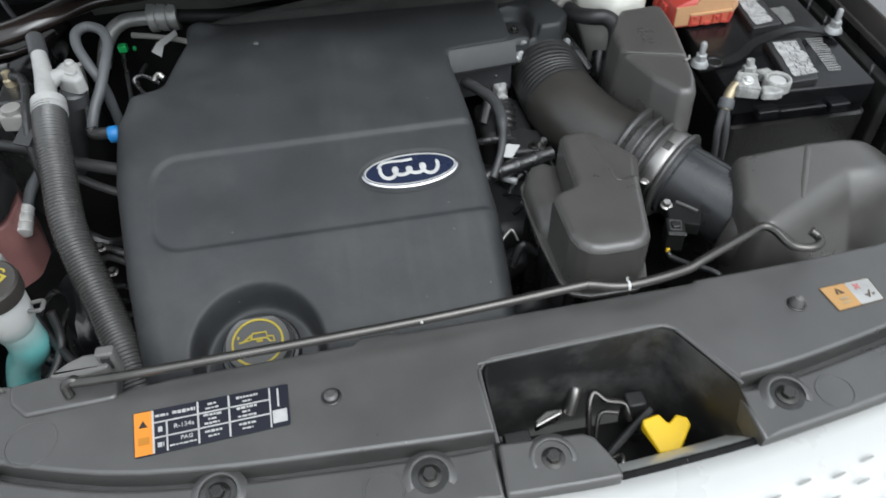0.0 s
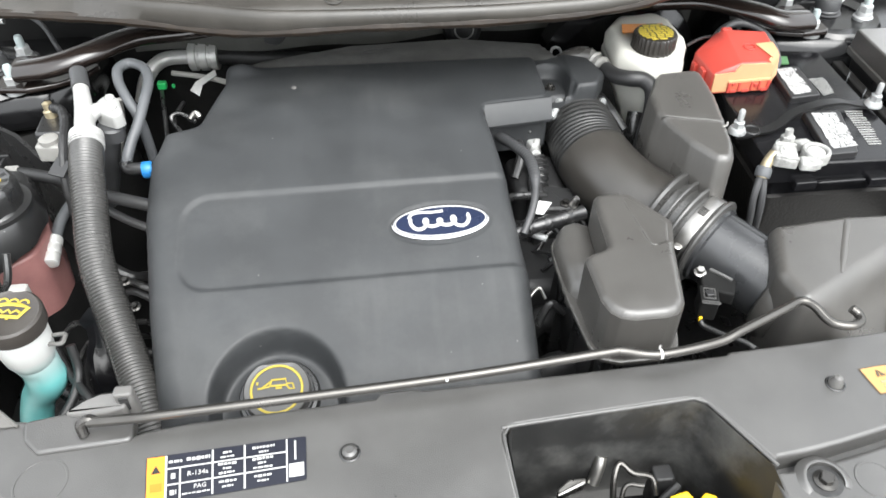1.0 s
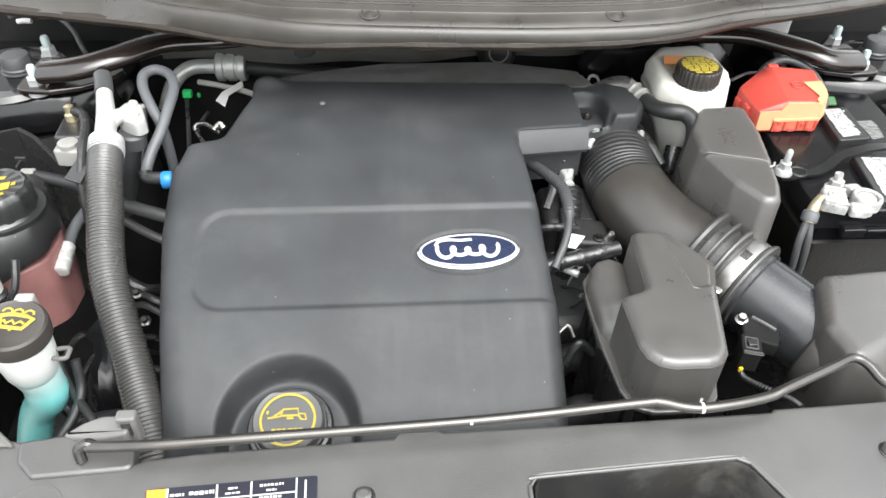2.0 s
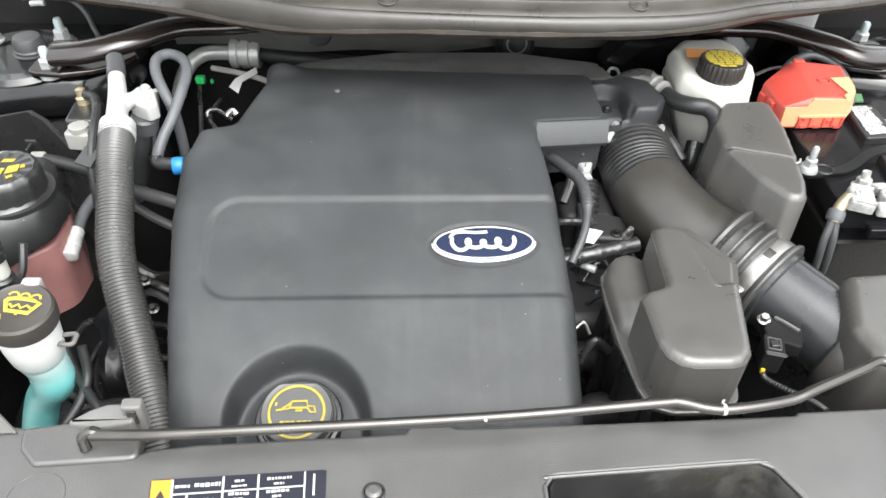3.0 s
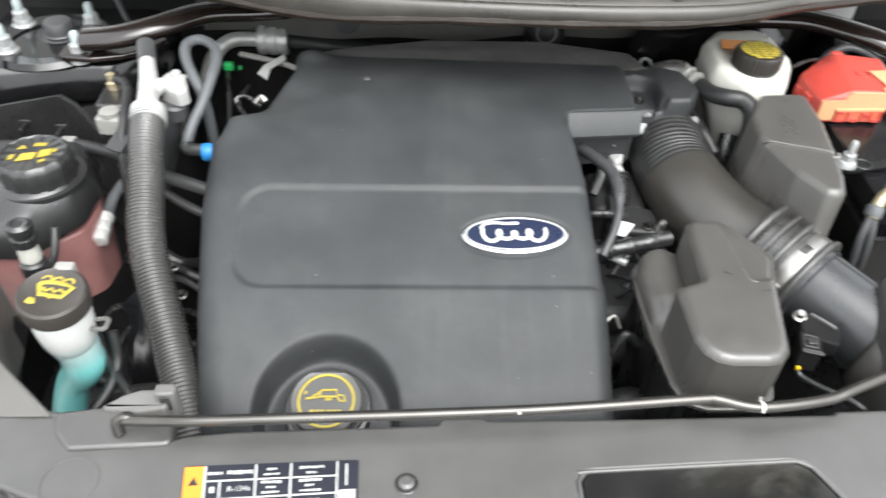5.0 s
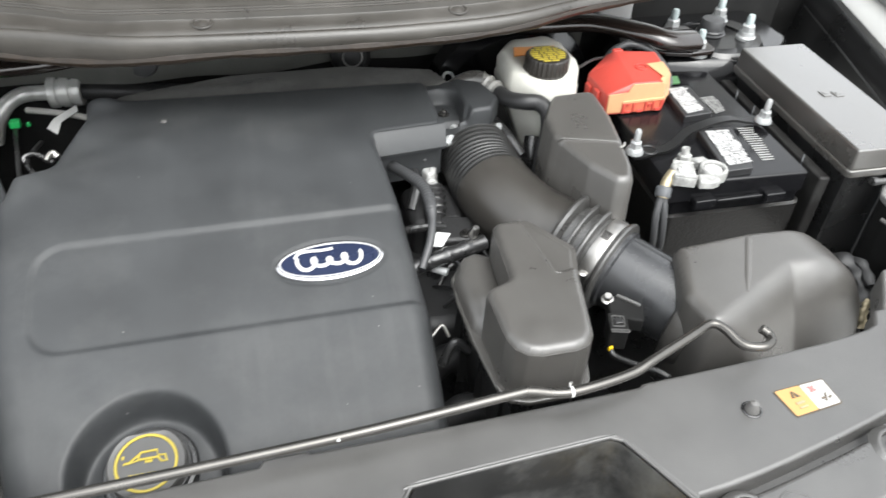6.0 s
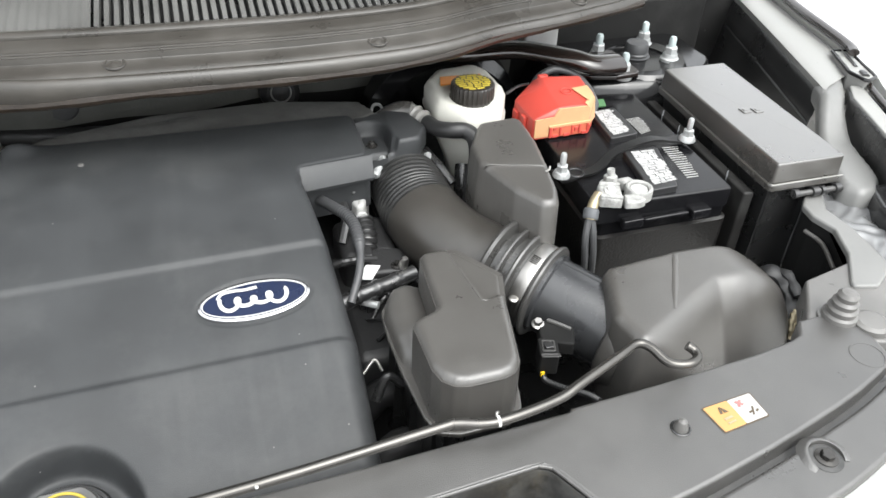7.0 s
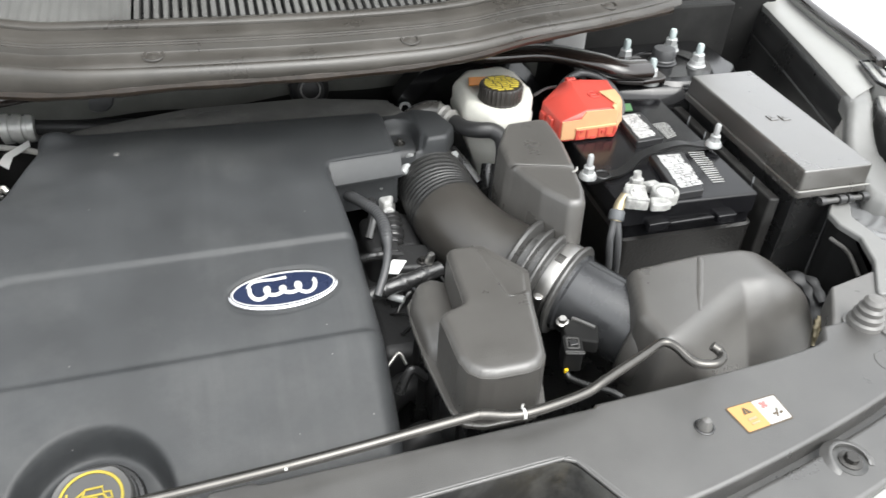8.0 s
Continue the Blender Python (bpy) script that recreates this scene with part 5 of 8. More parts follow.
tube(bm, [(-0.462, 0.490, 1.088), (-0.448, 0.478, 1.090), (-0.440, 0.455, 1.085), (-0.437, 0.425, 1.076), (-0.436, 0.395, 1.05), (-0.436, 0.38, 1.0)], 0.0055, 10, 8, 1.0, lambda v: 1 + 0.12 * math.sin(v * 160))
part("harness", bm, RUBBER, sol)
bm = bmesh.new()
panel(bm, [(-0.452, 0.395, 1.058), (-0.432, 0.385, 1.058), (-0.426, 0.405, 1.066), (-0.444, 0.415, 1.066)], 0.002)
part("bracket", bm, BLACK, sol)

# coolant reservoir
cool = thing("coolant_reservoir", (-0.54, 0.36, 0.88), "black topped coolant reservoir with pink fluid showing below", "reservoir")
cpoly = rounded([(-0.628, 0.300), (-0.575, 0.268), (-0.500, 0.270), (-0.455, 0.312), (-0.452, 0.355), (-0.485, 0.430), (-0.62, 0.430)], 0.03)
bm = bmesh.new()
shell(bm, cpoly, lambda x, y: 1.054 - 0.010 * smoothstep(0.31, 0.265, y) + 0.012 * (1 - smoothstep(0.034, 0.055, math.hypot(x + 0.498, y - 0.340))), roll=0.022, skirt=0.012, cell=0.005)
part("black_top", bm, BLACK, cool, "black plastic upper half", sharp=60)
bm = bmesh.new()
prism(bm, offset(cpoly, 0.004), 0.925, 1.012, 0.004, 0.0)
part("tank", bm, PINK, cool, "translucent tank with pink coolant")
bm = bmesh.new()
lathe(bm, [(0.043, 1.056), (0.043, 1.061), (0.036, 1.062)], (-0.498, 0.340, 0), seg=48)
part("neck_flange", bm, BLACK, cool)
bm = bmesh.new()
lathe(bm, [(0.0345, 1.060), (0.0355, 1.064), (0.0355, 1.083), (0.0335, 1.088), (0.031, 1.090), (0.0295, 1.0885), (0.0005, 1.0885)], (-0.498, 0.340, 0), seg=96, lobes=14, depth=0.02)
ccap = part("screw_cap", bm, BLACK, cool, "ribbed black screw cap", sharp=45)
for pts in ([(-0.012, -0.014), (0.004, -0.010), (0.004, 0.002), (-0.010, -0.001)], [(0.007, -0.008), (0.018, -0.003), (0.016, 0.009), (0.006, 0.005)], [(-0.018, 0.006), (-0.008, 0.008), (-0.014, 0.014)], [(-0.004, 0.012), (0.008, 0.013), (0.009, 0.018), (-0.003, 0.018)], [(0.012, -0.016), (0.017, -0.012), (0.015, -0.009), (0.010, -0.012)], [(0.018, 0.002), (0.0225, 0.004), (0.021, 0.009), (0.018, 0.008)], [(-0.020, -0.012), (-0.015, -0.010), (-0.016, -0.002), (-0.021, -0.004)]):
    bm = bmesh.new()
    flatshape(bm, pts, lambda u, v: (-0.498 + u, 0.340 + v, 1.0887), 0.0005)
    part("yellow_symbol", bm, YPRINT, ccap)
bm = bmesh.new()
panel(bm, [(-0.594, 0.328, 1.0555), (-0.557, 0.328, 1.0555), (-0.565, 0.362, 1.0555), (-0.604, 0.360, 1.0555)], 0.0008)
tag = part("paper_label", bm, WHITE, cool, "white paper label with yellow heading")
bm = bmesh.new()
panel(bm, [(-0.602, 0.353, 1.0565), (-0.5635, 0.355, 1.0565), (-0.565, 0.362, 1.0565), (-0.604, 0.360, 1.0565)], 0.0005)
part("label_heading", bm, YPRINT, tag)
for k in range(4):
    bm = bmesh.new()
    y = 0.3465 - 0.0045 * k
    x = -0.597 + 0.0012 * k
    panel(bm, [(x, y, 1.0565), (x + 0.031 - 0.004 * (k % 2), y, 1.0565), (x + 0.031 - 0.004 * (k % 2), y + 0.0022, 1.0565), (x, y + 0.0022, 1.0565)], 0.0004)
    part("print_bar", bm, GPRINT, tag)
bm = bmesh.new()
lathe(bm, [(0.009, 1.050), (0.009, 1.0545), (0.006, 1.056), (0.0005, 1.0555)], (-0.598, 0.385, 0), seg=20)
part("top_dimple", bm, BLACK, cool)
# vent barb on the tank's front
bm = bmesh.new()
BA = Vector((-0.484, 0.252, 1.044))
lathe(bm, [(0.007, -0.02), (0.010, -0.015), (0.0095, 0.004)], BA, (0.05, 0.0, 1), 20)
part("barb_tube", bm, MILKY, cool, "clear tube stub")
bm = bmesh.new()
lathe(bm, [(0.0115, 0.004), (0.0115, 0.013), (0.0095, 0.014), (0.0095, 0.018), (0.0115, 0.019), (0.0115, 0.026), (0.008, 0.029), (0.004, 0.028)], BA, (0.05, 0, 1), 20)
part("vent_barb", bm, BLACK, cool)
bm = bmesh.new()
lathe(bm, [(0.0125, -0.034), (0.0125, -0.020), (0.009, -0.018)], BA, (0.05, 0, 1), 16)
part("barb_base", bm, BLACK, cool)
bm = bmesh.new()
tube(bm, [(-0.462, 0.270, 1.052), (-0.464, 0.255, 1.03), (-0.474, 0.250, 1.015), (-0.49, 0.262, 1.0)], 0.004, 8, 5)
part("barb_clip", bm, BLACK, cool)
# splash shield behind the tank
sh = thing("tank_shield", (-0.55, 0.45, 0.95), "dark grey plastic shield standing behind the reservoir", "shield")
bm = bmesh.new()
SHL = [(-0.652, 0.428, 1.045), (-0.645, 0.448, 1.060), (-0.59, 0.468, 1.064), (-0.532, 0.484, 1.068), (-0.512, 0.474, 1.062), (-0.47, 0.440, 1.035), (-0.44, 0.415, 1.00)]
loft(bm, [[Vector(p) + Vector((0, 0, -0.16)) for p in SHL], [Vector(p) for p in SHL], [Vector(p) + Vector((0.002, 0.005, 0.0)) for p in SHL], [Vector(p) + Vector((0.002, 0.005, -0.16)) for p in SHL]], False, False, False)
part("shield_plate", bm, BLACK, sh)
for x, y in ((-0.612, 0.436), (-0.566, 0.446), (-0.522, 0.438)):
    bm = bmesh.new()
    box(bm, x - 0.0015, x + 0.0015, y - 0.002, y + 0.014, 1.038, 1.048, 0.001, 0.0008)
    box(bm, x - 0.006, x + 0.006, y + 0.012, y + 0.015, 1.046, 1.051, 0.001, 0.0008)
    part("shield_clip", bm, BLACK, sh)
bm = bmesh.new()
box(bm, -0.512, -0.496, 0.414, 0.428, 1.042, 1.052, 0.002)
part("pale_clip", bm, LAMP, sh)
# overflow hose and pressure line
ovf = thing("overflow_hose", (-0.42, 0.4, 1.0), "black overflow hose from the reservoir to the engine", "hose")
bm = bmesh.new()
tube(bm, [(-0.515, 0.422, 1.042), (-0.49, 0.420, 1.044), (-0.44, 0.404, 1.040), (-0.39, 0.377, 1.036), (-0.34, 0.36, 1.03), (-0.30, 0.35, 1.02)], 0.0075, 12, 8)
part("hose_run", bm, RUBBER, ovf)
bm = bmesh.new()
tube(bm, [(-0.40, 0.376, 1.020), (-0.36, 0.352, 1.012), (-0.31, 0.335, 1.0)], 0.005, 10, 6)
part("second_line", bm, RUBBER, ovf)
acl = thing("pressure_line", (-0.46, 0.36, 0.95), "grey pressure line ending in a crimped metal ferrule", "pipe")
bm = bmesh.new()
tube(bm, [(-0.43, 0.43, 1.01), (-0.447, 0.412, 1.004), (-0.455, 0.385, 1.0), (-0.4565, 0.36, 0.995)], 0.0065, 12, 6)
part("line", bm, GREYRUB, acl)
bm = bmesh.new()
lathe(bm, [(0.0075, 0), (0.0095, 0.002), (0.0095, 0.010), (0.008, 0.011), (0.0095, 0.014), (0.0095, 0.022), (0.008, 0.023), (0.0095, 0.026), (0.009, 0.036), (0.006, 0.037)], (-0.4565, 0.357, 0.997), (0.03, -0.9, -0.25), 18)
part("ferrule", bm, ALU, acl)

# washer filler
wsh = thing("washer_filler", (-0.43, 0.15, 0.85), "washer fluid filler neck, milky above blue, black cap", "filler neck")
WA = Vector((0.09, -0.10, 1)).normalized()
WO = Vector((-0.417, 0.160, 1.077))
bm = bmesh.new()
lathe(bm, [(0.0255, -0.019), (0.0280, -0.018), (0.0285, -0.007), (0.0275, -0.002), (0.0255, 0.0), (0.0235, -0.0012), (0.0005, -0.002)], WO, WA, 48)
wcap = part("snap_cap", bm, surf("brown_black_cap_plastic", (0.042, 0.037, 0.033), 0.4, var=0.2, bump=0.2, dust=0.1), wsh, "black snap cap with yellow washer symbol")
WX = Vector((1, 0, -0.09)).normalized()
WY = WA.cross(WX)
TURN = radians(-6)
ARCS = [([(0.0045 * k - 0.0095 + 0.0042 * math.cos(a), 0.0085 + 0.0048 * math.sin(a)) for a in (0.1, 0.8, 1.57, 2.3, 3.0)], 0.0010) for k in (0, 2, 4)]
for pts, r in [([(-0.0135, 0.0045), (-0.009, -0.0065), (0.009, -0.0065), (0.0140, 0.0045), (0.0070, 0.0068), (0.0, 0.0074), (-0.0070, 0.0068), (-0.0135, 0.0045)], 0.0021), ([(-0.009, 0.0005), (-0.0055, -0.0025), (-0.002, 0.001), (0.0015, -0.0025), (0.005, 0.001), (0.009, -0.0015)], 0.0013), ([(0.0, -0.0065), (0.0005, -0.0098)], 0.0014), ([(-0.0155, -0.0135), (-0.012, -0.0145), (-0.0095, -0.0135)], 0.0032)] + ARCS:
    bm = bmesh.new()
    pts = [(u * math.cos(TURN) - v * math.sin(TURN) + 0.001, u * math.sin(TURN) + v * math.cos(TURN) + 0.003) for u, v in pts]
    tube(bm, [WO + WX * u + WY * v - WA * 0.0010 for u, v in pts], r, 8, 1, 0.3, smooth=False)
    part("yellow_symbol", bm, YPRINT, wcap)
bm = bmesh.new()
box(bm, -0.424, -0.408, 0.184, 0.194, 1.066, 1.080, 0.003)
part("cap_hinge", bm, LAMP, wcap)
bm = bmesh.new()
lathe(bm, [(0.012, -0.082), (0.0190, -0.074), (0.0225, -0.062), (0.0245, -0.045), (0.0255, -0.018)], WO, WA, 40)
part("neck", bm, NECK, wsh, "milky plastic neck")
bm = bmesh.new()
c0 = WO - WA * 0.068
tube(bm, [c0 + WA * 0.002, c0 - WA * 0.02 + Vector((0.003, 0, 0)), c0 - WA * 0.045 + Vector((0.001, 0.0, 0)), c0 - WA * 0.075 + Vector((-0.016, 0.0, 0)), c0 - WA * 0.12 + Vector((-0.028, -0.01, 0))], 0.0200, 24, 8, 1.0, lambda v: 1.02 - 0.10 * math.exp(-((v - 0.25) / 0.15) ** 2) - 0.22 * smoothstep(0.3, 0.8, v))
part("lower_neck", bm, NECK, wsh, "neck tinted by blue washer fluid")
bm = bmesh.new()
tube(bm, [(-0.398, 0.159, 1.033), (-0.386, 0.158, 1.033), (-0.3845, 0.164, 1.033), (-0.386, 0.170, 1.033), (-0.398, 0.169, 1.033)], 0.0021, 8, 4)
part("side_clip", bm, BRKT, wsh)
for pts, r in (([(-0.395, 0.185, 1.0), (-0.392, 0.170, 0.975), (-0.395, 0.145, 0.965), (-0.410, 0.12, 0.95), (-0.43, 0.11, 0.9)], 0.0045), ([(-0.420, 0.20, 0.98), (-0.400, 0.17, 0.97), (-0.372, 0.135, 0.97), (-0.35, 0.11, 0.95)], 0.0042)):
    bm = bmesh.new()
    tube(bm, pts, r, 12, 6)
    part("washer_hose", bm, RUBBER, wsh)

# folded black sheet behind the ribbed hose
fold = thing("splash_flap", (-0.38, 0.2, 0.8), "creased black plastic splash flap beside the hose", "flap")
bm = bmesh.new()
rows = []
for v in np.linspace(0, 1, 9):
    rows.append([(-0.415 + 0.055 * u + 0.006 * math.sin(9 * v + 3 * u), 0.25 - 0.07 * v + 0.012 * math.sin(5 * u + 4 * v), 0.965 - 0.10 * v + 0.012 * math.sin(7 * u)) for u in np.linspace(0, 1, 7)])
loft(bm, rows, False, False, False)
part("flap", bm, BATT, fold)

# headlamp housing and wing brace, passenger side
hl = thing("headlamp_housing", (-0.55, 0.13, 0.95), "grey plastic headlamp housing with bolts behind the wing brace", "headlamp", "headlamps")
bm = bmesh.new()
shell(bm, rounded([(-0.68, 0.065), (-0.468, 0.064), (-0.484, 0.145), (-0.506, 0.214), (-0.548, 0.236), (-0.62, 0.238), (-0.70, 0.22)], 0.018), lambda x, y: 1.048 + 0.006 * math.sin(60 * x) * math.sin(50 * y) - 0.02 * smoothstep(0.15, 0.08, y), roll=0.012, skirt=0.09, cell=0.004)
LAMPDUST = surf("dusty_lamp_shell", (0.165, 0.161, 0.152), 0.36, var=0.22, scale=40, bump=0.15, dust=0.2)
part("housing", bm, LAMPDUST, hl, sharp=60)
for R_, r_ in ((0.0200, 0.0022), (0.0120, 0.0014)):
    bm = bmesh.new()
    ring(bm, (-0.540, 0.205, 1.0505), R_, r_, (0.1, -0.1, 1), 36, 8)
    part("housing_ring", bm, LAMPDUST, hl)
bm = bmesh.new()
plate = rounded([(-0.546, 0.184), (-0.522, 0.186), (-0.505, 0.135), (-0.531, 0.134)], 0.005)
tube(bm, [(x, y, 1.0535) for x, y in plate + plate[:1]], 0.0012, 6, 1, smooth=False)
part("bolt_plate_rim", bm, BLACK, hl)
bm = bmesh.new()
ring(bm, (-0.497, 0.081, 1.047), 0.0185, 0.0045, (0, 0, 1), 36, 8)
part("adjuster_wall", bm, BLACK, hl)
for x, y, r in ((-0.524, 0.163, 0.0075), (-0.530, 0.205, 0.005)):
    bm = bmesh.new()
    prism(bm, rect(x - 0.017, x + 0.017, y - 0.017, y + 0.017, 0.006), 1.04, 1.0535, 0.003)
    hexbolt(bm, (x, y, 1.0535), r, (0, 0, 1), 1.7, 0.005)
    part("housing_bolt", bm, ZINC if r > 0.006 else DARKSTEEL, hl)
bm = bmesh.new()
tube(bm, [(-0.600, 0.195, 1.046), (-0.575, 0.208, 1.050), (-0.552, 0.210, 1.050), (-0.540, 0.200, 1.046)], 0.006, 12, 6)
part("housing_ridge", bm, LAMP, hl)
bm = bmesh.new()
lathe(bm, [(0.014, 1.046), (0.014, 1.052), (0.011, 1.0535), (0.0075, 1.0525), (0.0005, 1.050)], (-0.552, 0.207, 0), seg=24)
part("housing_boss", bm, LAMP, hl, "pale round boss")
for k in range(4):
    bm = bmesh.new()
    box(bm, -0.548 + 0.012 * k, -0.544 + 0.012 * k, 0.094, 0.122, 1.036, 1.046, 0.001, 0.0008)
    part("housing_fin", bm, BLACK, hl)
bm = bmesh.new()
for x, y in ((-0.556, 0.152), (-0.548, 0.140)):
    lathe(bm, [(0.008, 1.04), (0.008, 1.054), (0.005, 1.058)], (x, y, 0), seg=14)
box(bm, -0.575, -0.54, 0.12, 0.145, 1.03, 1.05, 0.004)
part("lamp_connector", bm, BLACK, hl)
bm = bmesh.new()
lathe(bm, [(0.019, 1.02), (0.019, 1.046), (0.015, 1.050), (0.012, 1.046), (0.0005, 1.045)], (-0.497, 0.081, 0), seg=28)
part("adjuster_cover", bm, BLACK, hl)
bm = bmesh.new()
box(bm, -0.53, -0.485, 0.045, 0.068, 1.015, 1.04, 0.004)
part("adjuster_base", bm, BLACK, hl)
for k in range(4):
    bm = bmesh.new()
    box(bm, -0.528 + 0.011 * k, -0.523 + 0.011 * k, 0.040, 0.070, 1.02, 1.045, 0.001, 0.0008)
    part("adjuster_rib", bm, BLACK, hl)
bm = bmesh.new()
hexbolt(bm, (-0.497, 0.081, 1.0455), 0.006)
part("adjuster_bolt", bm, DARKSTEEL, hl)
for s, grp in ((-1, 0), (1, 1)):
    wb = thing("wing_brace", (s * 0.46, 0.1, 1.0), "grey plastic wing brace rising beside the headlamp" if s < 0 else "grey plastic wing brace with a rubber bonnet stop", "brace", "wing braces")
    bm = bmesh.new()
    if s < 0:
        rows = []
        for v in np.linspace(0, 1, 15):
            y0 = 0.055 + 0.143 * float(v)
            xl = float(np.interp(y0, (0.055, 0.09, 0.20), (-0.486, -0.494, -0.518)))
            xm = float(np.interp(y0, (0.055, 0.081, 0.195), (-0.453, -0.470, -0.492)))
            xr = float(np.interp(y0, (0.055, 0.072, 0.098, 0.115, 0.155, 0.198), (-0.384, -0.404, -0.435, -0.454, -0.473, -0.489)))
            zz = 1.0525 + 0.010 * smoothstep(0.055, 0.10, y0)
            zr = 1.0515 + 0.003 * smoothstep(0.055, 0.12, y0)
            rows.append([(xl - 0.005, y0, zz - 0.045), (xl - 0.001, y0, zz - 0.003), (xl + 0.001, y0, zz), (xl + 0.005, y0, zz + 0.0012), (xm - 0.005, y0, zz + 0.0012), (xm - 0.001, y0, zz), (xm + 0.002, y0, zz - 0.002), (xm * 0.5 + xr * 0.5, y0, zz * 0.4 + zr * 0.6 - 0.001), (xr - 0.003, y0, zr), (xr, y0, zr - 0.002), (xr + 0.001, y0, zr - 0.05)])
        rows.append([(x, y + 0.005, z - 0.003) for x, y, z in rows[-1]])
        rows.append([(x, y + 0.002, z - 0.06) for x, y, z in rows[-1]])
        loft(bm, rows, False, False, False)
        part("brace_panel", bm, WINGB, wb, sharp=28)
        bm = bmesh.new()
        tube(bm, [r[8] for r in rows[:15]], 0.0013, 8, 2)
        part("edge_bead", bm, WINGB, wb)
    else:
        prism(bm, rounded([(0.462, 0.076), (0.545, 0.050), (0.60, 0.110), (0.625, 0.150), (0.60, 0.165), (0.523, 0.150), (0.492, 0.110)], 0.008), 1.015, 1.046, 0.003)
        part("brace_panel", bm, BRKT, wb)
        bm = bmesh.new()
        flange = [(0.557, 0.125), (0.585, 0.118), (0.624, 0.140), (0.634, 0.205), (0.632, 0.248), (0.658, 0.286), (0.625, 0.278), (0.610, 0.262), (0.606, 0.240), (0.612, 0.212), (0.595, 0.172)]
        prism(bm, rounded(flange, 0.006), 1.043, 1.050, 0.0025)
        part("brace_arm", bm, FRAMEP, wb, "pale flange of the lamp frame")
        bm = bmesh.new()
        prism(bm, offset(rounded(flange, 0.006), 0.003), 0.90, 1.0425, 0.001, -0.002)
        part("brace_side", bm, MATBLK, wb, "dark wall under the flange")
        bm = bmesh.new()
        tube(bm, [(0.590, 0.176, 1.025), (0.606, 0.214, 1.028), (0.602, 0.240, 1.030)], 0.0025, 8, 5)
        part("wall_rib", bm, DUCT, wb)
stop = thing("bonnet_stop", (0.512, 0.090, 1.046), "grey stepped rubber bonnet stop on the wing brace", "rubber stop")
bm = bmesh.new()
lathe(bm, [(0.019, 1.046), (0.019, 1.049), (0.0165, 1.0495), (0.0160, 1.054), (0.0135, 1.056), (0.0142, 1.0615), (0.0115, 1.064), (0.0122, 1.0690), (0.0092, 1.0715), (0.0098, 1.0765), (0.007, 1.080), (0.002, 1.081)], (0.512, 0.092, 0), seg=32)
part("rubber_cone", bm, BRKT, stop)
bm = bmesh.new()
lathe(bm, [(0.017, 1.0462), (0.017, 1.052), (0.013, 1.054)], (0.535, 0.075, 0), seg=20)
part("stop_base", bm, BRKT, stop)
# headlamp, driver side
hr = thing("headlamp_housing", (0.69, 0.22, 0.95), "glossy grey headlamp housing with raised bosses", "headlamp", "headlamps")
bm = bmesh.new()
shell(bm, rounded([(0.640, 0.296), (0.632, 0.21), (0.620, 0.135), (0.70, 0.10), (0.80, 0.14), (0.80, 0.27), (0.76, 0.30)], 0.014), lambda x, y: 1.040 + 0.004 * math.sin(70 * x) * math.sin(65 * y) + 0.0025 * math.sin(190 * x + 3 * math.sin(90 * y)) * math.sin(150 * y + 2), roll=0.010, skirt=0.09, cell=0.003)
part("housing", bm, surf("pale_glossy_lamp_shell", (0.20, 0.203, 0.206), 0.22, metal=0.2, var=0.15, bump=0.25, bscale=60), hr, sharp=60)
bm = bmesh.new()
prism(bm, rounded([(0.672, 0.178), (0.73, 0.170), (0.742, 0.262), (0.705, 0.268), (0.684, 0.225)], 0.012), 1.02, 1.060, 0.006)
lathe(bm, [(0.016, 1.03), (0.016, 1.058), (0.012, 1.064), (0.003, 1.065)], (0.690, 0.190, 0), seg=20)
part("rear_cap", bm, BLACK, hr)
for x, y in ((0.668, 0.262), (0.705, 0.268), (0.684, 0.245)):
    bm = bmesh.new()
    ring(bm, (x, y, 1.034), 0.010, 0.0016, (0, 0, 1), 24, 6)
    part("boss", bm, INPAINT, hr)
# wing-edge fittings, driver side
wf = thing("wing_bracket", (0.77, 0.40, 1.05), "black wing bracket at the headlamp corner", "bracket")
strip = rounded([(0.786, 0.404), (0.742, 0.292), (0.705, 0.215), (0.745, 0.205), (0.786, 0.325), (0.832, 0.432), (0.812, 0.440)], 0.006)
bm = bmesh.new()
prism(bm, strip, 1.00, 1.096, 0.003)
part("bracket_body", bm, BLACK, wf)
bm = bmesh.new()
prism(bm, offset(strip, 0.0025), 1.0955, 1.0995, 0.002)
part("bracket_top", bm, INPAINT, wf, "pale grey painted top")
bm = bmesh.new()
tube(bm, [(0.838, 0.440, 1.104), (0.815, 0.385, 1.102), (0.792, 0.327, 1.100), (0.768, 0.262, 1.095)], 0.005, 10, 6, 0.7)
part("edge_seal", bm, BRACEP, wf, "dark rubber edge seal")
hook = rounded([(0.820, 0.452), (0.850, 0.520), (0.872, 0.512), (0.842, 0.428), (0.822, 0.420)], 0.004)
bm = bmesh.new()
prism(bm, hook, 1.085, 1.112, 0.003)
block_ = part("bracket_block", bm, INPAINT, wf, "pale block with dark slots")
bm = bmesh.new()
hk = [(x, y, 1.1115) for x, y in offset(hook, -0.001)]
tube(bm, hk + hk[:1], 0.0026, 8, 1, smooth=False)
part("bracket_frame", bm, GLOSSBLK, wf, "glossy black frame")
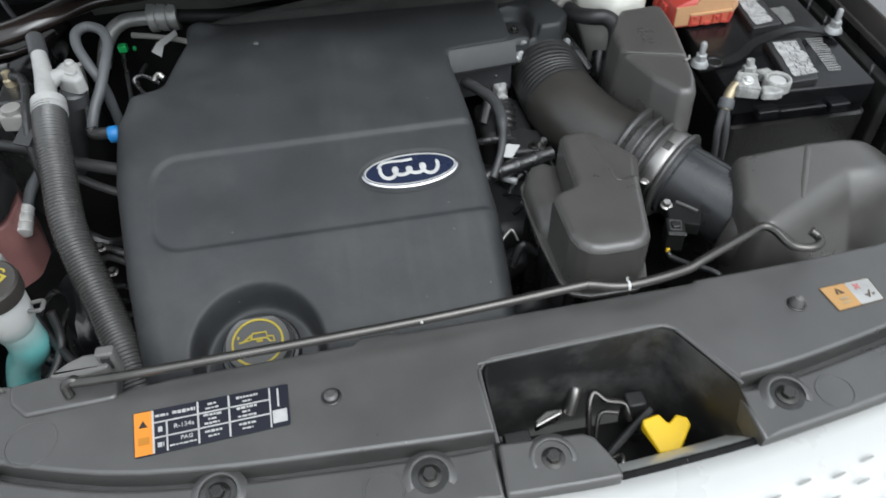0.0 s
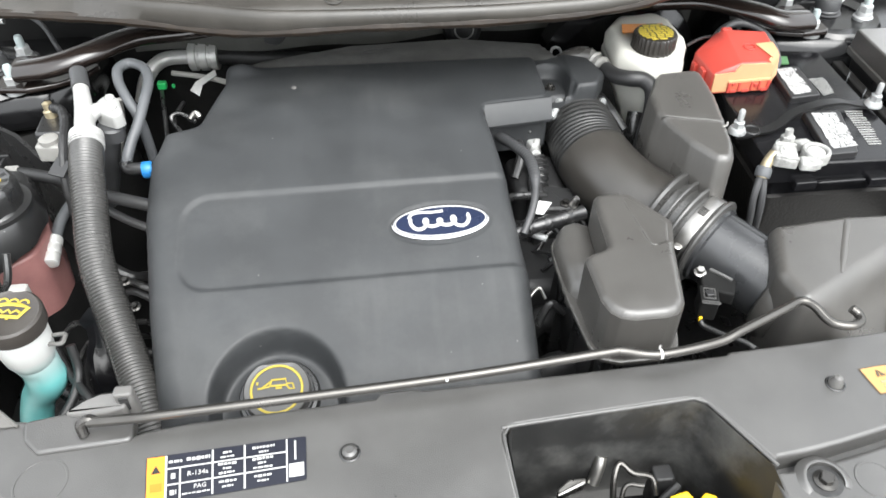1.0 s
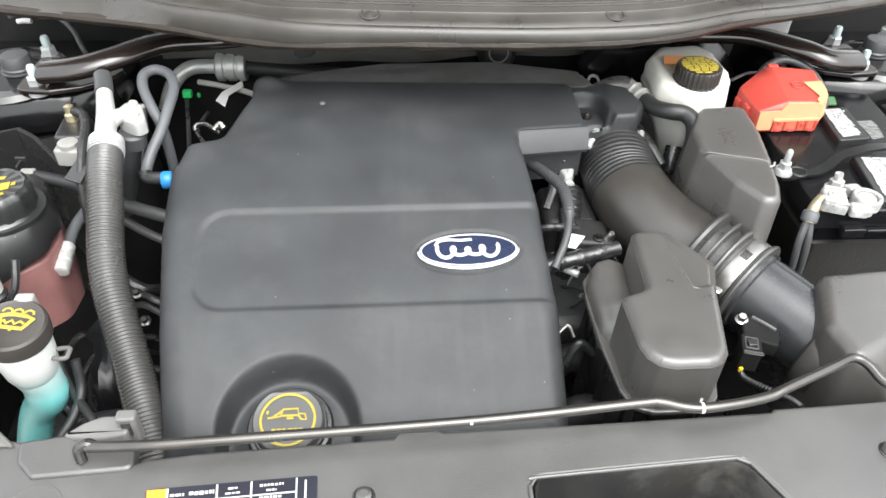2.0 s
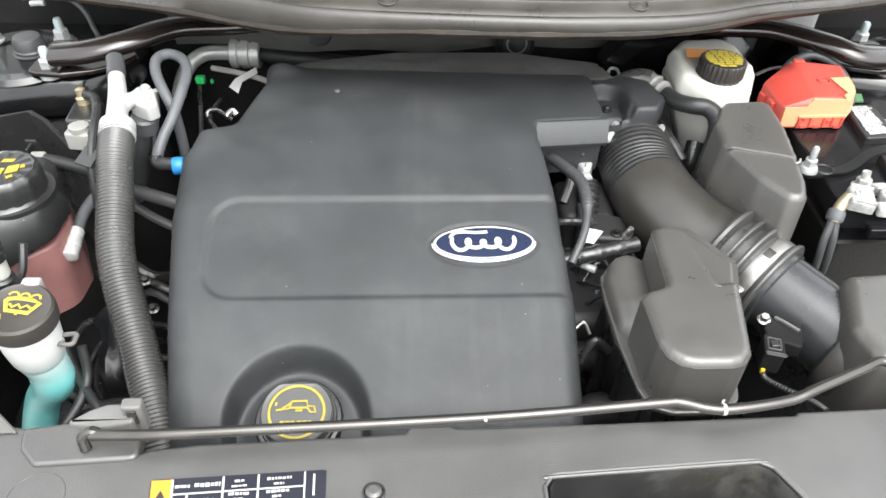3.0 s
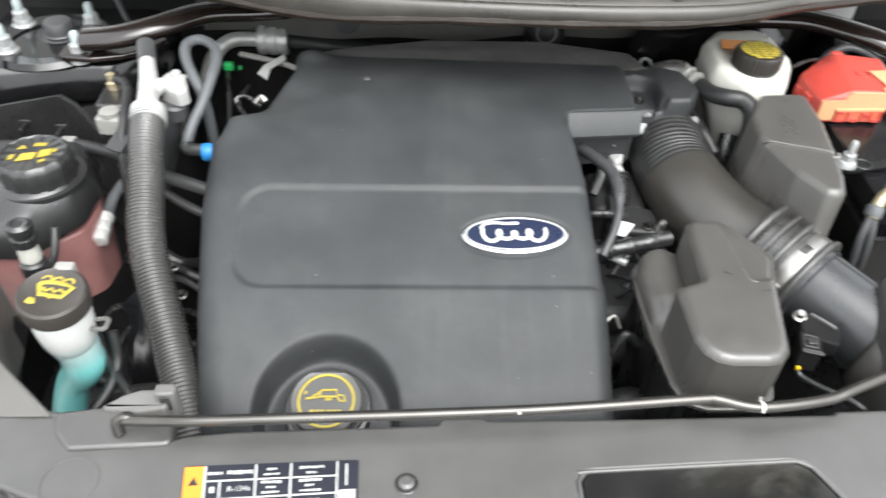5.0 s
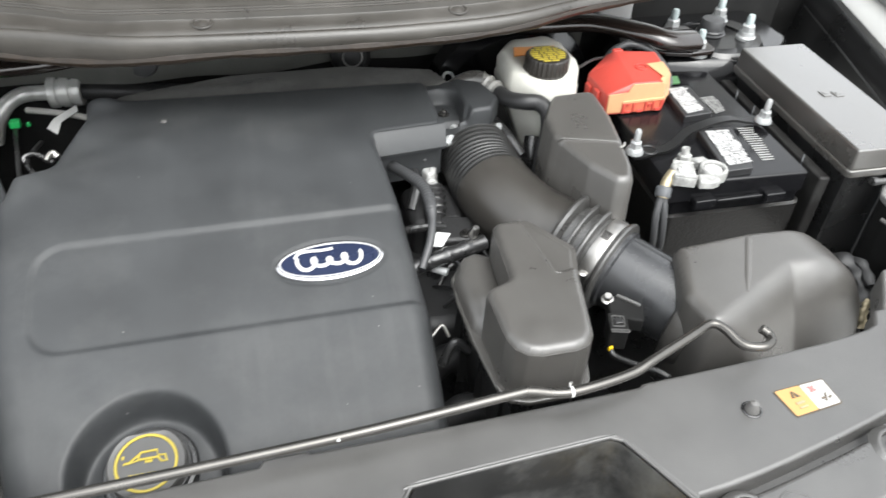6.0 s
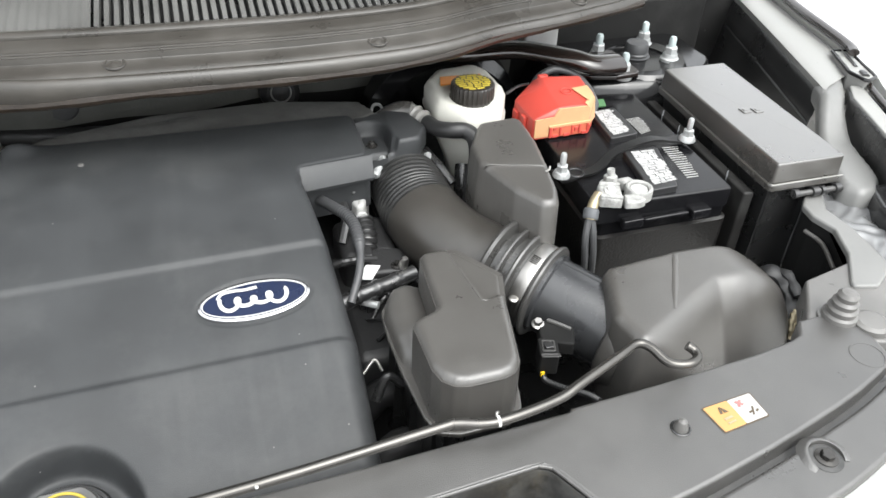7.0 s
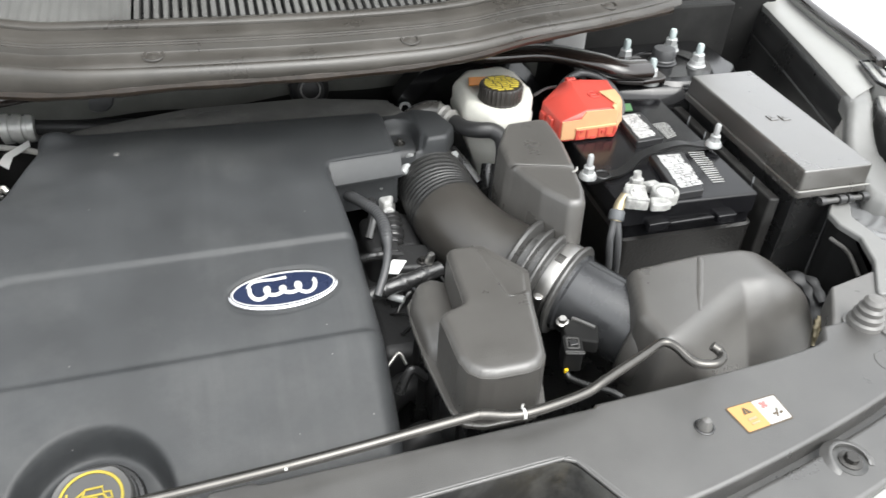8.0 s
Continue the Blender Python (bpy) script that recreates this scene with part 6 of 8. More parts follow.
for x0, y0, x1, y1, r in ((0.840, 0.462, 0.854, 0.494, 0.0024), (0.834, 0.486, 0.842, 0.502, 0.0022), (0.830, 0.432, 0.836, 0.446, 0.0048)):
    bm = bmesh.new()
    tube(bm, [(x0, y0, 1.1125), ((x0 + x1) / 2, (y0 + y1) / 2, 1.1130), (x1, y1, 1.1125)], r, 8, 3, 0.6)
    part("slot", bm, BLACK, block_)
bm = bmesh.new()
stepp = rounded([(0.668, 0.270), (0.678, 0.248), (0.702, 0.248), (0.730, 0.275), (0.778, 0.402), (0.822, 0.458), (0.828, 0.480), (0.772, 0.458), (0.756, 0.428), (0.738, 0.402), (0.716, 0.366), (0.685, 0.306)], 0.010)
shell(bm, stepp, lambda x, y: 1.064 + 0.0365 * smoothstep(0.345, 0.428, y), roll=0.008, skirt=0.018, cell=0.005)
part("ledge_step", bm, FRAMEP, wf, "pale grey stepped wing ledge end", sharp=60)

# ---- air intake ----
duct = thing("intake_duct", (0.15, 0.18, 0.80), "black moulded intake resonator box with creased top", "air duct")
boxp = rounded([(0.141, 0.260), (0.167, 0.261), (0.179, 0.263), (0.211, 0.213), (0.199, 0.173), (0.1865, 0.116), (0.183, 0.101), (0.175, 0.091), (0.164, 0.088), (0.134, 0.088), (0.122, 0.091), (0.1135, 0.099), (0.1095, 0.113), (0.1085, 0.170), (0.135, 0.180)], 0.0085, 5)


def box_z(x, y):
    z = 1.0805
    # crease from the back edge to the waist, and the lowered corner beyond it
    ex, ey, fx, fy = 0.168, 0.262, 0.1765, 0.178
    side = (x - ex) * (fy - ey) - (y - ey) * (fx - ex)
    d = -side / math.hypot(fx - ex, fy - ey)
    low = smoothstep(-0.001, 0.003, d) * smoothstep(0.1745, 0.1785, y - 0.25 * (x - 0.1765) * (x > 0.1765))
    return z - 0.0055 * low - 0.05 * max(0, 0.105 - y)


bm = bmesh.new()
shell(bm, boxp, box_z, roll=0.0075, skirt=0.0005, cell=0.0024)
part("box_top", bm, DUCT, duct, sharp=60)
bm = bmesh.new()
cx, cy = 0.155, 0.17
rings = []
for z, k in ((1.0745, 1.0), (1.055, 1.015), (1.016, 1.03)):
    rings.append([(cx + (x - cx) * k, cy + (y - cy) * (1 if y < 0.14 else k), z - 0.05 * max(0, 0.105 - y) * (z > 1.06)) for x, y in boxp])
loft(bm, rings, True, False)
part("box_body", bm, DUCT, duct, sharp=50)
bm = bmesh.new()
rim = rounded([(0.0975, 0.215), (0.100, 0.252), (0.120, 0.280), (0.150, 0.270), (0.184, 0.268), (0.217, 0.214), (0.205, 0.168), (0.194, 0.116), (0.189, 0.099), (0.174, 0.0855), (0.128, 0.0855), (0.110, 0.092), (0.1035, 0.112), (0.099, 0.165)], 0.010, 5)
prism(bm, rim, 1.0150, 1.0190, 0.0015)
part("box_rim", bm, DUCT, duct, "thin moulded rim")
bm = bmesh.new()
prism(bm, offset(rim, 0.010), 0.84, 1.0145, 0.002, -0.01)
part("lower_box", bm, BLACK, duct, "black lower half")
bm = bmesh.new()
lobe = rounded([(0.1005, 0.178), (0.112, 0.158), (0.140, 0.155), (0.150, 0.262), (0.130, 0.276), (0.110, 0.268), (0.1000, 0.240)], 0.014)
shell(bm, lobe, lambda x, y: 1.040 - 0.22 * max(0, 0.20 - y), roll=0.020, skirt=0.012, cell=0.004)
part("side_lobe", bm, DUCT, duct, sharp=60)
bm = bmesh.new()
tube(bm, [(0.1675, 0.2575, 1.0795), (0.172, 0.2155, 1.0795), (0.1755, 0.183, 1.0795), (0.1785, 0.1765, 1.0795), (0.1885, 0.1745, 1.079), (0.1965, 0.1735, 1.0775)], 0.0012, 8, 6)
part("top_crease", bm, DUCT, duct)
# air tube from throttle to filter
atube = thing("air_intake_tube", (0.24, 0.3, 0.95), "black plastic intake tube with ribbed cuffs", "air tube")
AC = [(0.180, 0.535, 1.020), (0.184, 0.502, 1.022), (0.187, 0.458, 1.021), (0.189, 0.420, 1.017), (0.196, 0.376, 1.016), (0.213, 0.338, 1.013), (0.234, 0.309, 1.012), (0.247, 0.292, 1.012)]
bm = bmesh.new()
line = spline(AC, 40)
tot = len(line) - 1


def cuff(v):
    ribs = 0.014 * math.sin(v * tot / 40 * 2 * math.pi * 5.6) * smoothstep(0.10, 0.12, v) * (1 - smoothstep(0.47, 0.50, v))
    return (0.98 + 0.06 * math.exp(-((v - 0.55) / 0.25) ** 2) + ribs) * (0.94 if v < 0.04 else 1.0)


cut = int(0.49 * tot)
tube(bm, [tuple(p) for p in line[:cut + 1]], 0.0455, 36, 1, 0.97, lambda v: cuff(v * cut / tot), smooth=False)
part("bellows", bm, BELLOWS, atube, "ribbed black rubber bellows", sharp=50)
bm = bmesh.new()
tube(bm, [tuple(p) for p in line[cut:]], 0.0455, 36, 1, 0.97, lambda v: cuff((cut + v * (tot - cut)) / tot), smooth=False)
part("tube_body", bm, TUBEP, atube, sharp=50)
AX = Vector((0.60, -0.78, -0.12)).normalized()
A0 = Vector((0.2445, 0.2955, 1.012))
bm = bmesh.new()
lathe(bm, [(0.044, -0.006), (0.0535, -0.005), (0.0560, -0.002), (0.0555, 0.0015), (0.0500, 0.0035), (0.0455, 0.005), (0.0455, 0.0125), (0.0545, 0.0135), (0.0550, 0.0155), (0.0540, 0.0170), (0.0455, 0.0185), (0.0455, 0.0265), (0.0545, 0.0275), (0.0555, 0.0295), (0.0545, 0.0315), (0.0465, 0.033), (0.0465, 0.053), (0.0525, 0.054), (0.0535, 0.0565), (0.0525, 0.0585), (0.0455, 0.060)], A0, AX, 48)
part("ribbed_cuff", bm, FIN, atube, "ribbed rubber cuff", sharp=40)
clampm = surf("worn_clamp_steel", (0.40, 0.39, 0.375), 0.42, metal=1.0, bump=0.1)
hc = thing("hose_clamp", (0.28, 0.25, 0.96), "steel worm drive hose clamp round the rubber cuff", "hose clamp", "hose clamps")
bm = bmesh.new()
lathe(bm, [(0.0468, 0.0370), (0.0490, 0.0370), (0.0494, 0.0380), (0.0494, 0.0505), (0.0490, 0.0515), (0.0468, 0.0515)], A0, AX, 48)
band_ = part("band", bm, clampm, hc)
side = AX.cross(Vector((0, 0, 1))).normalized()
upv = side.cross(AX).normalized()
for k in range(9):
    a = 0.2 + 0.045 * k if k < 5 else -0.62 - 0.05 * (k - 5)
    rr_ = upv * math.cos(a) + side * math.sin(a)
    bm = bmesh.new()
    box(bm, -0.0008 if k < 5 else -0.0035, 0.0008 if k < 5 else 0.0035, -0.0045, 0.0045, -0.0003, 0.0004, 0.0004, 0.0002)
    q = Matrix((*[(*(rr_.cross(AX)[i], AX[i], rr_[i]), (A0 + AX * 0.0435 + rr_ * 0.0494)[i]) for i in range(3)], (0, 0, 0, 1)))
    bm.transform(q)
    part("band_slot", bm, DARKSTEEL, band_)
scr = A0 + AX * 0.0445 + (side * -0.98 + upv * 0.16) * 0.050
scr2 = A0 + AX * 0.0445 + (side * 0.98 + upv * 0.16) * 0.050
for c in (scr, scr2):
    bm = bmesh.new()
    lathe(bm, [(0.003, -0.012), (0.0042, -0.010), (0.0042, 0.006), (0.0052, 0.007), (0.0052, 0.010), (0.003, 0.011)], c, upv, 12)
    part("screw", bm, STEEL, hc)
bm = bmesh.new()
lathe(bm, [(0.0455, 0.060), (0.0455, 0.064), (0.0425, 0.066), (0.0425, 0.150)], A0, AX, 48)
part("sensor_tube", bm, BLUEBLK, atube, "smooth plastic sensor tube")
bm = bmesh.new()
r0 = upv * math.cos(0.25) - side * math.sin(0.25)
p0, p1 = A0 + AX * 0.066 + r0 * 0.043, A0 + AX * 0.135 + r0 * 0.043
tube(bm, [p0, (p0 + p1) / 2, p1], 0.0018, 6, 2)
part("tube_rib", bm, BLUEBLK, atube)
# clamp at the throttle
hc2 = thing("hose_clamp", (0.185, 0.5, 0.97), "steel hose clamp at the throttle end of the tube", "hose clamp", "hose clamps")
bm = bmesh.new()
lathe(bm, [(0.0440, -0.006), (0.0458, -0.006), (0.0458, 0.006), (0.0440, 0.006)], (0.1845, 0.494, 1.018), (0.08, -1, 0.0), 48)
part("band", bm, DARKSTEEL, hc2)
bm = bmesh.new()
lathe(bm, [(0.004, -0.014), (0.0055, -0.012), (0.0055, 0.010), (0.007, 0.011), (0.007, 0.016)], (0.153, 0.470, 1.051), (0.55, 0.75, 0.25), 12)
part("screw", bm, ZINC, hc2)
bm = bmesh.new()
lathe(bm, [(0.004, -0.008), (0.006, -0.006), (0.006, 0.008)], (0.2145, 0.483, 1.049), (0.5, -0.6, 0.5), 12)
part("screw", bm, ZINC, hc2)
thr = thing("throttle_body", (0.17, 0.55, 0.95), "cast aluminium throttle body behind the intake tube", "throttle")
bm = bmesh.new()
lathe(bm, [(0.046, 0.0), (0.046, 0.02), (0.052, 0.022), (0.052, 0.05)], (0.183, 0.505, 1.016), (-0.1, 1, 0), 32)
part("bore", bm, ENGINE, thr)
bm = bmesh.new()
prism(bm, rounded([(0.110, 0.442), (0.115, 0.425), (0.124, 0.428), (0.136, 0.459), (0.139, 0.492), (0.119, 0.492)], 0.005), 0.99, 1.030, 0.004)
lathe(bm, [(0.007, -0.004), (0.007, 0.006), (0.005, 0.008)], (0.119, 0.424, 1.018), (0, -1, 0.3), 14)
part("motor_housing", bm, WORNWHITE, thr, "pale cast motor housing")

# intake sensor and lead
maf = thing("airflow_sensor", (0.235, 0.14, 1.0), "black airflow sensor plugged into the tube", "sensor")
bm = bmesh.new()
prism(bm, rounded([(0.233, 0.160), (0.240, 0.184), (0.252, 0.186), (0.272, 0.168), (0.262, 0.146)], 0.004), 1.016, 1.030, 0.0022)
part("sensor_body", bm, MATBLK, maf)
bm = bmesh.new()
tube(bm, [(0.250, 0.183, 1.031), (0.258, 0.175, 1.031), (0.267, 0.166, 1.030)], 0.0022, 8, 4)
part("sensor_rib", bm, FIN, maf)
bm = bmesh.new()
prism(bm, rounded([(0.2225, 0.138), (0.240, 0.133), (0.247, 0.156), (0.2295, 0.161)], 0.003), 1.010, 1.034, 0.0015)
plug = part("connector", bm, MATBLK, maf)
for pts in ([(0.2275, 0.1430), (0.2380, 0.1400), (0.2420, 0.1525), (0.2315, 0.1555)], [(0.2235, 0.1365), (0.2395, 0.1320), (0.2403, 0.1345), (0.2243, 0.1390)]):
    bm = bmesh.new()
    loop_ = rounded(pts, 0.0012, 3)
    rl = [(x, y, 1.0342) for x, y in loop_]
    tube(bm, rl + [rl[0]], 0.0009, 6, 1, smooth=False)
    part("connector_rim", bm, FIN, plug)
bm = bmesh.new()
box(bm, 0.2305, 0.2385, 0.1435, 0.1510, 1.0335, 1.0362, 0.001, 0.0008)
part("lock_tab", bm, BLACK, plug)
bm = bmesh.new()
hexbolt(bm, (0.2395, 0.182, 1.029), 0.0044, (-0.1, -0.2, 1), 1.4, 0.007)
part("screw", bm, STEEL, maf)
bm = bmesh.new()
tube(bm, [(0.2265, 0.137, 1.010), (0.2265, 0.128, 1.010), (0.232, 0.114, 1.016), (0.240, 0.098, 1.024), (0.246, 0.086, 1.030), (0.250, 0.074, 1.034)], 0.0026, 10, 30, 1.0, lambda v: 1 + 0.16 * math.sin(v * 190))
part("lead", bm, BLACK, maf, "thin ribbed lead", sharp=80)
bm = bmesh.new()
box(bm, 0.2235, 0.2275, 0.1335, 0.1360, 1.010, 1.0150, 0.0008, 0.0006)
part("yellow_lock", bm, YELLOW, maf)

# air filter box
fil = thing("air_filter_box", (0.4, 0.15, 0.80), "black moulded air filter box with a raised seam", "filter box")
fpoly = rounded([(0.324, 0.217), (0.411, 0.224), (0.478, 0.221), (0.522, 0.198), (0.526, 0.148), (0.500, 0.106), (0.460, 0.098), (0.345, 0.098), (0.306, 0.108), (0.300, 0.150)], 0.012)


def filt_z(x, y):
    z = 1.056 - 7.5 * max(0, x - 0.448) ** 2
    d = (0.108 + 0.52 * min(x - 0.34, 0.085) - y) / 1.13
    z -= 2.7 * (math.sqrt(max(0.0, d + 0.020) ** 2 + 0.0007) - 0.02646)
    return z


bm = bmesh.new()
shell(bm, fpoly, filt_z, roll=0.010, skirt=0.10, cell=0.003)
part("box_lid", bm, DUCT, fil, sharp=60)
bm = bmesh.new()
tube(bm, [(0.411 + 0.63 * (y - 0.221), y, filt_z(0.411 + 0.63 * (y - 0.221), y) - 0.0006) for y in (0.140, 0.155, 0.17, 0.19, 0.210)] + [(0.4095, 0.219, 1.050), (0.411, 0.2235, 1.03)], 0.0036, 10, 6, 0.5, lambda v: 0.55 + 0.45 * smoothstep(0.0, 0.3, v))
part("lid_seam", bm, DUCT, fil)
bm = bmesh.new()
lathe(bm, [(0.0425, 0.140), (0.052, 0.143), (0.056, 0.150), (0.056, 0.166)], A0, AX, 40)
part("outlet_flange", bm, DUCT, fil)
# resonator tank
tank = thing("resonator_tank", (0.28, 0.36, 0.95), "black moulded resonator tank behind the intake tube", "resonator")
tpoly = rounded([(0.274, 0.458), (0.329, 0.462), (0.3255, 0.40), (0.3085, 0.305), (0.298, 0.277), (0.280, 0.275), (0.262, 0.310), (0.2435, 0.372), (0.247, 0.41)], 0.012)
bm = bmesh.new()
shell(bm, tpoly, lambda x, y: 1.104 - 0.002 * smoothstep(0.356, 0.350, y + 0.28 * (x - 0.275)), roll=0.007, skirt=0.115, cell=0.0028, flare=0.006)
part("tank_shell", bm, DUCT, tank, sharp=60)
bm = bmesh.new()
prism(bm, offset(tpoly, -0.011), 0.975, 0.984, 0.003)
part("tank_flange", bm, DUCT, tank)
bm = bmesh.new()
tube(bm, [(0.305, 0.330, 1.1045), (0.3105, 0.3325, 1.1045), (0.314, 0.338, 1.1045)], 0.0012, 6, 3)
part("mould_mark", bm, LAMP, tank)
bm = bmesh.new()
tube(bm, [(0.2455, 0.3625, 1.098), (0.250, 0.3605, 1.1035), (0.275, 0.3535, 1.1035), (0.300, 0.3465, 1.1035), (0.312, 0.343, 1.102)], 0.0009, 8, 5)
part("top_crease", bm, DUCT, tank)

# ---- engine side of the tube: looms and sensors ----
loom = thing("wiring_loom", (0.09, 0.36, 0.96), "black wiring loom in ribbed sleeving", "wiring")
bm = bmesh.new()
tube(bm, [(0.066, 0.462, 1.030), (0.074, 0.436, 1.040), (0.085, 0.405, 1.048), (0.096, 0.375, 1.052), (0.098, 0.345, 1.052), (0.095, 0.318, 1.045), (0.088, 0.296, 1.035), (0.074, 0.272, 1.02)], 0.0066, 12, 26, 1.0, lambda v: (1 if v < 0.45 else 1 - 0.35 * smoothstep(0.62, 0.72, v)) + 0.05 * math.sin(v * 300) * (0.34 < v < 0.66))
part("sleeve", bm, SLEEVE, loom)
bm = bmesh.new()
tube(bm, [(0.118, 0.415, 1.018), (0.119, 0.400, 1.010), (0.116, 0.385, 1.0), (0.110, 0.372, 0.985)], 0.0115, 14, 14, 1.0, lambda v: 1 + 0.14 * math.sin(v * 50))
part("bellows", bm, BLACK, loom)
for pts, r, mt in (([(0.06, 0.36, 1.0), (0.09, 0.352, 1.01), (0.12, 0.36, 1.0)], 0.005, BLACK), ([(0.075, 0.44, 1.05), (0.095, 0.452, 1.055), (0.115, 0.44, 1.04)], 0.003, BLACK), ([(0.072, 0.448, 1.058), (0.082, 0.452, 1.062), (0.088, 0.446, 1.06)], 0.0022, RED), ([(0.09, 0.40, 1.0), (0.10, 0.42, 1.02), (0.10, 0.45, 1.03)], 0.006, BLACK), ([(0.075, 0.23, 0.96), (0.088, 0.236, 0.970), (0.094, 0.226, 0.962)], 0.002, STEEL), ([(0.08, 0.20, 0.95), (0.095, 0.21, 0.97), (0.11, 0.205, 0.96)], 0.005, BLACK)):
    bm = bmesh.new()
    tube(bm, pts, r, 10, 6)
    part("lead", bm, mt, loom)
coil = thing("engine_sensor", (0.12, 0.34, 0.95), "dark moulded sensor block with small connectors", "sensor")
bm = bmesh.new()
prism(bm, rounded([(0.105, 0.335), (0.150, 0.330), (0.158, 0.372), (0.118, 0.382)], 0.006), 0.95, 1.002, 0.005)
prism(bm, rounded([(0.100, 0.360), (0.118, 0.358), (0.120, 0.392), (0.104, 0.392)], 0.004), 0.96, 1.008, 0.003)
part("sensor_block", bm, ENGINE, coil)
bm = bmesh.new()
hexbolt(bm, (0.140, 0.340, 1.002), 0.004)
part("screw", bm, DARKSTEEL, coil)
bm = bmesh.new()
panel(bm, [(0.086, 0.302, 1.024), (0.103, 0.304, 1.018), (0.116, 0.320, 1.022), (0.100, 0.318, 1.028)], 0.002)
part("paper_tag", bm, WHITE, coil, "folded white paper tag")
bm = bmesh.new()
tube(bm, [(0.066, 0.284, 1.010), (0.085, 0.2885, 1.014), (0.120, 0.294, 1.018), (0.150, 0.302, 1.020)], 0.0085, 14, 12, 1.0, lambda v: 1.0 + (0.16 if (0.28 < v < 0.34 or 0.5 < v < 0.56 or 0.72 < v < 0.78) else 0.0))
part("fuel_line", bm, BLACK, coil, "black fuel line with ribs")
bm = bmesh.new()
lathe(bm, [(0.005, 0), (0.005, 0.010), (0.003, 0.014)], (0.137, 0.305, 1.028), (0.2, -0.2, 1), 10)
part("line_nipple", bm, STEEL, coil)
bm = bmesh.new()
tube(bm, [(0.070, 0.304, 1.000), (0.085, 0.297, 1.000), (0.105, 0.283, 1.000)], 0.0042, 10, 5)
part("bright_tube", bm, ZINC, coil, "bright metal tube")

# ---- brake fluid reservoir and vacuum hose ----
brk_ = thing("brake_reservoir", (0.275, 0.53, 0.98), "milky white brake fluid reservoir with black cap", "reservoir")
bpoly = rounded([(0.237, 0.510), (0.270, 0.466), (0.312, 0.474), (0.336, 0.524), (0.334, 0.585), (0.322, 0.614), (0.270, 0.618), (0.241, 0.578)], 0.020)
bm = bmesh.new()
shell(bm, bpoly, lambda x, y: 1.112 - 0.004 * math.sin((x - 0.24) * 40), roll=0.012, skirt=0.025, cell=0.004)
cx, cy = 0.284, 0.535
part("tank_top", bm, MILKY, brk_, sharp=60)
bm = bmesh.new()
rings = [[(cx + (x - cx) * k, cy + (y - cy) * k - dy, z) for x, y in bpoly] for z, k, dy in ((0.96, 0.40, 0.012), (0.99, 0.46, 0.012), (1.015, 0.56, 0.010), (1.040, 0.76, 0.006), (1.060, 0.93, 0.002), (1.072, 1.0, 0.0), (1.076, 1.035, 0.0), (1.080, 1.035, 0.0), (1.083, 0.995, 0.0))]
loft(bm, rings)
part("tank_bottom", bm, MILKY, brk_, sharp=40)
bm = bmesh.new()
lathe(bm, [(0.0290, 1.104), (0.0290, 1.109), (0.0268, 1.110), (0.0268, 1.1262), (0.0256, 1.1285), (0.0240, 1.1290), (0.0005, 1.1290)], (0.286, 0.514, 0), seg=120, lobes=30, depth=0.035)
bcap = part("screw_cap", bm, surf("brown_black_cap_plastic", (0.017, 0.0145, 0.012), 0.4, bump=0.1), brk_, "ribbed black cap printed yellow", sharp=45)
rnd = random.Random(11)
for k in range(8):
    yy = 0.514 + 0.0054 * (k - 3.5)
    w = math.sqrt(max(0.0, 0.0222 ** 2 - (yy - 0.514) ** 2))
    u = -w
    while u < w - 0.002:
        ln = min(rnd.uniform(0.004, 0.014), w - u)
        bm = bmesh.new()
        flatshape(bm, [(0.286 + u, yy - 0.0020), (0.286 + u + ln, yy - 0.0019), (0.286 + u + ln, yy + 0.0018), (0.286 + u, yy + 0.0020)], lambda a, b: (a, b, 1.1292), 0.0004)
        part("print_bar", bm, YPRINT, bcap)
        u += ln + 0.0018
bm = bmesh.new()
panel(bm, [(0.255, 0.548, 1.1128), (0.312, 0.545, 1.1128), (0.317, 0.570, 1.1120), (0.262, 0.574, 1.1120)], 0.0008)
part("orange_label", bm, ORANGE, brk_)
bm = bmesh.new()
tube(bm, [(0.268, 0.484, 1.03), (0.262, 0.470, 1.01), (0.260, 0.462, 0.98)], 0.011, 14, 5)
part("outlet", bm, BLACK, brk_)
vac = thing("vacuum_hose", (0.22, 0.5, 1.0), "black vacuum hose with grey fittings", "hose")
bm = bmesh.new()
tube(bm, [(0.160, 0.560, 1.050), (0.180, 0.556, 1.072), (0.200, 0.553, 1.082), (0.216, 0.545, 1.084)], 0.0115, 16, 6)
part("first_hose", bm, DUCT, vac)
bm = bmesh.new()
tube(bm, [(0.213, 0.548, 1.084), (0.222, 0.530, 1.082), (0.228, 0.507, 1.082)], 0.0098, 16, 6, 1.0, lambda v: 1.0 + (0.25 if (0.25 < v < 0.35 or 0.6 < v < 0.7) else 0))
part("check_valve", bm, LAMP, vac, "grey plastic check valve")
bm = bmesh.new()
tube(bm, [(0.226, 0.512, 1.082), (0.233, 0.490, 1.084), (0.246, 0.474, 1.088), (0.262, 0.468, 1.088), (0.270, 0.455, 1.082), (0.266, 0.435, 1.068), (0.256, 0.418, 1.045), (0.25, 0.41, 1.0)], 0.0100, 16, 8)
part("bent_hose", bm, RUBBER, vac)
bm = bmesh.new()
tube(bm, [(0.220, 0.500, 1.05), (0.228, 0.470, 1.045), (0.240, 0.445, 1.03)], 0.0055, 10, 6)
part("lower_line", bm, BLACK, vac)
bm = bmesh.new()
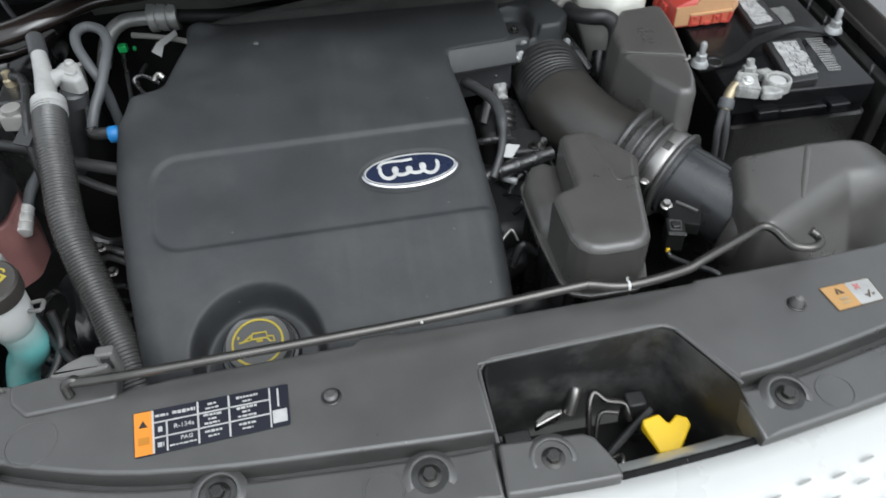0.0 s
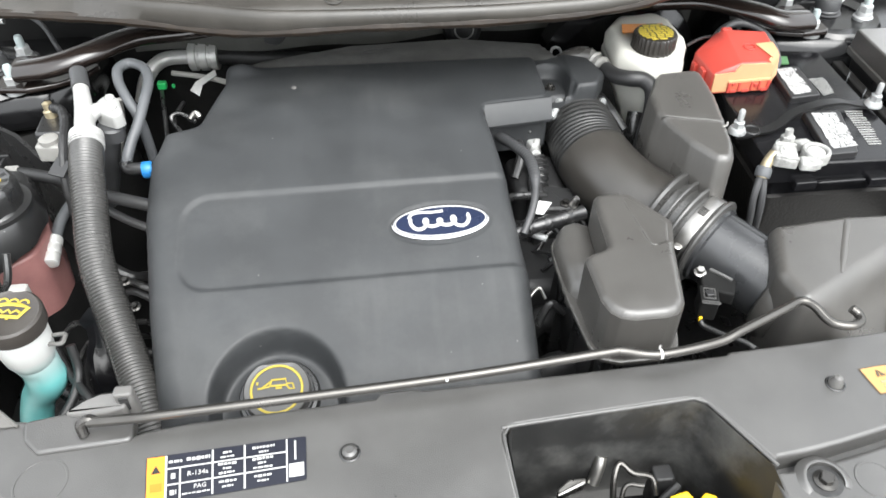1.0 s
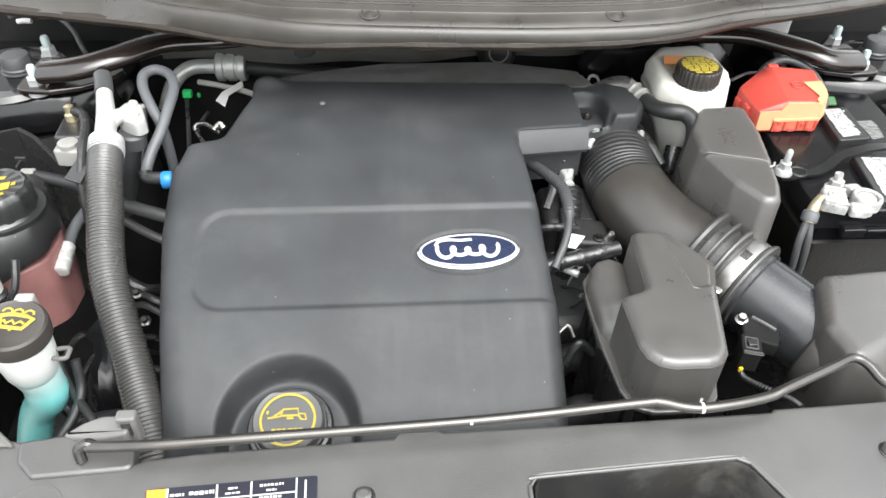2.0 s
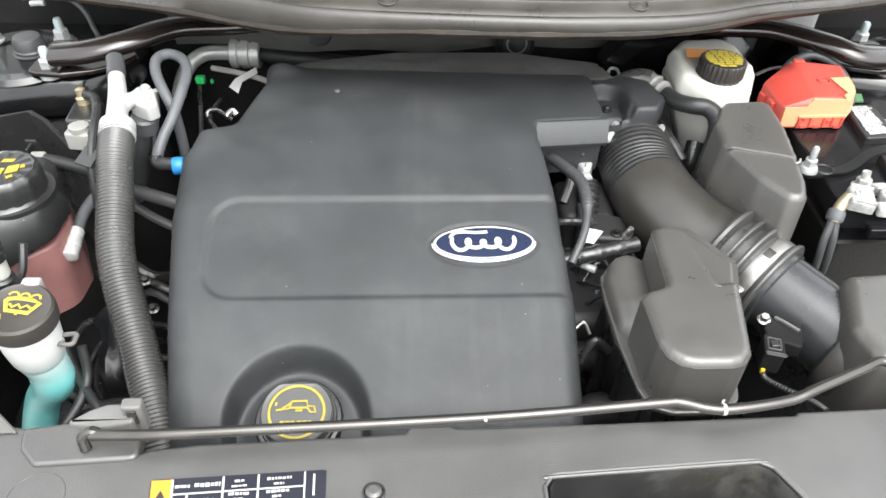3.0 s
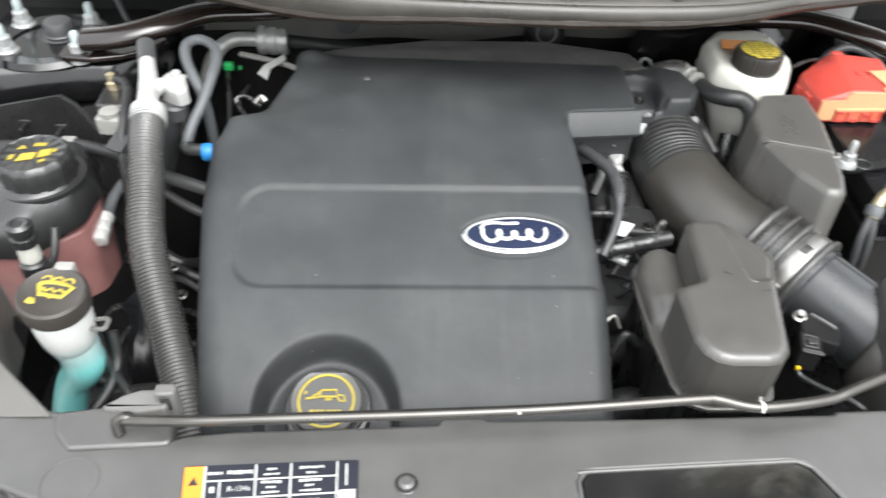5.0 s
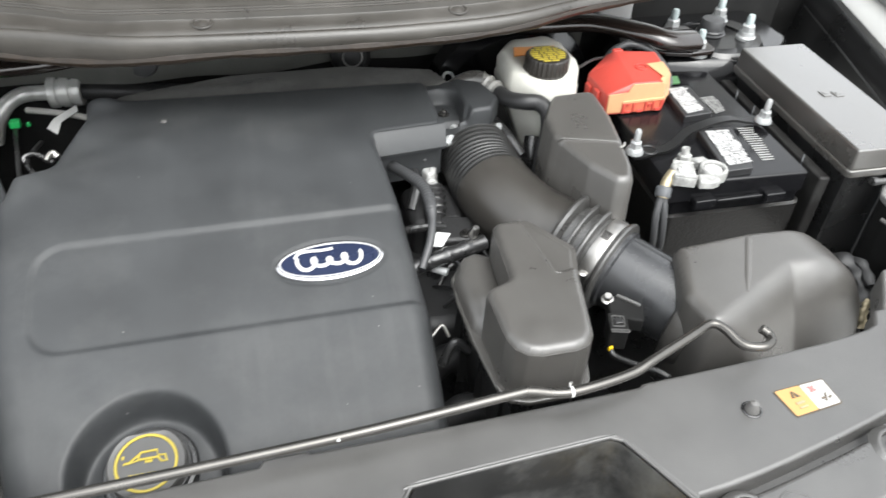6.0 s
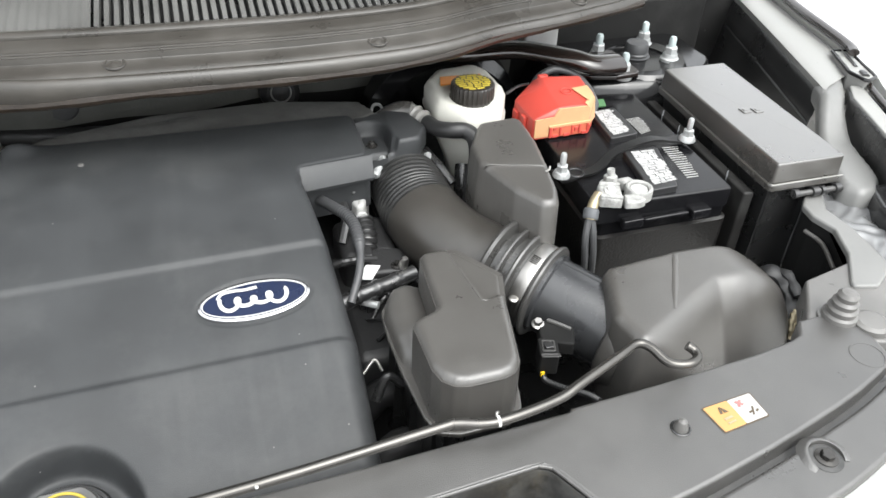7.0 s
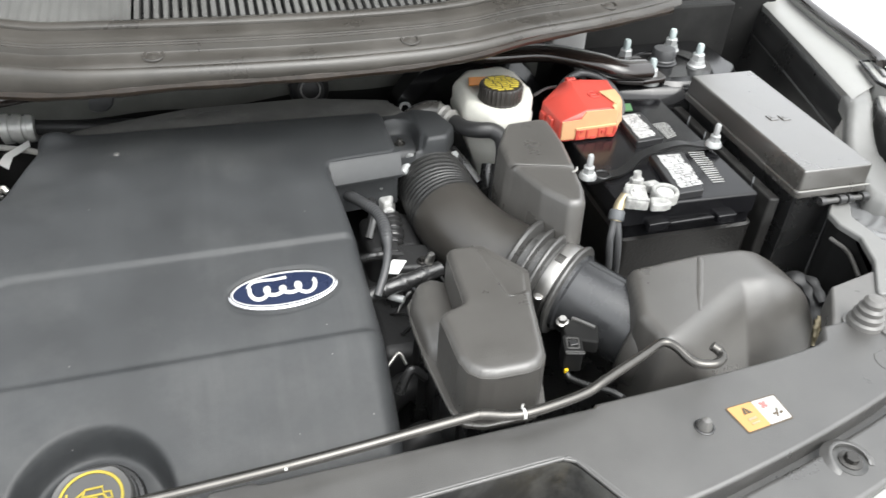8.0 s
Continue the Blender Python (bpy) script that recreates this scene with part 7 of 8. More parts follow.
tube(bm, [(0.172, 0.590, 1.066), (0.178, 0.600, 1.070), (0.186, 0.598, 1.070), (0.188, 0.588, 1.066)], 0.002, 8, 6)
part("wire_clip", bm, ZINC, vac)
# things on the firewall
gr = thing("firewall_grommet", (0.067, 0.73, 1.02), "ribbed black grommet with pale rings on the firewall", "grommet")
bm = bmesh.new()
lathe(bm, [(0.030, 0.0), (0.028, 0.02), (0.020, 0.03), (0.001, 0.032)], (0.067, 0.735, 1.045), (0, -1, 0.2), 28)
part("grommet_body", bm, RUBBER, gr)
for k in range(3):
    bm = bmesh.new()
    ring(bm, (0.067, 0.712 - 0.004 * k, 1.05 + 0.002 * k), 0.020 - 0.003 * k, 0.0013, (0, -1, 0.2), 28, 6)
    part("pale_ring", bm, GPRINT, gr)
ins = thing("firewall_insulation", (0, 0.7, 0.95), "dark grey moulded insulation mat on the firewall", "insulation")
bm = bmesh.new()
rows = []
for v in np.linspace(0, 1, 12):
    rows.append([(x, 0.715 + 0.012 * math.sin(x * 9 + 2 * v) + 0.006 * math.sin(x * 31), 1.04 + 0.07 * v) for x in np.linspace(-0.42, 0.42, 60)])
loft(bm, rows, False, False, False)
mat = part("mat", bm, surf("grey_mat", (0.105, 0.106, 0.098), 0.85, spec=0.2, bump=0.5, bscale=250), ins)
for x, z in ((-0.217, 1.068),):
    bm = bmesh.new()
    lathe(bm, [(0.022, -0.004), (0.019, 0.003), (0.012, 0.005), (0.001, 0.005)], (x, 0.705, z), (0, -1, 0.25), 28)
    part("mat_boss", bm, SLEEVE, ins, "pressed boss in the mat")
boost = thing("brake_servo", (0.33, 0.66, 0.9), "black brake servo drum behind the reservoir", "brake servo")
bm = bmesh.new()
lathe(bm, [(0.05, 0.0), (0.11, 0.012), (0.125, 0.03), (0.128, 0.06), (0.12, 0.075)], (0.30, 0.640, 0.985), (0, 1, 0.05), 48)
part("servo_drum", bm, GLOSSBLK, boost)
pm = thing("pale_module", (0.46, 0.68, 1.06), "small white plastic module under the cowl end", "module")
bm = bmesh.new()
box(bm, 0.424, 0.480, 0.672, 0.70, 1.086, 1.134, 0.006)
part("module_body", bm, WHITE, pm)

# ---- battery ----
bat = thing("car_battery", (0.45, 0.42, 0.86), "black car battery in a felt jacket with a hold-down strap", "battery")
bm = bmesh.new()
prism(bm, rounded([(0.374, 0.312), (0.540, 0.306), (0.552, 0.548), (0.384, 0.552)], 0.008), 0.86, 1.040, 0.003)
part("case", bm, BATT, bat)
bm = bmesh.new()
jp = rounded([(0.370, 0.307), (0.543, 0.301), (0.556, 0.552), (0.380, 0.556)], 0.010)
rings = [[(x, y, z + 0.004 * math.sin(x * 45 + 1)) for x, y in (jp if k == 0 else offset(jp, 0.004))] for z, k in ((0.86, 0), (1.018, 0), (1.020, 1), (0.9, 1))]
loft(bm, rings, False, False)
part("jacket", bm, JACKET, bat, "dark felt heat jacket")
bm = bmesh.new()
prism(bm, rounded([(0.360, 0.302), (0.533, 0.296), (0.546, 0.552), (0.372, 0.556)], 0.005), 1.040, 1.067, 0.003, low=0.002)
part("lid", bm, BATT, bat, "glossy black lid")
bm = bmesh.new()
box(bm, 0.392, 0.418, 0.291, 0.302, 1.036, 1.047, 0.002)
box(bm, 0.480, 0.505, 0.288, 0.300, 1.036, 1.047, 0.002)
box(bm, 0.420, 0.478, 0.2925, 0.300, 1.040, 1.0445, 0.001)
part("grip_ledge", bm, BATT, bat)
for poly, plates in (([(0.427, 0.304), (0.463, 0.305), (0.487, 0.392), (0.441, 0.394)], ([(0.436, 0.313), (0.470, 0.316), (0.480, 0.386), (0.447, 0.388)], [(0.490, 0.326), (0.509, 0.325), (0.523, 0.399), (0.500, 0.401)])),
                     ([(0.441, 0.424), (0.482, 0.428), (0.487, 0.502), (0.449, 0.501)], ([(0.447, 0.431), (0.475, 0.435), (0.482, 0.498), (0.453, 0.496)], [(0.493, 0.437), (0.513, 0.443), (0.518, 0.482), (0.494, 0.480)]))):
    bm = bmesh.new()
    prism(bm, rounded(poly, 0.004), 1.066, 1.0755, 0.0015)
    pad = part("vent_pad", bm, PADGREY, bat)
    for n_, pl in enumerate(plates):
        h = 1.0757 if n_ == 0 else 1.0672
        a, b, c, d = [Vector(p) for p in pl]
        rows_n = 15
        for k in range(rows_n):
            u, end = rnd.uniform(0, 0.05), rnd.uniform(0.84, 1.0)
            while u < end - 0.04:
                u1 = min(u + (rnd.uniform(0.12, 0.42) if n_ == 0 else rnd.uniform(0.35, 0.9)), end)
                v0, v1 = ((k + rnd.uniform(-0.05, 0.12)) / rows_n, (k + rnd.uniform(0.82, 1.02)) / rows_n) if n_ == 0 else ((k + 0.22) / rows_n, (k + 0.68) / rows_n)
                P = [a.lerp(b, uu).lerp(d.lerp(c, uu), vv) for uu, vv in ((u, v0), (u1, v0 + rnd.uniform(-0.006, 0.006)), (u1 - rnd.uniform(0, 0.03), v1), (u, v1 + rnd.uniform(-0.006, 0.006)))]
                bm = bmesh.new()
                lift = 0.0002 * rnd.random()
                loft(bm, [[(p.x, p.y, h + lift) for p in P], [(p.x, p.y, h + lift + 0.0003) for p in P]])
                part("print_bar", bm, BPRINT if n_ == 0 else GPRINT, pad)
                u = u1 + rnd.uniform(0.0, 0.035)
# strap and posts
st = thing("battery_strap", (0.44, 0.38, 1.05), "black steel hold-down strap over the battery", "strap")
bm = bmesh.new()
SL = spline([(0.338, 0.366, 1.070), (0.352, 0.362, 1.0715), (0.378, 0.362, 1.0715), (0.400, 0.372, 1.0725), (0.425, 0.389, 1.075), (0.455, 0.398, 1.0780), (0.488, 0.404, 1.0775), (0.512, 0.402, 1.0735), (0.540, 0.400, 1.072)], 8)
loft(bm, [[p + Vector((0.002, -w, 0)), p + Vector((-0.002, w, 0)), p + Vector((-0.002, w, 0.003)), p + Vector((0.002, -w, 0.003))] for p, w in ((p, 0.0058 + 0.008 * (1 - smoothstep(0.34, 0.37, p.x)) + 0.005 * smoothstep(0.51, 0.53, p.x)) for p in SL)])
part("strap_bar", bm, surf("black_strap_paint", (0.010, 0.010, 0.0102), 0.38, bump=0.1, dust=0.05, spec=0.4), st)
for x, y, z in ((0.343, 0.362, 1.074), (0.533, 0.397, 1.075)):
    bm = bmesh.new()
    lathe(bm, [(0.0105, 0.0), (0.0105, 0.002), (0.0085, 0.006), (0.0075, 0.0065)], (x, y, z), (0, 0, 1), 20)
    lathe(bm, [(0.0068, 0.005), (0.0068, 0.014), (0.005, 0.015)], (x, y, z), (0, 0, 1), 6)
    lathe(bm, [(0.0036, 0.013), (0.0036, 0.028), (0.0025, 0.030)], (x, y, z), (0, 0, 1), 12)
    part("stud_nut", bm, ZINC, st, "zinc stud and nut")
bm = bmesh.new()
ring(bm, (0.362, 0.363, 1.0745), 0.009, 0.0016, (0, 0, 1), 24, 6)
part("strap_hole", bm, BLACK, st)
# negative terminal
neg = thing("battery_terminal", (0.39, 0.31, 1.067), "bright cast negative terminal clamp and cable", "terminal")
bm = bmesh.new()
lathe(bm, [(0.0105, 0.0), (0.0100, 0.0085), (0.0085, 0.0095), (0.0005, 0.0090)], (0.414, 0.309, 1.068), (0, 0, 1), 24)
part("post", bm, ALU, neg, "dull lead battery post")
TERMZ = surf("white_crusted_lead", (0.32, 0.32, 0.308), 0.6, metal=0.15, var=0.35, scale=120, bump=0.9, bscale=300)
bm = bmesh.new()
lathe(bm, [(0.0155, 1.067), (0.0158, 1.0770), (0.0150, 1.0795), (0.0132, 1.0800), (0.0112, 1.0790), (0.0108, 1.0740)], (0.414, 0.309, 0), seg=36)
part("clamp", bm, TERMZ, neg, "bright cast clamp ring")
bm = bmesh.new()
prism(bm, rounded([(0.386, 0.288), (0.402, 0.285), (0.412, 0.288), (0.410, 0.300), (0.392, 0.304)], 0.003), 1.068, 1.0770, 0.0025)
prism(bm, rounded([(0.403, 0.322), (0.418, 0.323), (0.414, 0.334), (0.396, 0.333)], 0.003), 1.068, 1.0790, 0.0025)
part("clamp_ear", bm, TERMZ, neg)
bm = bmesh.new()
prism(bm, rounded([(0.360, 0.300), (0.384, 0.290), (0.394, 0.318), (0.371, 0.328)], 0.004), 1.068, 1.0805, 0.003)
saddle = part("clamp_block", bm, TERMZ, neg, "square cast saddle")
for pts in ([(0.362, 0.302), (0.384, 0.2925)], [(0.3725, 0.3265), (0.3925, 0.3175)]):
    bm = bmesh.new()
    tube(bm, [(*pts[0], 1.0805), (*pts[1], 1.0805)], 0.0022, 8, 2)
    part("saddle_lip", bm, TERMZ, saddle)
bm = bmesh.new()
hexbolt(bm, (0.391, 0.333, 1.073), 0.0078, (-0.05, 0.1, 1), 1.45, 0.011)
part("clamp_nut", bm, TERMZ, neg)
bm = bmesh.new()
tube(bm, [(0.391, 0.333, 1.080), (0.3905, 0.334, 1.086), (0.390, 0.335, 1.0915)], 0.0044, 10, 8, 1.0, lambda v: 1 + 0.05 * math.sin(v * 60))
part("clamp_bolt", bm, TERMZ, neg)
bm = bmesh.new()
hexbolt(bm, (0.377, 0.309, 1.0800), 0.0052, (0.1, -0.2, 1), 1.4, 0.005)
part("clamp_screw", bm, ALU, neg)
bm = bmesh.new()
tube(bm, [(0.366, 0.312, 1.076), (0.356, 0.305, 1.068), (0.350, 0.296, 1.055)], 0.0062, 12, 5)
part("cable_lug", bm, BRASS, neg, "tarnished cable lug")
bm = bmesh.new()
lathe(bm, [(0.0078, -0.006), (0.0088, -0.004), (0.0088, 0.004), (0.0075, 0.006)], (0.352, 0.300, 1.060), (0.35, 0.55, 0.75), 16)
part("lug_sleeve", bm, GREYRUB, neg, "grey crimped sleeve")
for dx in (-0.004, 0.006):
    bm = bmesh.new()
    tube(bm, [(0.350 + dx * 0.4, 0.297, 1.056), (0.347 + dx, 0.288, 1.035), (0.350 + dx, 0.285, 1.0), (0.356 + dx, 0.290, 0.94)], 0.0040, 10, 6)
    part("cable", bm, SLEEVE, neg)
# positive terminal cover
pos = thing("terminal_cover", (0.385, 0.48, 1.067), "red plastic cover over the positive battery terminal", "terminal cover")
R0 = [(0.347, 0.457, 1.069), (0.426, 0.457, 1.069), (0.442, 0.477, 1.069), (0.447, 0.532, 1.069), (0.385, 0.545, 1.069), (0.345, 0.517, 1.069)]
R1 = [(0.3495, 0.4585, 1.0960), (0.4215, 0.4585, 1.1050), (0.4405, 0.479, 1.106), (0.445, 0.531, 1.109), (0.384, 0.543, 1.109), (0.347, 0.516, 1.0975)]
R2 = [(0.381, 0.4605, 1.1075), (0.4195, 0.4605, 1.1070), (0.4375, 0.4805, 1.109), (0.442, 0.528, 1.114), (0.390, 0.539, 1.114), (0.3845, 0.513, 1.1122)]


def soften(ring3, r=0.07):
    """Corners of a ring cut and eased."""
    out = []
    P = [Vector(p) for p in ring3]
    for k, p in enumerate(P):
        a, b = P[k - 1], P[(k + 1) % len(P)]
        p0, p1 = p.lerp(a, r), p.lerp(b, r)
        out += [p0 * (1 - t) ** 2 + p * 2 * t * (1 - t) + p1 * t * t for t in (0, 0.25, 0.5, 0.75, 1)]
    return out


mid = [Vector(a).lerp(Vector(b), 0.9) + (Vector(a) - Vector((0.4, 0.5, a[2]))).normalized() * 0.001 for a, b in zip(R0, R1)]
cap3 = [Vector(p) + (Vector((0.412, 0.500, p[2] + 0.004)) - Vector(p)).normalized() * 0.0035 for p in R2]
bm = bmesh.new()
loft(bm, [soften(q) for q in (R0, mid, R1, R2, cap3)])
part("cover_shell", bm, RED, pos, sharp=50)
# faded flap over the front: a stepped plate, a lip at its foot and a patch that turns over the top edge
bm = bmesh.new()
F = [(0.3500, 1.0715), (0.3500, 1.0955), (0.3755, 1.0972), (0.3815, 1.1070), (0.4205, 1.1066), (0.4240, 1.1040), (0.4245, 1.0860), (0.3700, 1.0850), (0.3690, 1.0715)]
loft(bm, [[(u, 0.4560 + 0.045 * (v - 1.069) - d, v) for u, v in F] for d in (-0.002, 0.0, 0.0005)])
part("faded_flap", bm, REDPALE, pos, "faded orange front flap", sharp=40)
bm = bmesh.new()
loft(bm, [[(0.4235, 0.4555, 1.0765), (0.4440, 0.4755, 1.0800)], [(0.4225, 0.4573, 1.1045), (0.4415, 0.4788, 1.1060)], [(0.4195, 0.4595, 1.1085), (0.4385, 0.4800, 1.1105)], [(0.4185, 0.4625, 1.1090), (0.4375, 0.4830, 1.1112)]], False, False, False)
part("faded_corner", bm, REDPALE, pos, "faded orange corner", sharp=40)
bm = bmesh.new()
panel(bm, [(0.4165, 0.4990, 1.1120), (0.4400, 0.5010, 1.1124), (0.4390, 0.4808, 1.1102), (0.4260, 0.4660, 1.1090)], 0.0010)
part("faded_patch", bm, REDPALE, pos, "faded orange patch on the top")
bm = bmesh.new()
loft(bm, [[(0.3690, 0.4540, 1.0835), (0.4250, 0.4540, 1.0850)], [(0.3690, 0.4540, 1.0862), (0.4250, 0.4540, 1.0876)], [(0.3690, 0.4575, 1.0866), (0.4250, 0.4575, 1.0880)]], False, False, False)
part("flap_lip", bm, REDPALE, pos)
for x, w, z0, h in ((0.3695, 0.0035, 1.0700, 0.0145), (0.3740, 0.0080, 1.0700, 0.0035), (0.3745, 0.0050, 1.0800, 0.0040), (0.3835, 0.0030, 1.0720, 0.0115), (0.3900, 0.0080, 1.0700, 0.0040), (0.4000, 0.0028, 1.0720, 0.0120), (0.4045, 0.0050, 1.0760, 0.0050), (0.4105, 0.0028, 1.0720, 0.0125), (0.4150, 0.0085, 1.0700, 0.0040), (0.4215, 0.0032, 1.0720, 0.0130)):
    bm = bmesh.new()
    box(bm, x, x + w, 0.4535, 0.458, z0, z0 + h, 0.0008, 0.0006)
    part("snap_tooth", bm, RED, pos)
bm = bmesh.new()
box(bm, 0.3715, 0.4235, 0.4550, 0.4575, 1.0705, 1.0845, 0.0005, 0.0003)
part("tooth_web", bm, surf("salmon_plastic", (0.48, 0.11, 0.06), 0.45, var=0.12, bump=0.08), pos, "salmon web behind the teeth")
for y, h in ((0.476, 0.020), (0.500, 0.016)):
    bm = bmesh.new()
    box(bm, 0.3425, 0.3475, y, y + 0.012, 1.071, 1.071 + h, 0.001, 0.0008)
    part("side_tab", bm, RED, pos)
bm = bmesh.new()
box(bm, 0.388, 0.402, 0.537, 0.545, 1.104, 1.1150, 0.003, 0.0015)
part("hinge_lug", bm, RED, pos)
bm = bmesh.new()
box(bm, 0.4025, 0.4115, 0.4935, 0.4955, 1.1095, 1.1120, 0.0008, 0.0005)
part("moulded_bar", bm, RED, pos)
bm = bmesh.new()
ring(bm, (0.407, 0.4945, 1.1115), 0.0072, 0.0010, (0, -0.09, 1), 24, 6)
part("moulded_mark", bm, RED, pos)
wl = thing("battery_cable", (0.44, 0.53, 1.05), "black battery cable arched behind the red cover", "cable")
bm = bmesh.new()
tube(bm, [(0.380, 0.545, 1.085), (0.398, 0.562, 1.100), (0.425, 0.572, 1.106), (0.450, 0.562, 1.102), (0.462, 0.538, 1.092), (0.462, 0.51, 1.08), (0.452, 0.498, 1.074)], 0.0050, 12, 8)
part("cable", bm, SLEEVE, wl)
bm = bmesh.new()
tube(bm, [(0.442, 0.505, 1.082), (0.456, 0.505, 1.082)], 0.005, 10, 4)
part("red_sleeve", bm, RED, wl)
bm = bmesh.new()
panel(bm, [(0.462, 0.505, 1.076), (0.478, 0.508, 1.074), (0.482, 0.524, 1.076), (0.466, 0.522, 1.078)], 0.002)
part("green_tag", bm, surf("faded_green", (0.05, 0.13, 0.05), 0.6), wl)
bm = bmesh.new()
tube(bm, [(0.335, 0.520, 1.105), (0.355, 0.530, 1.108), (0.375, 0.540, 1.105)], 0.002, 8, 5)
part("thin_lead", bm, BLACK, wl)
# battery tray wall
tray = thing("battery_tray", (0.47, 0.42, 0.8), "black battery tray wall beside the fuse box", "tray")
bm = bmesh.new()
prism(bm, rounded([(0.556, 0.300), (0.570, 0.298), (0.586, 0.560), (0.572, 0.562)], 0.004), 0.80, 1.052, 0.003)
part("tray_wall", bm, surf("dusty_tray_plastic", (0.012, 0.0115, 0.011), 0.5, bump=0.15, dust=0.25, scale=25, spec=0.4), tray)
for y in (0.335, 0.455, 0.50):
    bm = bmesh.new()
    tube(bm, [(0.556 + (y - 0.3) * 0.06, y, 1.03), (0.557 + (y - 0.3) * 0.06, y + 0.004, 1.05), (0.562 + (y - 0.3) * 0.06, y + 0.010, 1.055)], 0.0012, 6, 4)
    part("tray_clip", bm, GREYRUB, tray)

# ---- fuse box ----
fb = thing("fuse_box", (0.63, 0.42, 0.85), "long grey-brown fuse box with a hinged lid", "fuse box")
fp = rounded([(0.5755, 0.284), (0.668, 0.282), (0.690, 0.553), (0.592, 0.553)], 0.003)
bm = bmesh.new()
prism(bm, fp, 1.072, 1.097, 0.0025, 0.0015)
lid = part("lid", bm, FUSE, fb, "satin lid with bevelled edge")
bm = bmesh.new()
prism(bm, offset(fp, -0.004), 1.063, 1.0715, 0.002)
part("lid_flange", bm, FUSE, fb)
bm = bmesh.new()
prism(bm, offset(fp, 0.005), 0.85, 1.064, 0.002, 0.0)
part("body", bm, BLACK, fb)
bm = bmesh.new()
tube(bm, [(0.602, 0.2745, 1.058), (0.670, 0.2725, 1.058)], 0.0034, 12, 3)
hinge = part("hinge", bm, FIN, fb, "grey hinge rod")
for x, w in ((0.602, 0.008), (0.628, 0.010), (0.640, 0.006), (0.660, 0.009)):
    bm = bmesh.new()
    lathe(bm, [(0.0030, 0.0), (0.0056, 0.0006), (0.0056, w - 0.0006), (0.0030, w)], (x, 0.2745 - 0.03 * (x - 0.602), 1.058), (1, -0.03, 0), 16)
    box(bm, x + 0.001, x + w - 0.001, 0.2750, 0.2865, 1.0545, 1.0615, 0.001, 0.0008)
    part("hinge_barrel", bm, BLACK, hinge)
for x0, x1 in ((0.612, 0.626), (0.648, 0.659)):
    bm = bmesh.new()
    box(bm, x0, x1, 0.2770, 0.2850, 1.0500, 1.0530, 0.001, 0.0006)
    part("hinge_foot", bm, FIN, hinge)
bm = bmesh.new()
tube(bm, [(0.5720, 0.2800, 1.0718), (0.6715, 0.2780, 1.0718)], 0.0010, 6, 2)
part("lid_seam", bm, LAMP, fb, "pale worn seam under the lid")
for du in (0.0, 0.016):
    bm = bmesh.new()
    prism(bm, rect(0.617 + du, 0.629 + du, 0.404 - 0.2 * du, 0.418 - 0.2 * du, 0.002), 1.096, 1.0982, 0.0006)
    prism(bm, rect(0.620 + du, 0.626 + du, 0.408 - 0.2 * du, 0.414 - 0.2 * du, 0.001), 1.097, 1.0988, 0.0005)
    part("raised_mark", bm, FUSE, lid)
clut = thing("wiring_bundle", (0.54, 0.2, 0.88), "bundle of dark wires and foil wrap beside the filter box", "wiring")
for k, (pts, r, mt) in enumerate((([(0.525, 0.235, 0.98), (0.545, 0.215, 1.0), (0.550, 0.185, 0.995), (0.535, 0.155, 0.98)], 0.010, RUBBER), ([(0.535, 0.24, 0.985), (0.555, 0.205, 1.005), (0.548, 0.17, 1.0)], 0.006, ENGINE), ([(0.560, 0.238, 0.98), (0.563, 0.220, 0.99), (0.556, 0.200, 0.988), (0.562, 0.180, 0.98)], 0.007, GREYRUB), ([(0.54, 0.16, 0.99), (0.53, 0.15, 0.985), (0.525, 0.14, 0.97)], 0.004, BRASS))):
    bm = bmesh.new()
    tube(bm, pts, r, 10, 8, 0.7, lambda v: 1 + 0.2 * math.sin(v * 23 + k))
    part("wire", bm, mt, clut)
yt = thing("yellow_clip", (0.665, 0.32, 1.0), "small yellow clip on the wing brace", "clip")
bm = bmesh.new()
box(bm, 0.655, 0.672, 0.312, 0.318, 0.995, 1.016, 0.003)
part("tab", bm, YELLOW, yt)
# cable on the passenger-side wing
cab = thing("bonnet_cable", (-0.63, 0.45, 1.05), "black bonnet release cable along the inner wing", "cable")
bm = bmesh.new()
tube(bm, [(-0.690, 0.66, 1.11), (-0.665, 0.60, 1.11), (-0.645, 0.548, 1.105), (-0.640, 0.50, 1.09), (-0.635, 0.45, 1.085), (-0.622, 0.36, 1.075), (-0.618, 0.30, 1.06)], 0.005, 10, 8)
part("cable", bm, RUBBER, cab)
bm = bmesh.new()
tube(bm, [(-0.668, 0.60, 1.10), (-0.660, 0.52, 1.085), (-0.652, 0.45, 1.075), (-0.64, 0.38, 1.06)], 0.004, 10, 8)
part("second_cable", bm, RUBBER, cab)
bm = bmesh.new()
hexbolt(bm, (-0.648, 0.452, 1.075), 0.0055, (0.6, -0.4, 0.8))
part("wing_bolt", bm, ZINC, cab)

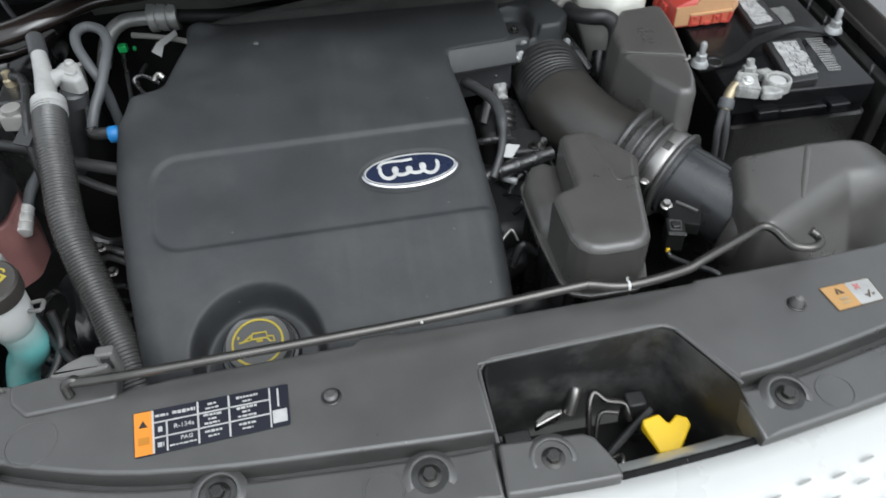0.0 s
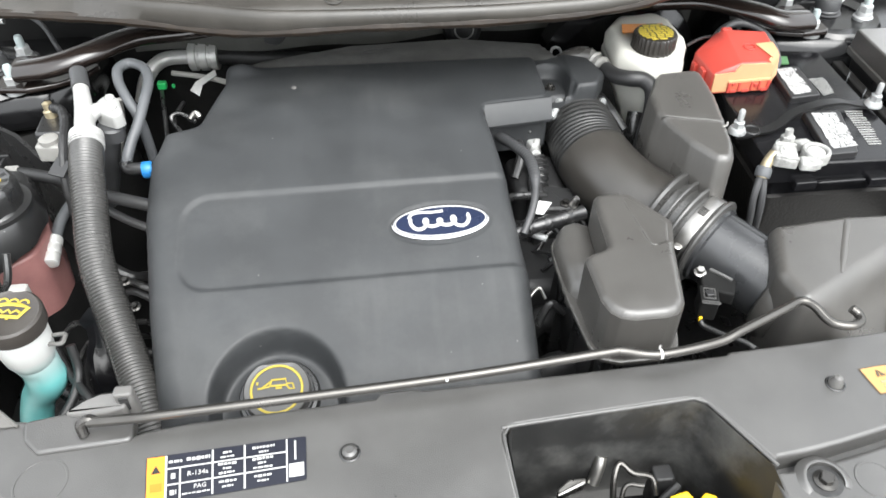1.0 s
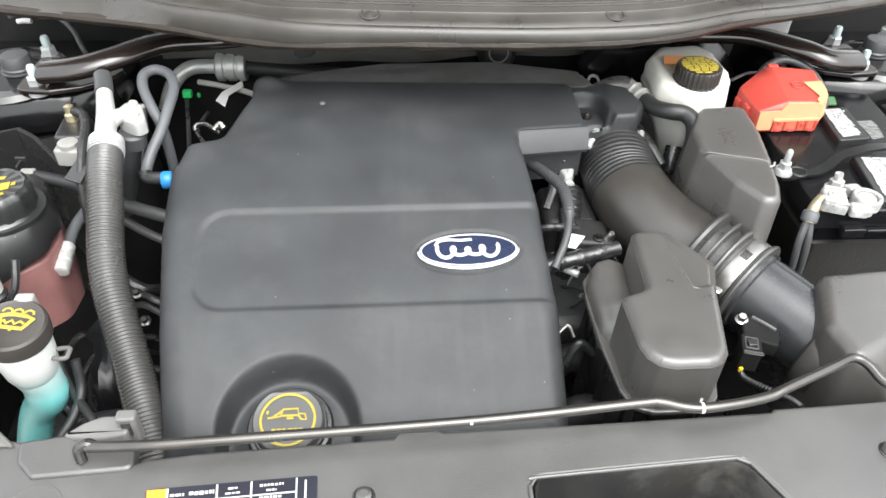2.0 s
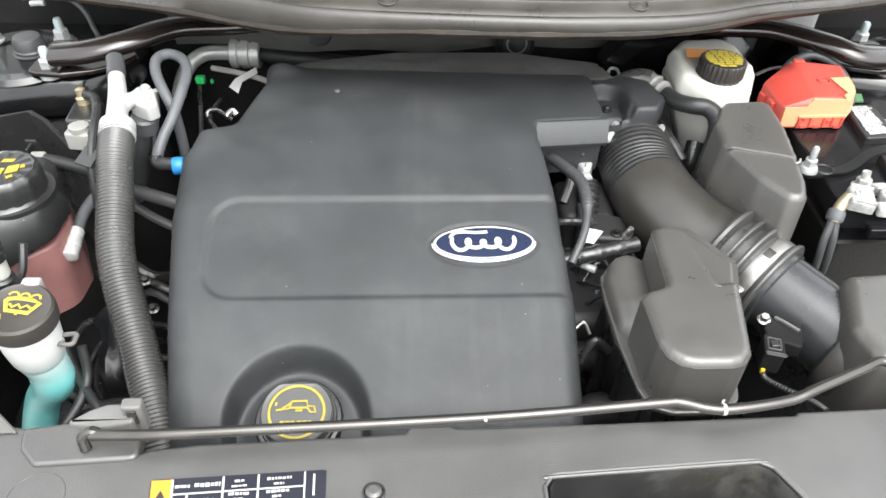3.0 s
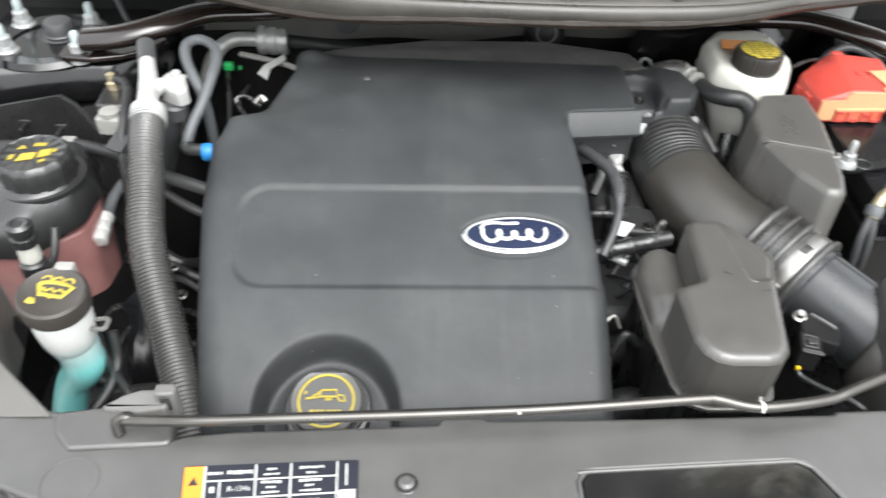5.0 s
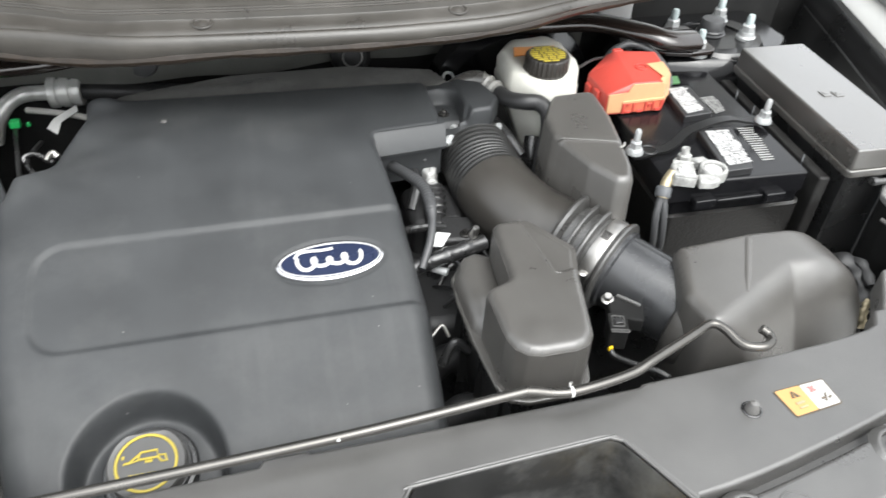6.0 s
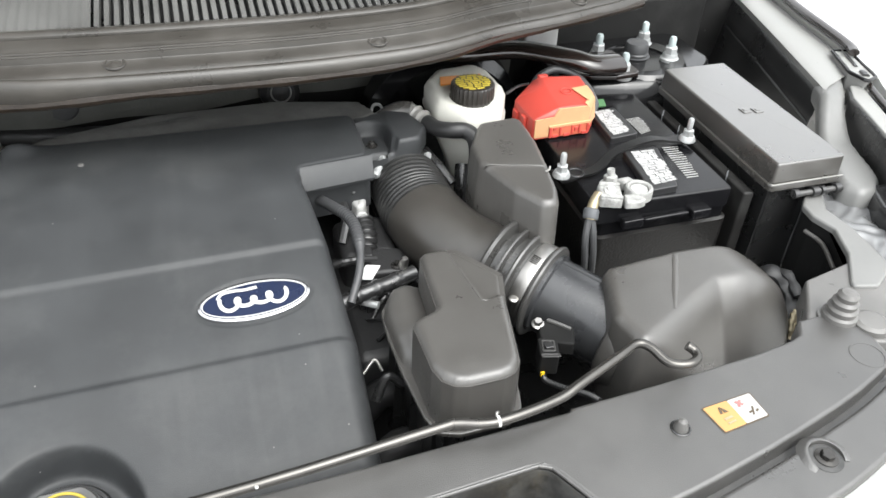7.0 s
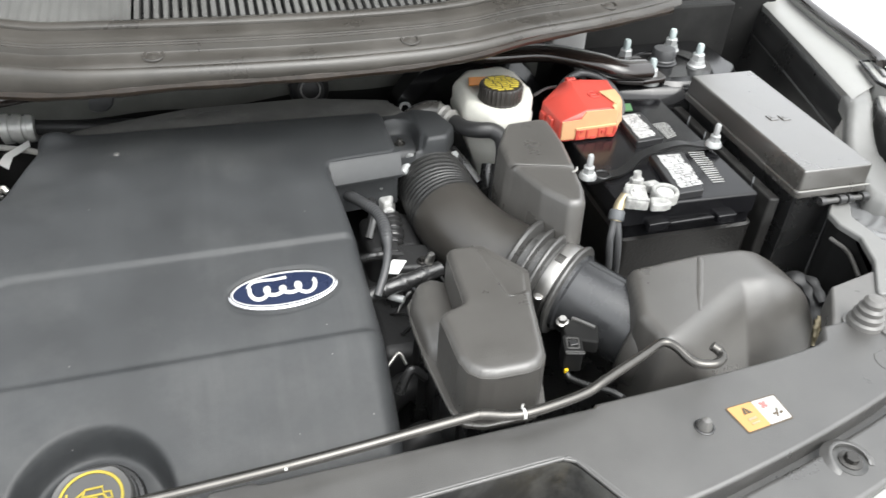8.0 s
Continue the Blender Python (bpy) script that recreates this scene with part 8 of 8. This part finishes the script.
# ---- small clutter low in the gaps ----
har = thing("engine_harness", (0.11, 0.36, 0.93), "dark engine harness with small clips and connectors", "wiring")
rnd = random.Random(21)
for k in range(12):
    x, y = rnd.uniform(0.075, 0.15), rnd.uniform(0.27, 0.45)
    z = rnd.uniform(0.96, 0.985)
    bm = bmesh.new()
    tube(bm, [(x - 0.02, y + rnd.uniform(-0.02, 0.02), z - 0.012), (x - 0.005, y, z), (x + 0.008, y + rnd.uniform(-0.015, 0.015), z + 0.003), (x + 0.022, y + rnd.uniform(-0.03, 0.03), z - 0.012)], rnd.uniform(0.0016, 0.0036), 8, 5)
    part("lead", bm, (BLACK, RUBBER, SLEEVE, BLACK)[k % 4], har)
for k in range(7):
    x, y = rnd.uniform(0.085, 0.145), rnd.uniform(0.29, 0.44)
    w, d, z = rnd.uniform(0.004, 0.008), rnd.uniform(0.004, 0.009), rnd.uniform(0.97, 0.992)
    bm = bmesh.new()
    prism(bm, rounded([(x - w, y - d), (x + w, y - d * 0.7), (x + w * 0.8, y + d), (x - w * 0.9, y + d * 0.8)], 0.002), z - 0.03, z, 0.001)
    part("connector", bm, (BLACK, SLEEVE, ENGINE, BRKT)[k % 4], har)
low = thing("side_harness", (-0.39, 0.3, 0.88), "dark hoses and wires low beside the engine", "wiring")
for k in range(9):
    y = 0.14 + 0.034 * k
    x = -0.372 - 0.03 * (k % 3)
    bm = bmesh.new()
    tube(bm, [(x - 0.05, y + rnd.uniform(-0.02, 0.02), 0.87), (x - 0.02, y, 0.90 + rnd.uniform(0, 0.02)), (x + 0.03, y + rnd.uniform(-0.03, 0.03), 0.90), (x + 0.06, y + rnd.uniform(-0.02, 0.02), 0.87)], rnd.uniform(0.003, 0.007), 8, 5)
    part("hose", bm, (RUBBER, BLACK, BLACK)[k % 3], low)
for k in range(6):
    bm = bmesh.new()
    hexbolt(bm, (-0.40 + 0.05 * rnd.random(), 0.17 + 0.045 * k, 0.925), 0.004, (0.1, -0.3, 1))
    part("bolt", bm, DARKSTEEL, low)
wl2 = thing("washer_line", (-0.54, 0.69, 1.08), "thin grey washer line arched under the cowl end", "hose")
bm = bmesh.new()
tube(bm, [(-0.605, 0.704, 1.110), (-0.578, 0.700, 1.118), (-0.562, 0.698, 1.119), (-0.543, 0.692, 1.118), (-0.524, 0.680, 1.113), (-0.509, 0.663, 1.107), (-0.496, 0.642, 1.097), (-0.490, 0.640, 1.078)], 0.0034, 10, 6)
part("line", bm, SLEEVE, wl2)
bm = bmesh.new()
tube(bm, [(-0.592, 0.694, 1.108), (-0.582, 0.694, 1.109), (-0.573, 0.693, 1.109)], 0.0036, 10, 4)
part("marker_sleeve", bm, WHITE, wl2, "white marker sleeve")
